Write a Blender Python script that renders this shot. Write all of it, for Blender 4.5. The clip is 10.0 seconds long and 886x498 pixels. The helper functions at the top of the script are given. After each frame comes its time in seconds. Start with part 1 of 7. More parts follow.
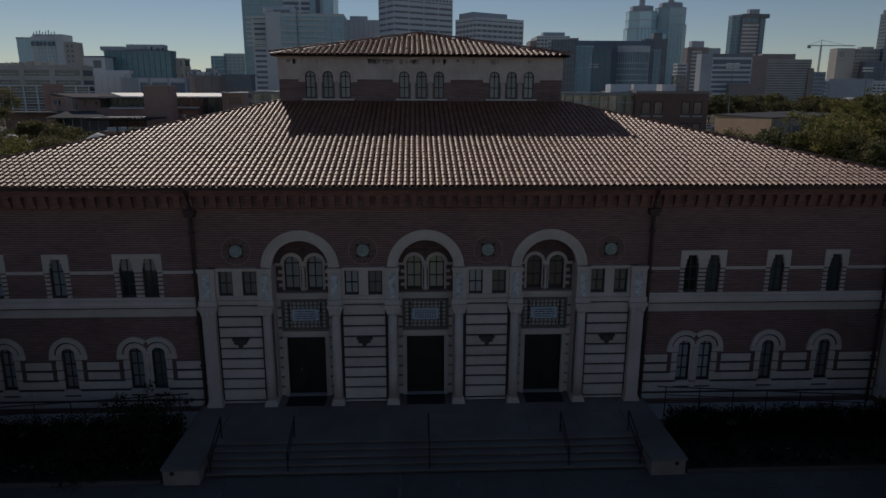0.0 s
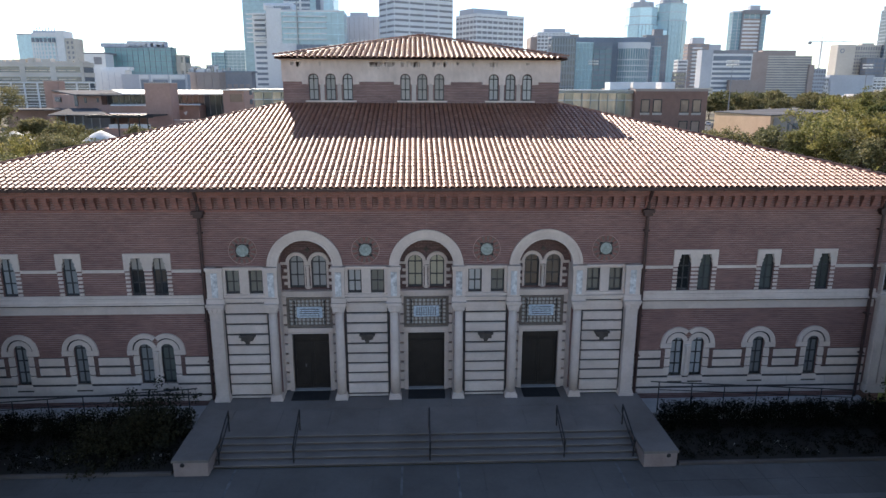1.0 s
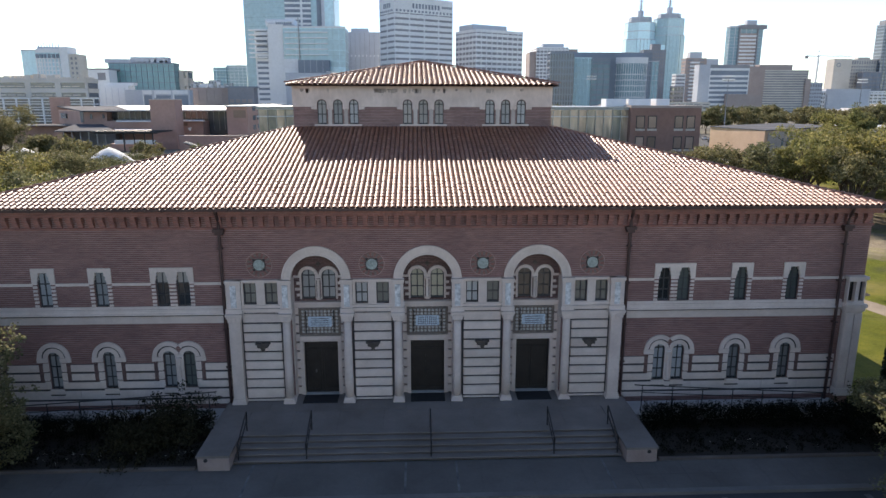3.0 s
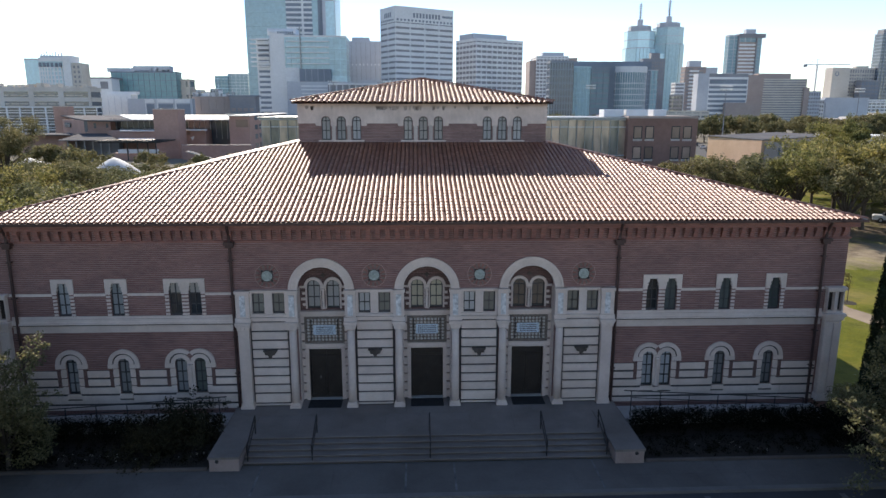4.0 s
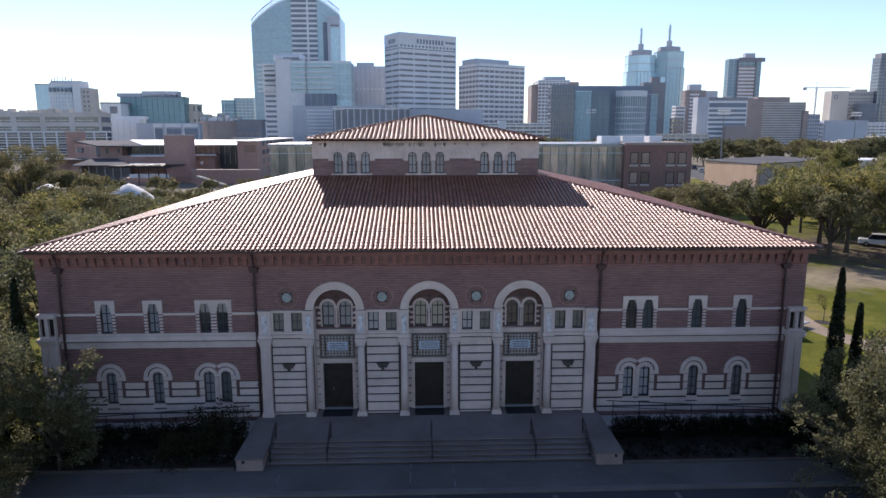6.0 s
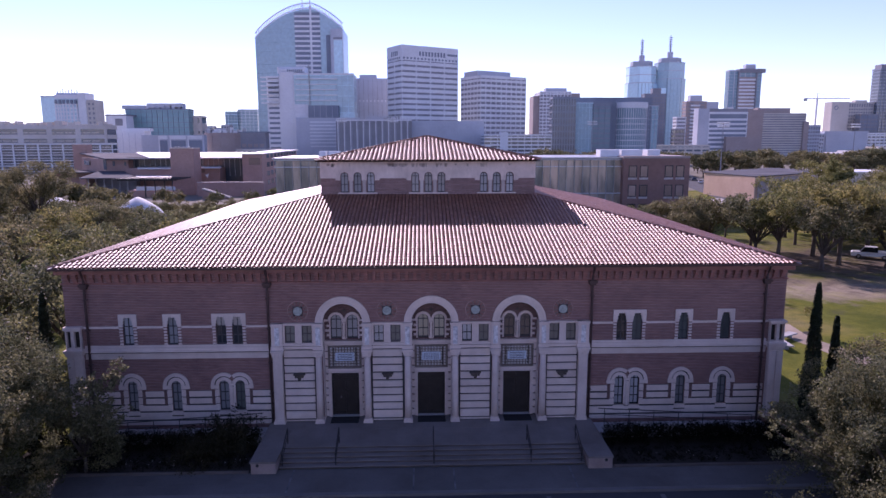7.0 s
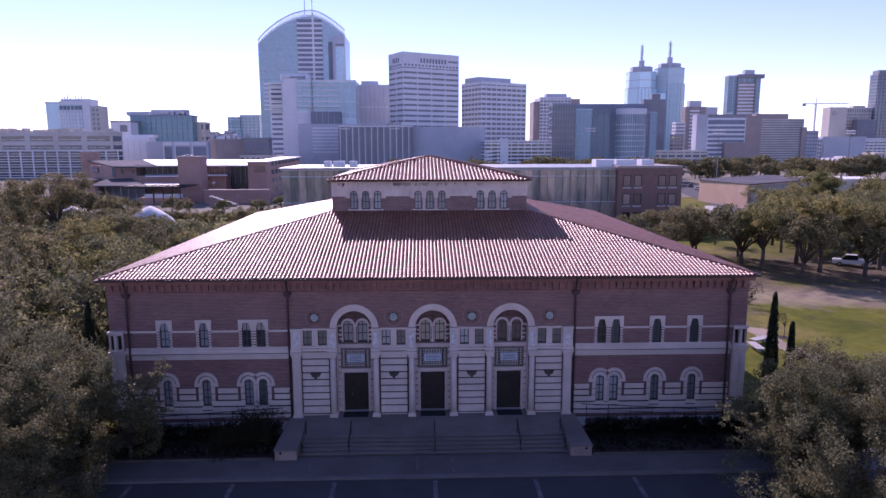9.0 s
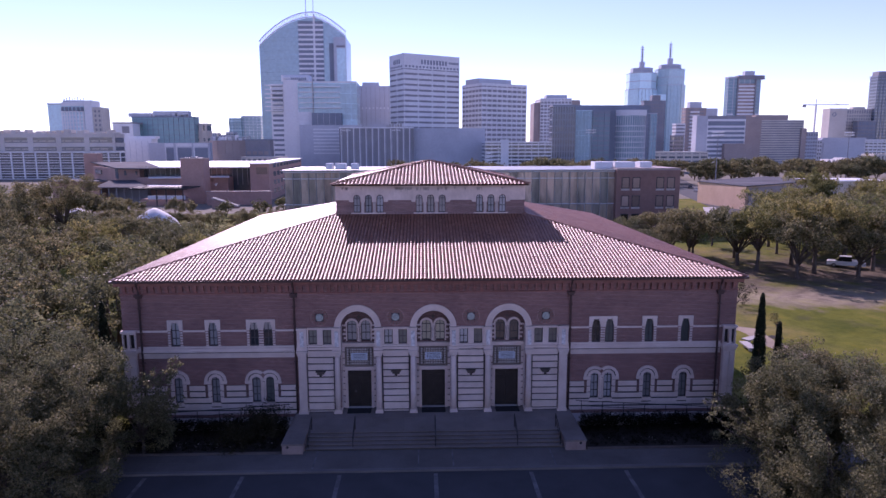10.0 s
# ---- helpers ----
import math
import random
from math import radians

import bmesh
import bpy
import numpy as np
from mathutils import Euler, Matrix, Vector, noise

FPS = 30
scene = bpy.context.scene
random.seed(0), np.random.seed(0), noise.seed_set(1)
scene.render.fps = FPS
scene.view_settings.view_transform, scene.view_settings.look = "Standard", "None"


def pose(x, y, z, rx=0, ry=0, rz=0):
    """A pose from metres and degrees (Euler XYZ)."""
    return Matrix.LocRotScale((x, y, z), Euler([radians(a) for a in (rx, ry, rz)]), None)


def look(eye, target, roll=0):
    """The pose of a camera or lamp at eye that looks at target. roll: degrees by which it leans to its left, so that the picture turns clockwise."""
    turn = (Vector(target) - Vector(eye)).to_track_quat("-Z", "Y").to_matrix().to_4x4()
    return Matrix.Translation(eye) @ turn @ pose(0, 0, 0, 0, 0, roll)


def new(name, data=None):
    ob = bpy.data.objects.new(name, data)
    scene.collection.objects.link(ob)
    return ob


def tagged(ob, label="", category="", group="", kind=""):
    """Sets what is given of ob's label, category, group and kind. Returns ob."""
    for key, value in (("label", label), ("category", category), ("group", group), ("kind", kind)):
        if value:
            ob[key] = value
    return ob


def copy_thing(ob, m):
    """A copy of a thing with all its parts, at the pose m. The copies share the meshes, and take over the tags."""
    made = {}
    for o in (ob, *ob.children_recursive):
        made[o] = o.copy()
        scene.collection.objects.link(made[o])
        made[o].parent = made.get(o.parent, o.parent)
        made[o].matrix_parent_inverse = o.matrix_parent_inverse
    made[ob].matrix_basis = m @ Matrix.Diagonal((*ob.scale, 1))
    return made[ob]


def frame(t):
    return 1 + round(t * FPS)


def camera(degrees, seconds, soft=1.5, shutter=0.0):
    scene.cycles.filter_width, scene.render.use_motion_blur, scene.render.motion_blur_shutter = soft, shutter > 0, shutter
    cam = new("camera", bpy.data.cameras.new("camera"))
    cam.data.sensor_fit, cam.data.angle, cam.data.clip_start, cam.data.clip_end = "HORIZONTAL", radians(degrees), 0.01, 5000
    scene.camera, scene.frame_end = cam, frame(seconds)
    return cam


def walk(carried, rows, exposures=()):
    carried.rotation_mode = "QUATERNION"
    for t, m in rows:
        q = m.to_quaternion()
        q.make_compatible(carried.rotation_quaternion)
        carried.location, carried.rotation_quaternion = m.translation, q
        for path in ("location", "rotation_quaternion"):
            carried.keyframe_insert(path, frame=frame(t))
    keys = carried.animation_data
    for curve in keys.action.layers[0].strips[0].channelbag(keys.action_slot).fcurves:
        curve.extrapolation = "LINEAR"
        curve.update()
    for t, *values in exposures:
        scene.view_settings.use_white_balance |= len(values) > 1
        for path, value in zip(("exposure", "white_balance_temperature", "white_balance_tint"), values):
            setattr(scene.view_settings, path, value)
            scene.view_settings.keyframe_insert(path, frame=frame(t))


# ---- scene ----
cam = camera(68.0, 10.0)

PATH = [
    (0, (-0.461, -28.055, 13.989), (-0.376, -26.113, 13.52), 0.2),
    (0.5, (-0.509, -28.448, 14.211), (-0.422, -26.508, 13.732), 0.3),
    (1, (-0.495, -28.914, 14.345), (-0.411, -26.974, 13.865), 0.2),
    (1.5, (-0.588, -29.463, 14.502), (-0.502, -27.522, 14.027), 0.3),
    (2, (-0.561, -30.122, 14.688), (-0.477, -28.179, 14.223), 0.2),
    (2.5, (-0.582, -30.798, 14.832), (-0.498, -28.852, 14.379), 0.1),
    (4, (-0.558, -33.156, 15.649), (-0.476, -31.203, 15.23), 0.1),
    (4.5, (-0.533, -34.062, 15.964), (-0.452, -32.106, 15.556), 0.0),
    (5, (-0.56, -35.04, 16.195), (-0.483, -33.081, 15.799), 0.1),
    (5.5, (-0.515, -36.144, 16.391), (-0.443, -34.181, 16.013), -0.0),
    (6, (-0.558, -37.217, 16.692), (-0.486, -35.25, 16.337), 0.0),
    (7.5, (-0.588, -40.897, 17.97), (-0.525, -38.924, 17.651), -0.1),
    (8, (-0.615, -42.127, 18.343), (-0.551, -40.154, 18.026), -0.1),
    (8.5, (-0.593, -43.396, 18.683), (-0.532, -41.422, 18.369), -0.1),
    (9, (-0.669, -44.693, 19.043), (-0.607, -42.719, 18.73), -0.1),
    (9.5, (-0.662, -45.782, 19.296), (-0.601, -43.807, 18.986), -0.2),
    (10, (-0.693, -46.457, 19.46), (-0.633, -44.482, 19.149), -0.1),
]
EXPOSURES = [(0.0, -1.80, 6800, 13), (0.25, -0.95, 6800, 13), (0.5, -0.16, 6800, 13), (0.75, 0.44, 6800, 13), (1.0, 0.78, 7050, 14), (2.7, 0.71, 7050, 14), (4.5, 0.42, 6850, 13), (5.5, 0.32, 6700, 15), (6.2, 0.32, 6400, 24), (7.3, 0.21, 5950, 56), (10.0, 0.20, 5950, 56)]
walk(cam, [(t, look(eye, target, roll)) for t, eye, target, roll in PATH], EXPOSURES)

# ---- light: low winter sun behind the hall, to its left ----
SUN_ELEV, SUN_AZ = radians(33.2), radians(18.2)   # azimuth from +y towards -x
world = bpy.data.worlds.new("sky")
scene.world = world
world.use_nodes = True
wn = world.node_tree
sky = wn.nodes.new("ShaderNodeTexSky")
sky.sky_type, sky.sun_disc = "NISHITA", False
sky.sun_elevation, sky.sun_rotation = SUN_ELEV, -SUN_AZ
sky.air_density, sky.dust_density, sky.ozone_density = 0.85, 0.0, 2.2
wn.links.new(sky.outputs[0], wn.nodes["Background"].inputs[0])
wn.nodes["Background"].inputs[1].default_value = 0.15
sun = new("sun", bpy.data.lights.new("sun", "SUN"))
sun.data.energy, sun.data.angle, sun.data.color = 5.0, radians(0.55), (1.0, 0.93, 0.82)
sun_dir = Vector((-math.sin(SUN_AZ) * math.cos(SUN_ELEV), math.cos(SUN_AZ) * math.cos(SUN_ELEV), math.sin(SUN_ELEV)))
sun.matrix_world = look(sun_dir * 100, (0, 0, 0))

GROUND = -0.69   # level of the forecourt below the terrace
STREET = -0.83
LAND = -0.85     # lawns


# ---- materials ----
def nodes_of(name):
    m = bpy.data.materials.new(name)
    m.use_nodes = True
    nt = m.node_tree
    return m, nt, nt.nodes["Principled BSDF"]


def add(nt, kind, **values):
    n = nt.nodes.new(kind)
    for k, v in values.items():
        n.inputs[k.replace("_", " ")].default_value = v
    return n


def ramp(nt, fac, stops):
    r = nt.nodes.new("ShaderNodeValToRGB")
    while len(r.color_ramp.elements) < len(stops):
        r.color_ramp.elements.new(0.5)
    for e, (p, c) in zip(r.color_ramp.elements, stops):
        e.position, e.color = p, (*c, 1)
    nt.links.new(fac, r.inputs[0])
    return r.outputs[0]


def mix(nt, a, b, fac, blend="MIX"):
    m = nt.nodes.new("ShaderNodeMix")
    m.data_type, m.blend_type = "RGBA", blend
    for sock, v in ((m.inputs[0], fac), (m.inputs[6], a), (m.inputs[7], b)):
        if isinstance(v, bpy.types.NodeSocket):
            nt.links.new(v, sock)
        else:
            sock.default_value = v if isinstance(v, (int, float)) else (*v, 1)
    return m.outputs[2]


def world_coords(nt):
    return nt.nodes.new("ShaderNodeNewGeometry").outputs["Position"]


def scaled(nt, vec, s):
    m = nt.nodes.new("ShaderNodeMapping")
    m.inputs["Scale"].default_value = s
    nt.links.new(vec, m.inputs[0])
    return m.outputs[0]


def noise_fac(nt, vec, scale, detail=4.0, rough=0.6):
    n = add(nt, "ShaderNodeTexNoise", Scale=scale, Detail=detail, Roughness=rough)
    nt.links.new(vec, n.inputs["Vector"])
    return n.outputs["Fac"]


def bump(nt, bsdf, height, strength, distance):
    b = add(nt, "ShaderNodeBump", Strength=strength, Distance=distance)
    nt.links.new(height, b.inputs["Height"])
    nt.links.new(b.outputs[0], bsdf.inputs["Normal"])


def surface(name, dark, light, scale=1.5, fine=18.0, rough=0.8, metal=0.0, bumps=0.3, depth=0.01, stretch=(1, 1, 1), vary=0.0, spec=0.5):
    """A surface that varies between two colours at two scales, with fine relief."""
    m, nt, p = nodes_of(name)
    pos = scaled(nt, world_coords(nt), stretch)
    big, small = noise_fac(nt, pos, scale), noise_fac(nt, pos, fine, 5.0, 0.7)
    col = ramp(nt, big, [(0.3, dark), (0.7, light)])
    col = mix(nt, col, ramp(nt, small, [(0.25, (0.72, 0.72, 0.72)), (0.75, (1.0, 1.0, 1.0))]), 0.6, "MULTIPLY")
    if vary:
        info = nt.nodes.new("ShaderNodeObjectInfo")
        col = mix(nt, col, ramp(nt, info.outputs["Random"], [(0, (1 - vary,) * 3), (1, (1.0, 1.0, 1.0))]), 1.0, "MULTIPLY")
    nt.links.new(col, p.inputs["Base Color"])
    p.inputs["Roughness"].default_value, p.inputs["Metallic"].default_value = rough, metal
    p.inputs["Specular IOR Level"].default_value = spec
    if bumps:
        bump(nt, p, small, bumps, depth)
    return m


def brick_surface(name, a, b, mortar, length=0.24, course=0.075, joint=0.012, side=False):
    m, nt, p = nodes_of(name)
    pos = world_coords(nt)
    sep = nt.nodes.new("ShaderNodeSeparateXYZ")
    nt.links.new(pos, sep.inputs[0])
    along = nt.nodes.new("ShaderNodeMath")
    along.operation = "ADD"
    nt.links.new(sep.outputs[0], along.inputs[0])
    nt.links.new(sep.outputs[1], along.inputs[1])
    comb = nt.nodes.new("ShaderNodeCombineXYZ")
    nt.links.new(along.outputs[0], comb.inputs[0])
    nt.links.new(sep.outputs[2], comb.inputs[1])
    br = add(nt, "ShaderNodeTexBrick", Scale=1.0, Brick_Width=length, Row_Height=course, Mortar_Size=joint, Mortar_Smooth=0.2, Bias=-0.1)
    nt.links.new(comb.outputs[0], br.inputs["Vector"])
    br.inputs["Color1"].default_value, br.inputs["Color2"].default_value, br.inputs["Mortar"].default_value = (*a, 1), (*b, 1), (*mortar, 1)
    stain = noise_fac(nt, scaled(nt, pos, (0.3, 0.3, 0.8)), 1.0, 5.0)
    fine = noise_fac(nt, scaled(nt, pos, (1.6, 1.6, 10.5)), 1.0, 3.0, 0.75)
    col = mix(nt, br.outputs[0], ramp(nt, stain, [(0.3, (0.7, 0.68, 0.68)), (0.7, (1.08, 1.05, 1.02))]), 0.8, "MULTIPLY")
    col = mix(nt, col, ramp(nt, fine, [(0.3, (0.62, 0.6, 0.62)), (0.7, (1.3, 1.25, 1.25))]), 0.8, "MULTIPLY")
    nt.links.new(col, p.inputs["Base Color"])
    p.inputs["Roughness"].default_value = 0.85
    bump(nt, p, br.outputs["Fac"], -0.5, 0.01)
    return m


def glass_surface(name, tint, rough=0.06, metal=0.0, spec=0.8, wave=0.0):
    m, nt, p = nodes_of(name)
    info = nt.nodes.new("ShaderNodeObjectInfo")
    col = mix(nt, tint, ramp(nt, info.outputs["Random"], [(0, (0.6, 0.6, 0.6)), (1, (1.25, 1.25, 1.25))]), 1.0, "MULTIPLY")
    grime = noise_fac(nt, world_coords(nt), 0.35)
    col = mix(nt, col, ramp(nt, grime, [(0.3, (0.8, 0.8, 0.8)), (0.7, (1.1, 1.1, 1.1))]), 0.7, "MULTIPLY")
    nt.links.new(col, p.inputs["Base Color"])
    p.inputs["Roughness"].default_value, p.inputs["Metallic"].default_value = rough, metal
    p.inputs["Specular IOR Level"].default_value = spec
    if wave:
        bump(nt, p, noise_fac(nt, world_coords(nt), 0.6), wave, 0.05)
    return m


def tile_surface():
    m, nt, p = nodes_of("terracotta_tile")
    geo = nt.nodes.new("ShaderNodeNewGeometry")
    info = nt.nodes.new("ShaderNodeObjectInfo")
    tot = nt.nodes.new("ShaderNodeMath")
    tot.operation = "ADD"
    nt.links.new(geo.outputs["Random Per Island"], tot.inputs[0])
    nt.links.new(info.outputs["Random"], tot.inputs[1])
    frac = nt.nodes.new("ShaderNodeMath")
    frac.operation = "FRACT"
    nt.links.new(tot.outputs[0], frac.inputs[0])
    col = ramp(nt, frac.outputs[0], [(0.0, (0.25, 0.092, 0.05)), (0.35, (0.30, 0.12, 0.066)), (0.75, (0.335, 0.142, 0.082)), (1.0, (0.40, 0.195, 0.125))])
    st = noise_fac(nt, geo.outputs["Position"], 0.45, 5.0)
    col = mix(nt, col, ramp(nt, st, [(0.3, (0.66, 0.62, 0.62)), (0.65, (1.05, 1.05, 1.05))]), 0.8, "MULTIPLY")
    fine = noise_fac(nt, geo.outputs["Position"], 22.0)
    col = mix(nt, col, ramp(nt, fine, [(0.3, (0.75, 0.73, 0.72)), (0.7, (1.1, 1.1, 1.1))]), 0.6, "MULTIPLY")
    nt.links.new(col, p.inputs["Base Color"])
    p.inputs["Roughness"].default_value = 0.5
    p.inputs["Specular IOR Level"].default_value = 0.75
    bump(nt, p, fine, 0.12, 0.005)
    return m


def leaf_surface(name, low, mid, high, trans=0.35, spec=0.3):
    m, nt, p = nodes_of(name)
    geo = nt.nodes.new("ShaderNodeNewGeometry")
    info = nt.nodes.new("ShaderNodeObjectInfo")
    col = ramp(nt, geo.outputs["Random Per Island"], [(0.0, low), (0.55, mid), (1.0, high)])
    patch = noise_fac(nt, geo.outputs["Position"], 0.35)
    col = mix(nt, col, ramp(nt, patch, [(0.3, (0.7, 0.75, 0.7)), (0.7, (1.2, 1.1, 0.95))]), 0.8, "MULTIPLY")
    col = mix(nt, col, ramp(nt, info.outputs["Random"], [(0.0, (0.8, 0.85, 0.8)), (1.0, (1.15, 1.05, 0.95))]), 1.0, "MULTIPLY")
    nt.links.new(col, p.inputs["Base Color"])
    p.inputs["Roughness"].default_value = 0.6
    p.inputs["Specular IOR Level"].default_value = spec
    tr = nt.nodes.new("ShaderNodeBsdfTranslucent")
    nt.links.new(col, tr.inputs[0])
    mx = nt.nodes.new("ShaderNodeMixShader")
    mx.inputs[0].default_value = trans
    nt.links.new(p.outputs[0], mx.inputs[1])
    nt.links.new(tr.outputs[0], mx.inputs[2])
    nt.links.new(mx.outputs[0], nt.nodes["Material Output"].inputs[0])
    return m


BRICK = brick_surface("red_brick", (0.232, 0.12, 0.103), (0.222, 0.113, 0.098), (0.34, 0.25, 0.225), 400.0, 0.10, 0.014)
BRICK_PLAIN = brick_surface("plain_brick", (0.31, 0.125, 0.095), (0.24, 0.10, 0.082), (0.28, 0.17, 0.145))
WING_BRICK = surface("dark_red_brick", (0.27, 0.155, 0.13), (0.35, 0.205, 0.17), 0.15, 1.2, 0.9, bumps=0)
RING_BRICK = surface("greyish_brick", (0.17, 0.125, 0.105), (0.25, 0.185, 0.155), 2.0, 16.0, 0.9)
FAR_BRICK = surface("far_brick", (0.40, 0.25, 0.21), (0.50, 0.32, 0.27), 0.15, 1.2, 0.9, bumps=0)
STONE = surface("limestone", (0.65, 0.52, 0.445), (0.81, 0.67, 0.585), 0.7, 9.0, 0.8, vary=0.12)
LANTERN_STONE = surface("streaked_limestone", (0.62, 0.505, 0.435), (0.88, 0.735, 0.645), 0.7, 5.0, 0.85, stretch=(1.0, 1.0, 0.6))
LANTERN_BRICK = brick_surface("weathered_brick", (0.27, 0.165, 0.145), (0.25, 0.15, 0.132), (0.34, 0.26, 0.235), 400.0, 0.10, 0.014)
SOOT = surface("sooty_limestone", (0.36, 0.30, 0.262), (0.62, 0.52, 0.45), 3.0, 14.0, 0.9)
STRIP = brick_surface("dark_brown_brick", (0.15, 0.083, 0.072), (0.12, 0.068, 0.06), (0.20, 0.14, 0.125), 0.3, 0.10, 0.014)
STAINED = surface("stained_limestone", (0.42, 0.34, 0.30), (0.78, 0.69, 0.62), 0.7, 4.0, 0.85, stretch=(1, 1, 0.3))
MARBLE = surface("veined_marble", (0.38, 0.37, 0.36), (0.86, 0.84, 0.82), 5.5, 14.0, 0.8)
GRILLE_STONE = surface("brown_panel_stone", (0.15, 0.118, 0.098), (0.24, 0.19, 0.158), 5.0, 24.0, 0.8)
CARVED = surface("carved_brown_stone", (0.06, 0.047, 0.038), (0.125, 0.098, 0.08), 5.0, 24.0, 0.8)
JOINT = surface("dark_joint", (0.05, 0.045, 0.045), (0.10, 0.088, 0.085), 3.0, 20.0, 0.9)
IRON = surface("dark_iron", (0.02, 0.02, 0.022), (0.045, 0.042, 0.042), 3.0, 20.0, 0.45, 0.3)
PIPE = surface("brown_painted_metal", (0.05, 0.026, 0.024), (0.085, 0.045, 0.04), 2.0, 12.0, 0.5, 0.2)
FRAME_DARK = surface("dark_window_paint", (0.028, 0.03, 0.032), (0.05, 0.052, 0.055), 3.0, 20.0, 0.5)
DOOR_DARK = surface("dark_door_glass", (0.016, 0.012, 0.010), (0.032, 0.025, 0.021), 2.0, 12.0, 0.4)
MAT_RUBBER = surface("black_doormat", (0.012, 0.012, 0.013), (0.022, 0.022, 0.024), 3.0, 60.0, 0.95)
PANE_BLIND = glass_surface("pane_with_blind", (0.44, 0.44, 0.43), 0.15, 0.0, 0.4)
PANE_CURTAIN = glass_surface("pane_with_curtain", (0.58, 0.53, 0.48), 0.2, 0.0, 0.3)
PANE_GREY = glass_surface("grey_green_pane", (0.13, 0.145, 0.135), 0.1, 0.0, 0.6)
PANE_MID = glass_surface("shaded_pane", (0.33, 0.335, 0.335), 0.12, 0.0, 0.5)
PANE_DARK = glass_surface("dark_pane", (0.02, 0.023, 0.027), 0.05, 0.0, 0.7)
PANE_YELLOW = glass_surface("pane_warm_blind", (0.46, 0.43, 0.32), 0.12, 0.0, 0.6)
DISC = surface("grey_green_marble", (0.24, 0.27, 0.24), (0.46, 0.50, 0.45), 9.0, 22.0, 0.85)
GLASS_BLUE = surface("blue_glass_tiles", (0.30, 0.40, 0.50), (0.72, 0.80, 0.86), 9.0, 24.0, 0.4)
CREAM = surface("cream_glaze", (0.42, 0.385, 0.34), (0.62, 0.575, 0.51), 6.0, 20.0, 0.4)
TILE = tile_surface()
PAN = surface("tile_pan", (0.09, 0.034, 0.026), (0.14, 0.056, 0.042), 0.8, 10.0, 0.8)
# Brown stone darkened further, painting in the shadow lines under the treads.
RISER_STONE = surface("brown_shaded_riser_stone", (0.085, 0.07, 0.064), (0.13, 0.108, 0.098), 0.6, 8.0, 0.9)
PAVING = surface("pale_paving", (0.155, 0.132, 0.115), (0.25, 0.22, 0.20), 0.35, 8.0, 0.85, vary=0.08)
PINK_STONE = surface("pink_cast_stone", (0.27, 0.20, 0.18), (0.37, 0.285, 0.255), 0.8, 10.0, 0.85)
CONCRETE = surface("concrete", (0.36, 0.345, 0.33), (0.48, 0.46, 0.44), 0.8, 10.0, 0.85)
PAVER = surface("grey_pavers", (0.095, 0.086, 0.078), (0.15, 0.138, 0.128), 0.35, 7.0, 0.9, vary=0.05)
KERB = surface("worn_kerb", (0.13, 0.122, 0.115), (0.18, 0.17, 0.158), 0.6, 8.0, 0.9)
ASPHALT = surface("asphalt", (0.04, 0.041, 0.044), (0.062, 0.062, 0.066), 0.4, 14.0, 0.9)
PAINT = surface("worn_road_paint", (0.07, 0.07, 0.07), (0.19, 0.19, 0.19), 2.0, 9.0, 0.8)
SOIL = surface("dark_soil", (0.018, 0.014, 0.010), (0.035, 0.027, 0.019), 1.0, 10.0, 0.95)
DIRT = surface("pale_dirt", (0.23, 0.18, 0.13), (0.36, 0.29, 0.215), 0.25, 3.0, 0.95)
BOUNCE_GROUND = surface("bounce_ground", (0.42, 0.375, 0.31), (0.54, 0.49, 0.415), 0.3, 6.0, 0.95)
BARK = surface("oak_bark", (0.075, 0.055, 0.04), (0.13, 0.10, 0.078), 3.0, 16.0, 0.95, stretch=(1, 1, 0.4))
OAK_LEAF = leaf_surface("oak_leaf", (0.078, 0.084, 0.044), (0.172, 0.172, 0.10), (0.30, 0.285, 0.18), 0.5)
ELM_LEAF = leaf_surface("yellowing_leaf", (0.095, 0.105, 0.04), (0.215, 0.215, 0.085), (0.36, 0.335, 0.16), 0.55)
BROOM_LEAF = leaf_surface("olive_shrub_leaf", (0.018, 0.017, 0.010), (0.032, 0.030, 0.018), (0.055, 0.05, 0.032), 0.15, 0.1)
# Leaf colour lowered to near black; deep shade is put into it.
SHRUB_LEAF = leaf_surface("shade_darkened_shrub_leaf", (0.005, 0.006, 0.005), (0.009, 0.010, 0.007), (0.015, 0.016, 0.011), 0.1, 0.05)
CYPRESS_LEAF = leaf_surface("cypress_leaf", (0.010, 0.018, 0.009), (0.02, 0.032, 0.014), (0.04, 0.055, 0.022), 0.1)
FLOWER = surface("faded_petal", (0.36, 0.34, 0.32), (0.55, 0.53, 0.50), 5.0, 20.0, 0.7)


def worn_shade_patch(nt, pos, centre, radii, edge):
    """How far a spot lies inside a ragged oval of bare or shade-darkened ground."""
    m = nt.nodes.new("ShaderNodeMapping")
    m.inputs["Scale"].default_value = (1 / radii[0], 1 / radii[1], 0)
    m.inputs["Location"].default_value = (-centre[0] / radii[0], -centre[1] / radii[1], 0)
    nt.links.new(pos, m.inputs[0])
    d = nt.nodes.new("ShaderNodeVectorMath")
    d.operation = "LENGTH"
    nt.links.new(m.outputs[0], d.inputs[0])
    t = nt.nodes.new("ShaderNodeMath")
    t.operation = "MULTIPLY_ADD"
    nt.links.new(edge, t.inputs[0])
    t.inputs[1].default_value = 1.1
    nt.links.new(d.outputs["Value"], t.inputs[2])
    return ramp(nt, t.outputs[0], [(0.62, (1, 1, 1)), (0.98, (0, 0, 0))])


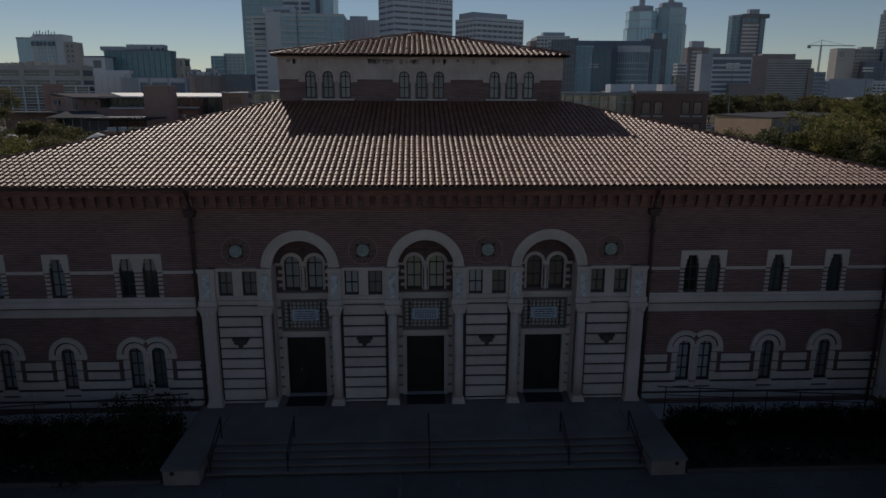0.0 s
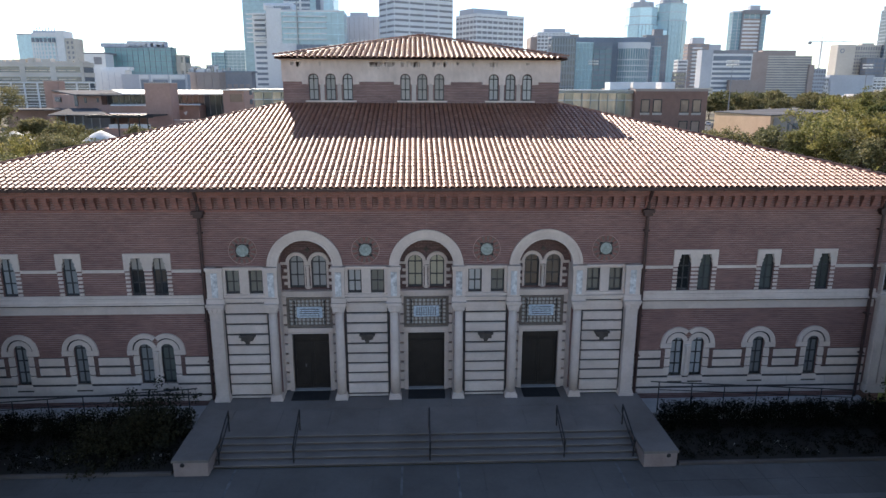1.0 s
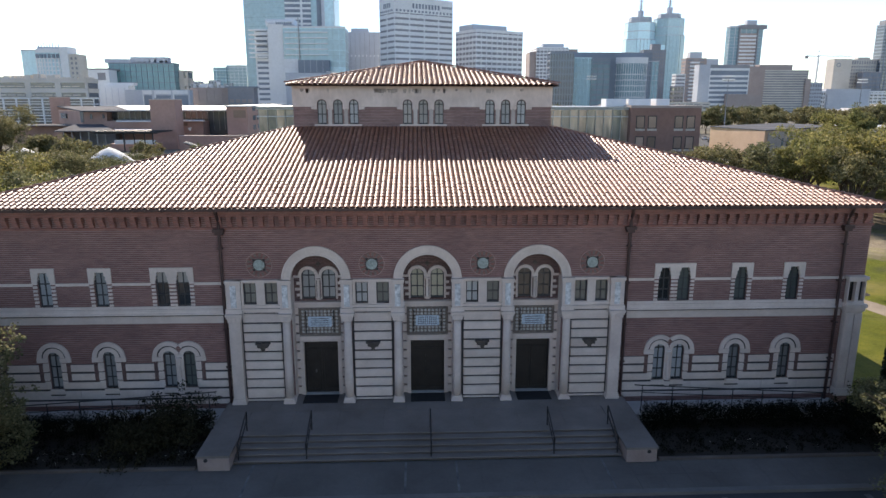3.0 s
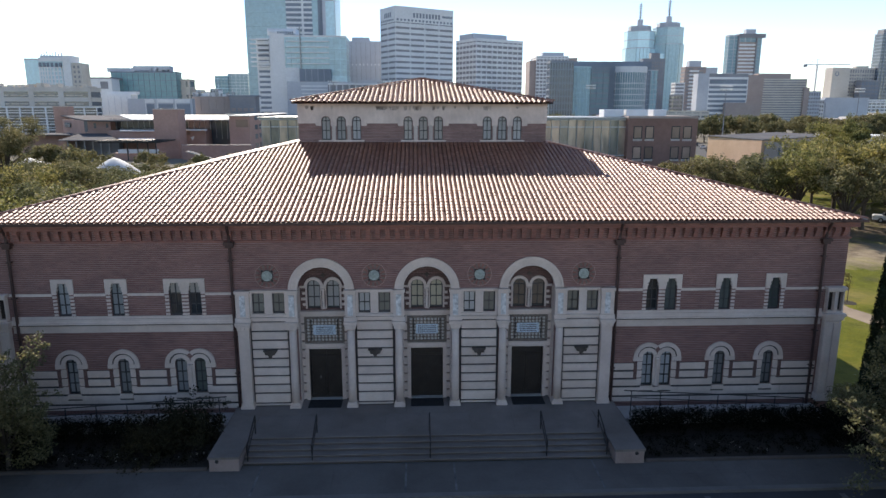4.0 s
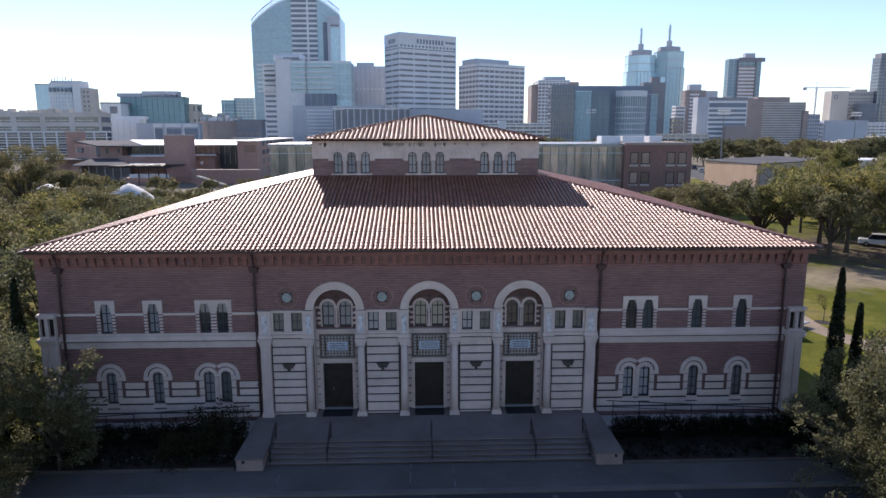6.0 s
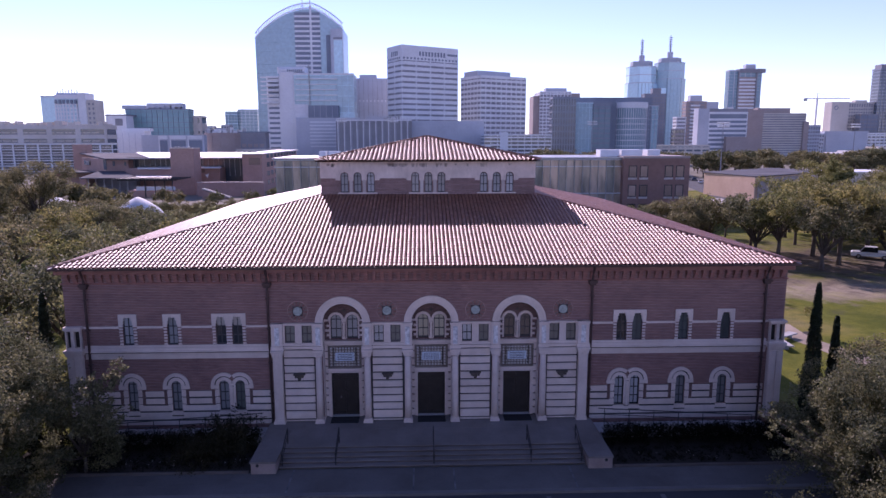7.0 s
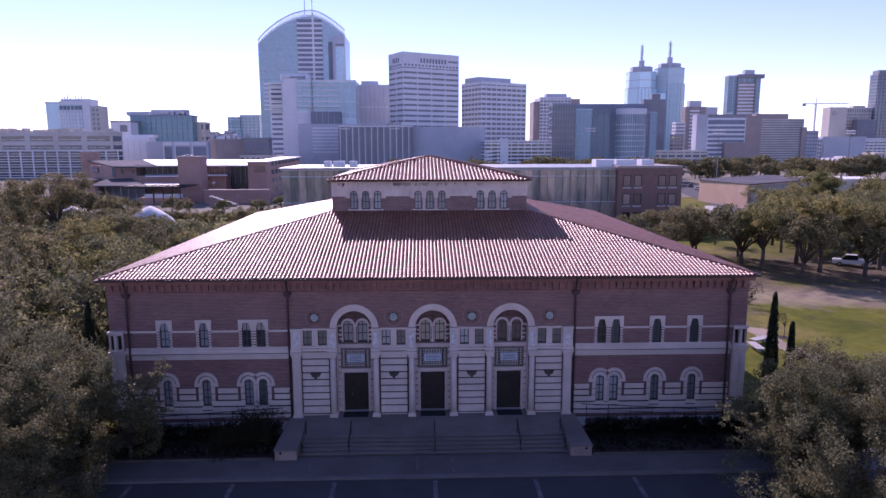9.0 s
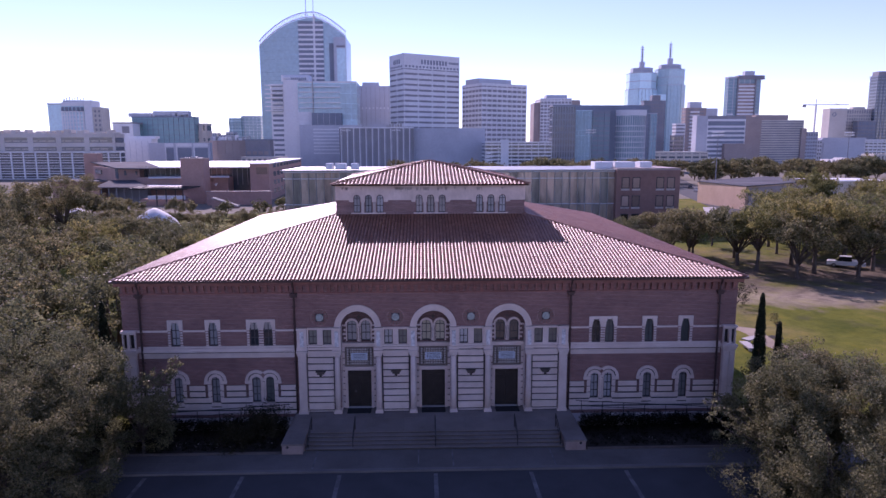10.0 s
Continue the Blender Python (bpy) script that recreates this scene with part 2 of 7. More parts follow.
def grass_surface():
    m, nt, p = nodes_of("lawn")
    pos = world_coords(nt)
    big, mid, fine = noise_fac(nt, pos, 0.06, 5.0), noise_fac(nt, pos, 0.45, 6.0, 0.7), noise_fac(nt, pos, 9.0, 5.0, 0.75)
    col = ramp(nt, big, [(0.35, (0.085, 0.100, 0.012)), (0.5, (0.135, 0.140, 0.02)), (0.62, (0.185, 0.165, 0.045)), (0.75, (0.23, 0.19, 0.085))])
    col = mix(nt, col, ramp(nt, mid, [(0.32, (0.6, 0.68, 0.6)), (0.5, (1.0, 1.0, 1.0)), (0.68, (1.4, 1.22, 1.1))]), 0.9, "MULTIPLY")
    edge = noise_fac(nt, pos, 0.22, 6.0, 0.7)
    dirt = ramp(nt, mid, [(0.35, (0.30, 0.235, 0.17)), (0.65, (0.46, 0.375, 0.28))])
    # Leaf litter under the grove, with tree shade mixed into its dark brown.
    shaded_litter = ramp(nt, mid, [(0.35, (0.085, 0.066, 0.052)), (0.65, (0.16, 0.125, 0.098))])
    col = mix(nt, col, dirt, worn_shade_patch(nt, pos, (51.0, 39.2), (66.0, 19.0), edge))
    col = mix(nt, col, dirt, worn_shade_patch(nt, pos, (64.0, 34.0), (22.0, 6.0), edge))
    col = mix(nt, col, shaded_litter, worn_shade_patch(nt, pos, (74.0, 55.0), (190.0, 62.0), edge))
    col = mix(nt, col, ramp(nt, fine, [(0.3, (0.5, 0.55, 0.5)), (0.7, (1.2, 1.2, 1.1))]), 0.7, "MULTIPLY")
    nt.links.new(col, p.inputs["Base Color"])
    p.inputs["Roughness"].default_value = 0.95
    p.inputs["Specular IOR Level"].default_value = 0.1
    bump(nt, p, fine, 0.8, 0.06)
    return m


LAWN = grass_surface()
# Ground colour raised so that bounced sunlight lifts the skyline's shaded faces.
FIELD = surface("pale_bounce_field", (0.19, 0.175, 0.14), (0.28, 0.255, 0.21), 0.02, 0.4, 0.95, bumps=0, spec=0.05)


# ---- geometry helpers ----
class Geo:
    """Vertices and faces, gathered piece by piece."""

    def __init__(self):
        self.v, self.f, self.weld = [], [], False

    def box(self, x0, x1, y0, y1, z0, z1):
        n = len(self.v)
        self.v += [(x0, y0, z0), (x1, y0, z0), (x1, y1, z0), (x0, y1, z0), (x0, y0, z1), (x1, y0, z1), (x1, y1, z1), (x0, y1, z1)]
        self.f += [(n, n + 3, n + 2, n + 1), (n + 4, n + 5, n + 6, n + 7), (n, n + 1, n + 5, n + 4), (n + 1, n + 2, n + 6, n + 5), (n + 2, n + 3, n + 7, n + 6), (n + 3, n, n + 4, n + 7)]
        return self

    def bevelled(self, x0, x1, y0, y1, z0, z1, c):
        """A block whose front edges are cut back by c."""
        pts = [(x0, z0), (x1, z0), (x1, z1), (x0, z1)]
        inn = [(x0 + c, z0 + c), (x1 - c, z0 + c), (x1 - c, z1 - c), (x0 + c, z1 - c)]
        n = len(self.v)
        self.v += [(x, y0, z) for x, z in inn] + [(x, y0 + c, z) for x, z in pts] + [(x, y1, z) for x, z in pts]
        self.f += [(n, n + 1, n + 2, n + 3), (n + 11, n + 10, n + 9, n + 8)]
        for k in range(4):
            j = (k + 1) % 4
            self.f += [(n + 4 + k, n + 4 + j, n + j, n + k), (n + 8 + k, n + 8 + j, n + 4 + j, n + 4 + k)]
        return self

    def outline(self, pts, y0, y1):
        """A flat outline in x and z, counter-clockwise seen from the front, made y1 - y0 deep."""
        n, k = len(self.v), len(pts)
        self.v += [(x, y0, z) for x, z in pts] + [(x, y1, z) for x, z in pts]
        self.f += [tuple(range(n, n + k)), tuple(range(n + 2 * k - 1, n + k - 1, -1))]
        for i in range(k):
            j = (i + 1) % k
            self.f.append((n + i, n + k + i, n + k + j, n + j))
        return self

    def plan(self, pts, z0, z1):
        """An outline in x and y, counter-clockwise from above, raised from z0 to z1."""
        n, k = len(self.v), len(pts)
        self.v += [(x, y, z0) for x, y in pts] + [(x, y, z1) for x, y in pts]
        self.f += [tuple(range(n + k - 1, n - 1, -1)), tuple(range(n + k, n + 2 * k))]
        for i in range(k):
            j = (i + 1) % k
            self.f.append((n + i, n + j, n + k + j, n + k + i))
        return self

    def ring(self, cx, cz, r0, r1, y0, y1, a0=0.0, a1=180.0, seg=20):
        """A part of a flat ring that faces the front."""
        n = len(self.v)
        for k in range(seg + 1):
            a = radians(a0 + (a1 - a0) * k / seg)
            c, s = math.cos(a), math.sin(a)
            self.v += [(cx + r0 * c, y0, cz + r0 * s), (cx + r1 * c, y0, cz + r1 * s), (cx + r1 * c, y1, cz + r1 * s), (cx + r0 * c, y1, cz + r0 * s)]
        for k in range(seg):
            p, q = n + 4 * k, n + 4 * k + 4
            self.f += [(p, p + 1, q + 1, q), (p + 1, p + 2, q + 2, q + 1), (p + 2, p + 3, q + 3, q + 2), (p + 3, p, q, q + 3)]
        e = n + 4 * seg
        self.f += [(n + 3, n + 2, n + 1, n), (e, e + 1, e + 2, e + 3)]
        return self

    def lathe(self, profile, cx, cy, seg=16):
        """A round form: radii and heights, from the bottom up."""
        n = len(self.v)
        for r, z in profile:
            for k in range(seg):
                a = 2 * math.pi * k / seg
                self.v.append((cx + r * math.cos(a), cy + r * math.sin(a), z))
        for i in range(len(profile) - 1):
            for k in range(seg):
                j = (k + 1) % seg
                self.f.append((n + i * seg + k, n + i * seg + j, n + (i + 1) * seg + j, n + (i + 1) * seg + k))
        m = n + (len(profile) - 1) * seg
        self.f += [tuple(range(n + seg - 1, n - 1, -1)), tuple(range(m, m + seg))]
        return self

    def tube(self, pts, radii, seg=7):
        """A round bar along points."""
        n = len(self.v)
        pts = [Vector(p) for p in pts]
        if isinstance(radii, (int, float)):
            radii = [radii] * len(pts)
        side = None
        for i, p in enumerate(pts):
            d = (pts[min(i + 1, len(pts) - 1)] - pts[max(i - 1, 0)]).normalized()
            ref = Vector((0, 0, 1)) if abs(d.z) < 0.9 else Vector((1, 0, 0))
            side = (d.cross(ref) if side is None else side - d * side.dot(d)).normalized()
            up = side.cross(d)
            for k in range(seg):
                a = 2 * math.pi * k / seg
                self.v.append(tuple(p + (side * math.cos(a) + up * math.sin(a)) * radii[i]))
        for i in range(len(pts) - 1):
            for k in range(seg):
                j = (k + 1) % seg
                self.f.append((n + i * seg + k, n + (i + 1) * seg + k, n + (i + 1) * seg + j, n + i * seg + j))
        m = n + (len(pts) - 1) * seg
        self.f += [tuple(range(n, n + seg)), tuple(range(m + seg - 1, m - 1, -1))]
        return self

    def wall(self, x0, x1, z0, z1, y0, y1, holes, seg=16):
        """A wall with openings (xa, xb, za, zb, arched); an arched one ends in a half circle below zb."""
        mids = [(h[0] + h[1]) / 2 for h in holes if h[4]]
        springs = [h[3] - (h[1] - h[0]) / 2 for h in holes if h[4]]
        holes = [(max(h[0], x0), min(h[1], x1), max(h[2], z0), min(h[3], z1), h[4]) for h in holes]
        xs = sorted({round(x, 5) for x in (x0, x1, *mids, *[h[0] for h in holes], *[h[1] for h in holes])})
        zs = sorted({round(z, 5) for z in (z0, z1, *[z for z in springs if z0 < z < z1], *[h[2] for h in holes], *[h[3] for h in holes])})

        def free(i, j):
            if not (0 <= i < len(xs) - 1 and 0 <= j < len(zs) - 1):
                return False
            mx, mz = (xs[i] + xs[i + 1]) / 2, (zs[j] + zs[j + 1]) / 2
            return not any(h[0] < mx < h[1] and h[2] < mz < h[3] for h in holes)

        def face(*pts):
            n = len(self.v)
            self.v += pts
            self.f.append((n, n + 1, n + 2, n + 3))

        for i in range(len(xs) - 1):
            for j in range(len(zs) - 1):
                if free(i, j):
                    xa, xb, za, zb = xs[i], xs[i + 1], zs[j], zs[j + 1]
                    face((xa, y0, za), (xb, y0, za), (xb, y0, zb), (xa, y0, zb))
                    face((xb, y1, za), (xa, y1, za), (xa, y1, zb), (xb, y1, zb))
                    if not free(i - 1, j):
                        face((xa, y1, za), (xa, y0, za), (xa, y0, zb), (xa, y1, zb))
                    if not free(i + 1, j):
                        face((xb, y0, za), (xb, y1, za), (xb, y1, zb), (xb, y0, zb))
                    if not free(i, j - 1):
                        face((xa, y1, za), (xb, y1, za), (xb, y0, za), (xa, y0, za))
                    if not free(i, j + 1):
                        face((xa, y0, zb), (xb, y0, zb), (xb, y1, zb), (xa, y1, zb))
        for xa, xb, za, zb, arched in holes:
            if arched:
                r, cx = (xb - xa) / 2, (xa + xb) / 2
                cz = zb - r
                for s in (-1, 1):
                    arc = [(cx + s * r * math.cos(math.pi / 2 * k / seg), cz + r * math.sin(math.pi / 2 * k / seg)) for k in range(seg + 1)]
                    pts = arc + [(cx + s * r, zb)]
                    self.outline(pts[::-1] if s > 0 else pts, y0, y1)
        self.weld = True
        return self

    def mesh(self, name, smooth=False):
        me = bpy.data.meshes.new(name)
        me.from_pydata(self.v, [], self.f)
        bm = bmesh.new()
        bm.from_mesh(me)
        if self.weld:
            bmesh.ops.remove_doubles(bm, verts=bm.verts, dist=1e-4)
        bmesh.ops.recalc_face_normals(bm, faces=bm.faces)
        bm.to_mesh(me)
        bm.free()
        if smooth:
            me.shade_smooth()
        return me


def empty(name, place=(0, 0, 0)):
    ob = new(name)
    ob.location = place
    return ob


def part(name, geo, material, parent=None, label="", smooth=False, place=(0, 0, 0)):
    """One mesh, under a thing or under a part."""
    me = geo if isinstance(geo, bpy.types.Mesh) else geo.mesh(name, smooth)
    if not me.materials:
        me.materials.append(material)
    ob = new(name, me)
    ob.location = place
    if parent is not None:
        ob.parent = parent
    return tagged(ob, label)


def thing(name, geo, material, label, category, group="", kind="", smooth=False, place=(0, 0, 0)):
    return tagged(part(name, geo, material, None, "", smooth, place), label, category, group, kind)


# ---- ground ----
g = Geo()
R = 4200
g.plan([(R * math.cos(2 * math.pi * k / 48), R * math.sin(2 * math.pi * k / 48)) for k in range(48)], LAND - 1.0, LAND)
thing("ground", g, FIELD, "wide level ground of dry grass and lots", "ground", kind="structure")
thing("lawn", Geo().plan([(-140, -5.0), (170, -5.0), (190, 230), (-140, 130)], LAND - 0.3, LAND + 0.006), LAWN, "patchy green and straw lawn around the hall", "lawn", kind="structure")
thing("street", Geo().box(-120, 120, -17.5, -7.75, STREET - 0.3, STREET), ASPHALT, "dark asphalt street in front of the hall", "road", kind="structure")
g = Geo()
for x in (-18, -12, -6, 0, 6, 12, 18):
    g.box(x - 0.13, x + 0.13, -13.2, -8.0, STREET, STREET + 0.004)
thing("parking_line", g, PAINT, "worn white parking lines on asphalt", "road marking", kind="structure")
# Unseen pale ground, added to bounce sunlight onto the hall front.
thing("forecourt", Geo().box(-120, 120, -74, -17.5, STREET - 0.3, STREET + 0.006), BOUNCE_GROUND, "unseen pale ground across the street, added as a reflector", "forecourt", kind="structure")
thing("kerb", Geo().box(-120, 120, -7.75, -7.45, STREET - 0.2, GROUND), KERB, "grey concrete kerb along the street", "kerb", kind="structure")
# ---- forecourt, terrace and steps ----
walkway = thing("pavement", Geo().box(-120, 120, -7.45, -4.9, GROUND - 0.4, GROUND - 0.012), PAVER, "grey paved walkway before the steps", "pavement", kind="structure")
terrace = thing("terrace", Geo().plan([(-8.7, -3.3), (8.7, -3.3), (8.7, -1.28), (10.17, -1.28), (10.17, 0.78), (-10.17, 0.78), (-10.17, -1.28), (-8.7, -1.28)], -0.9, -0.012), PAVER, "grey paved terrace before the doors", "terrace", kind="structure")
RISER, TREAD = 0.138, 0.33
stairs = empty("stairs", (0, -4.9, GROUND))
tagged(stairs, "wide grey stone stairs with five low steps", "stairs", kind="structure")
for k in range(1, 6):
    y0, z1 = -4.9 + TREAD * (k - 1), GROUND + RISER * k
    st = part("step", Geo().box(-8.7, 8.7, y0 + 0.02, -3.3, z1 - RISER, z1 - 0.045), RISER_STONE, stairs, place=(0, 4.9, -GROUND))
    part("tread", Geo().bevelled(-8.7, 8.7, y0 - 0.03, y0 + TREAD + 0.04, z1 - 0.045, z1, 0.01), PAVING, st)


def cheek(s):
    x0, x1 = sorted((s * 8.7, s * 10.15))
    w = empty("cheek_wall", ((x0 + x1) / 2, -3.4, GROUND))
    tagged(w, "pale stone cheek wall beside the steps", "low wall", "cheek walls")
    off = (-(x0 + x1) / 2, 3.4, -GROUND)
    part("body", Geo().bevelled(x0 + 0.04, x1 - 0.04, -5.40, -1.3, GROUND - 0.1, -0.07, 0.02), PINK_STONE, w, place=off)
    part("coping", Geo().box(x0, x1, -5.44, -1.28, -0.07, 0.035), PAVING, w, "worn grey coping slab", place=off)
    part("lamp", Geo().lathe([(0.09, 0), (0.09, 0.02), (0.07, 0.035)], 0, 0, 14), IRON, w, "round recessed step light", place=(s * 0.32, -2.0, 0.5)).rotation_euler = (radians(90), 0, 0)


cheek(-1), cheek(1)


def stair_rail(x):
    r = empty("handrail", (x, -4.85, GROUND))
    tagged(r, "thin black iron handrail on the steps", "handrail", "stair handrails")
    top, low = (0, 1.75, 0.92 + 0.69), (0, -0.05, 0.92)
    part("rail", Geo().tube([(0, 0.05, 0.5), low, (0, 0.25, 1.0), (0, 1.5, 1.52), top, (0, 1.78, 1.25)], 0.032), IRON, r)
    part("lower_rail", Geo().tube([(0, 0.05, 0.5), (0, 1.78, 1.25)], 0.028), IRON, r)
    part("post", Geo().tube([(0, 0.06, 0.0), (0, 0.06, 0.98)], 0.032), IRON, r)
    part("post", Geo().tube([(0, 1.7, 0.69), (0, 1.7, 1.58)], 0.032), IRON, r)


for x in (-8.5, -5.5, 0.05, 5.6, 8.5):
    stair_rail(x)

# ---- the hall ----
hall = empty("hall_building")
tagged(hall, "two-storey red brick hall with limestone bands and terracotta roof", "building")
EX, EY, EZ = 22.7, -0.65, 10.13       # eaves
BACK = 43.6
CX, CY, CZ = 8.5, 12.8, 13.38         # foot of the roof lantern
CB = 29.8
WX = 22.35                            # outer corners of the walls
BAYS = (-5.5, 0.0, 5.5)
WING_ONE, WING_TWO = (15.93, 18.62), 12.48

holes = [(c - 1.27, c + 1.27, -0.7, 7.67, True) for c in BAYS]
for s in (-1, 1):
    for x in WING_ONE:
        holes += [(s * x - 0.3, s * x + 0.3, 0.82, 2.86, True), (s * x - 0.31, s * x + 0.31, 5.12, 6.9, False)]
    for d in (-0.5, 0.5):
        holes += [(s * WING_TWO + d - 0.3, s * WING_TWO + d + 0.3, 0.82, 2.86, True), (s * WING_TWO + d - 0.31, s * WING_TWO + d + 0.31, 5.12, 6.9, False)]
for c in (-8.24, -2.75, 2.75, 8.24):
    holes += [(c - 0.83, c - 0.21, 5.17, 6.28, False), (c + 0.21, c + 0.83, 5.17, 6.28, False)]
front = part("front_wall", Geo().wall(-WX, WX, -0.7, 9.95, 0.0, 0.5, holes), BRICK, hall, "red brick front wall with pale mortar")
part("side_wall", Geo().box(-WX, -WX + 0.5, 0.5, 42.5, -0.7, 9.95), BRICK, hall)
part("side_wall", Geo().box(WX - 0.5, WX, 0.5, 42.5, -0.7, 9.95), BRICK, hall)
part("back_wall", Geo().box(-WX + 0.5, WX - 0.5, 42.0, 42.5, -0.7, 9.95), BRICK, hall)
part("inner_floor", Geo().box(-WX + 0.5, WX - 0.5, 1.2, 42.0, -0.7, 0.0), PAVING, hall)

# entrance bays: recessed wall with a door below and twin windows above
for c in BAYS:
    hs = [(c - 0.875, c + 0.875, -0.7, 2.95, False)] + [(c + d - 0.345, c + d + 0.345, 5.17, 6.74, True) for d in (-0.51, 0.51)]
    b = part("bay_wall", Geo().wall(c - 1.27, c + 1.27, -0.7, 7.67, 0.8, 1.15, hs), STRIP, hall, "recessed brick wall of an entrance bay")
    part("bay_reveal", Geo().box(c - 1.33, c - 1.27, 0.5, 1.15, -0.7, 7.7).box(c + 1.27, c + 1.33, 0.5, 1.15, -0.7, 7.7), STONE, b)
    part("arch_soffit", Geo().ring(c, 6.4, 1.27, 1.33, 0.5, 1.15, seg=24), BRICK_PLAIN, b)
    part("bay_lining", Geo().box(c - 1.271, c - 1.25, 0.02, 0.8, 0.0, 6.4), STONE, b)
    part("bay_lining", Geo().box(c + 1.25, c + 1.271, 0.02, 0.8, 0.0, 6.4), STONE, b)
    # stone arch with two mouldings
    a = part("arch", Geo().ring(c, 6.4, 1.27, 1.68, -0.07, 0.1, seg=36), STONE, hall, "pale limestone arch")
    part("moulding", Geo().ring(c, 6.4, 1.58, 1.70, -0.11, 0.1, seg=36), STONE, a)
    part("moulding", Geo().ring(c, 6.4, 1.24, 1.33, -0.09, 0.3, seg=36), STONE, a)
    # ledge under the windows and frieze over the grille
    l = part("ledge", Geo().box(c - 1.27, c + 1.27, 0.55, 0.8, 4.93, 5.06).box(c - 1.27, c + 1.27, 0.62, 0.8, 4.82, 4.93).box(c - 1.27, c + 1.27, 0.70, 0.8, 4.73, 4.82), STONE, hall, "moulded limestone ledge")
    # twin window surround
    sur = Geo()
    for d in (-0.51, 0.51):
        sur.ring(c + d, 6.395, 0.345, 0.50, 0.72, 0.8, seg=20)
        sur.box(c + d - 0.44 * (d < 0) - 0.40 * (d > 0), c + d - 0.345, 0.74, 0.8, 5.17, 6.395).box(c + d + 0.345, c + d + 0.44 * (d > 0) + 0.40 * (d < 0), 0.74, 0.8, 5.17, 6.395)
    sur.box(c - 1.27, c - 0.95, 0.74, 0.8, 6.30, 6.42).box(c + 0.95, c + 1.27, 0.74, 0.8, 6.30, 6.42)
    sur.box(c - 0.165, c + 0.165, 0.70, 0.8, 6.28, 6.46)
    part("window_surround", sur, STONE, b, "pale stone window surround")
    part("colonnette", Geo().lathe([(0.12, 5.17), (0.12, 5.25), (0.075, 5.3), (0.07, 6.15), (0.12, 6.25), (0.13, 6.28)], c, 0.70, 12), STONE, b, smooth=True)
    for s in (-1, 1):
        for k in range(3):
            xa, xb = sorted((c + s * 0.95, c + s * (1.20 if k % 2 else 1.12)))
            part("quoin", Geo().bevelled(xa, xb, 0.765, 0.8, 5.32 + 0.31 * k, 5.46 + 0.31 * k, 0.01), STONE, b)
    part("lozenge", Geo().outline([(c, 6.86), (c + 0.13, 7.0), (c, 7.14), (c - 0.13, 7.0)], 0.75, 0.8), CARVED, b, "dark lozenge tile")
    # rusticated stone strips beside the door
    for s in (-1, 1):
        z = 0.0
        for k in range(10):
            xa, xb = sorted((c + s * 1.06, c + s * 1.268))
            part("jamb_stone", Geo().bevelled(xa, xb, 0.66, 0.8, 0.02 + 0.485 * k, 0.02 + 0.485 * k + 0.40, 0.02), STONE, b)

    # door: frame, dark double leaves, transom
    d = part("door", Geo().box(c - 0.875, c + 0.875, 0.93, 0.98, 0.0, 2.95), DOOR_DARK, hall, "dark glazed double door")
    fr = Geo().box(c - 1.065, c - 0.875, 0.62, 0.95, 0.0, 3.0).box(c + 0.875, c + 1.065, 0.62, 0.95, 0.0, 3.0).box(c - 1.065, c + 1.065, 0.62, 0.95, 2.95, 3.22)
    part("door_frame", fr, STONE, d, "pale stone door frame")
    part("door_moulding", Geo().box(c - 0.93, c - 0.875, 0.585, 0.62, 0.0, 2.95).box(c + 0.875, c + 0.93, 0.585, 0.62, 0.0, 2.95).box(c - 0.93, c + 0.93, 0.585, 0.62, 2.95, 3.01), STONE, d)
    for s in (-1, 1):
        xa, xb = sorted((c + s * 0.015, c + s * 0.86))
        part("leaf_frame", Geo().wall(xa, xb, 0.02, 2.42, 0.89, 0.93, [(xa + 0.09, xb - 0.09, 0.22, 2.33, False)]), DOOR_DARK, d)
        part("handle", Geo().tube([(c + s * 0.10, 0.85, 0.95), (c + s * 0.10, 0.83, 1.0), (c + s * 0.10, 0.83, 1.25), (c + s * 0.10, 0.85, 1.3)], 0.012), IRON, d)
    part("transom_frame", Geo().wall(c - 0.86, c + 0.86, 2.45, 2.94, 0.89, 0.93, [(c - 0.8, c - 0.03, 2.5, 2.88, False), (c + 0.03, c + 0.8, 2.5, 2.88, False)]), DOOR_DARK, d)
    if c == BAYS[0]:
        part("notice", Geo().box(c - 0.36, c - 0.28, 0.915, 0.928, 1.12, 1.28), PAINT, d, "small white notice on the door")
    part("threshold", Geo().box(c - 0.875, c + 0.875, 0.60, 0.98, 0.0, 0.03), CONCRETE, d)
    thing("doormat", Geo().box(c - 0.88, c + 0.88, -0.42, 0.56, 0.0, 0.02), MAT_RUBBER, "black rubber mat before the doors", "doormat", "doormats")

    # carved grille panel over the door
    gp = part("grille_panel", Geo().box(c - 1.05, c + 1.05, 0.70, 0.8, 3.28, 4.72), GRILLE_STONE, hall, "carved brown stone panel with pale studs")
    part("panel_frame", Geo().wall(c - 1.06, c + 1.06, 3.25, 4.73, 0.64, 0.70, [(c - 0.97, c + 0.97, 3.36, 4.62, False)]), GRILLE_STONE, gp)
    part("tablet", Geo().box(c - 0.60, c + 0.60, 0.675, 0.70, 3.72, 4.26), GLASS_BLUE, gp, "pale blue glazed tablet")
    bars = Geo()
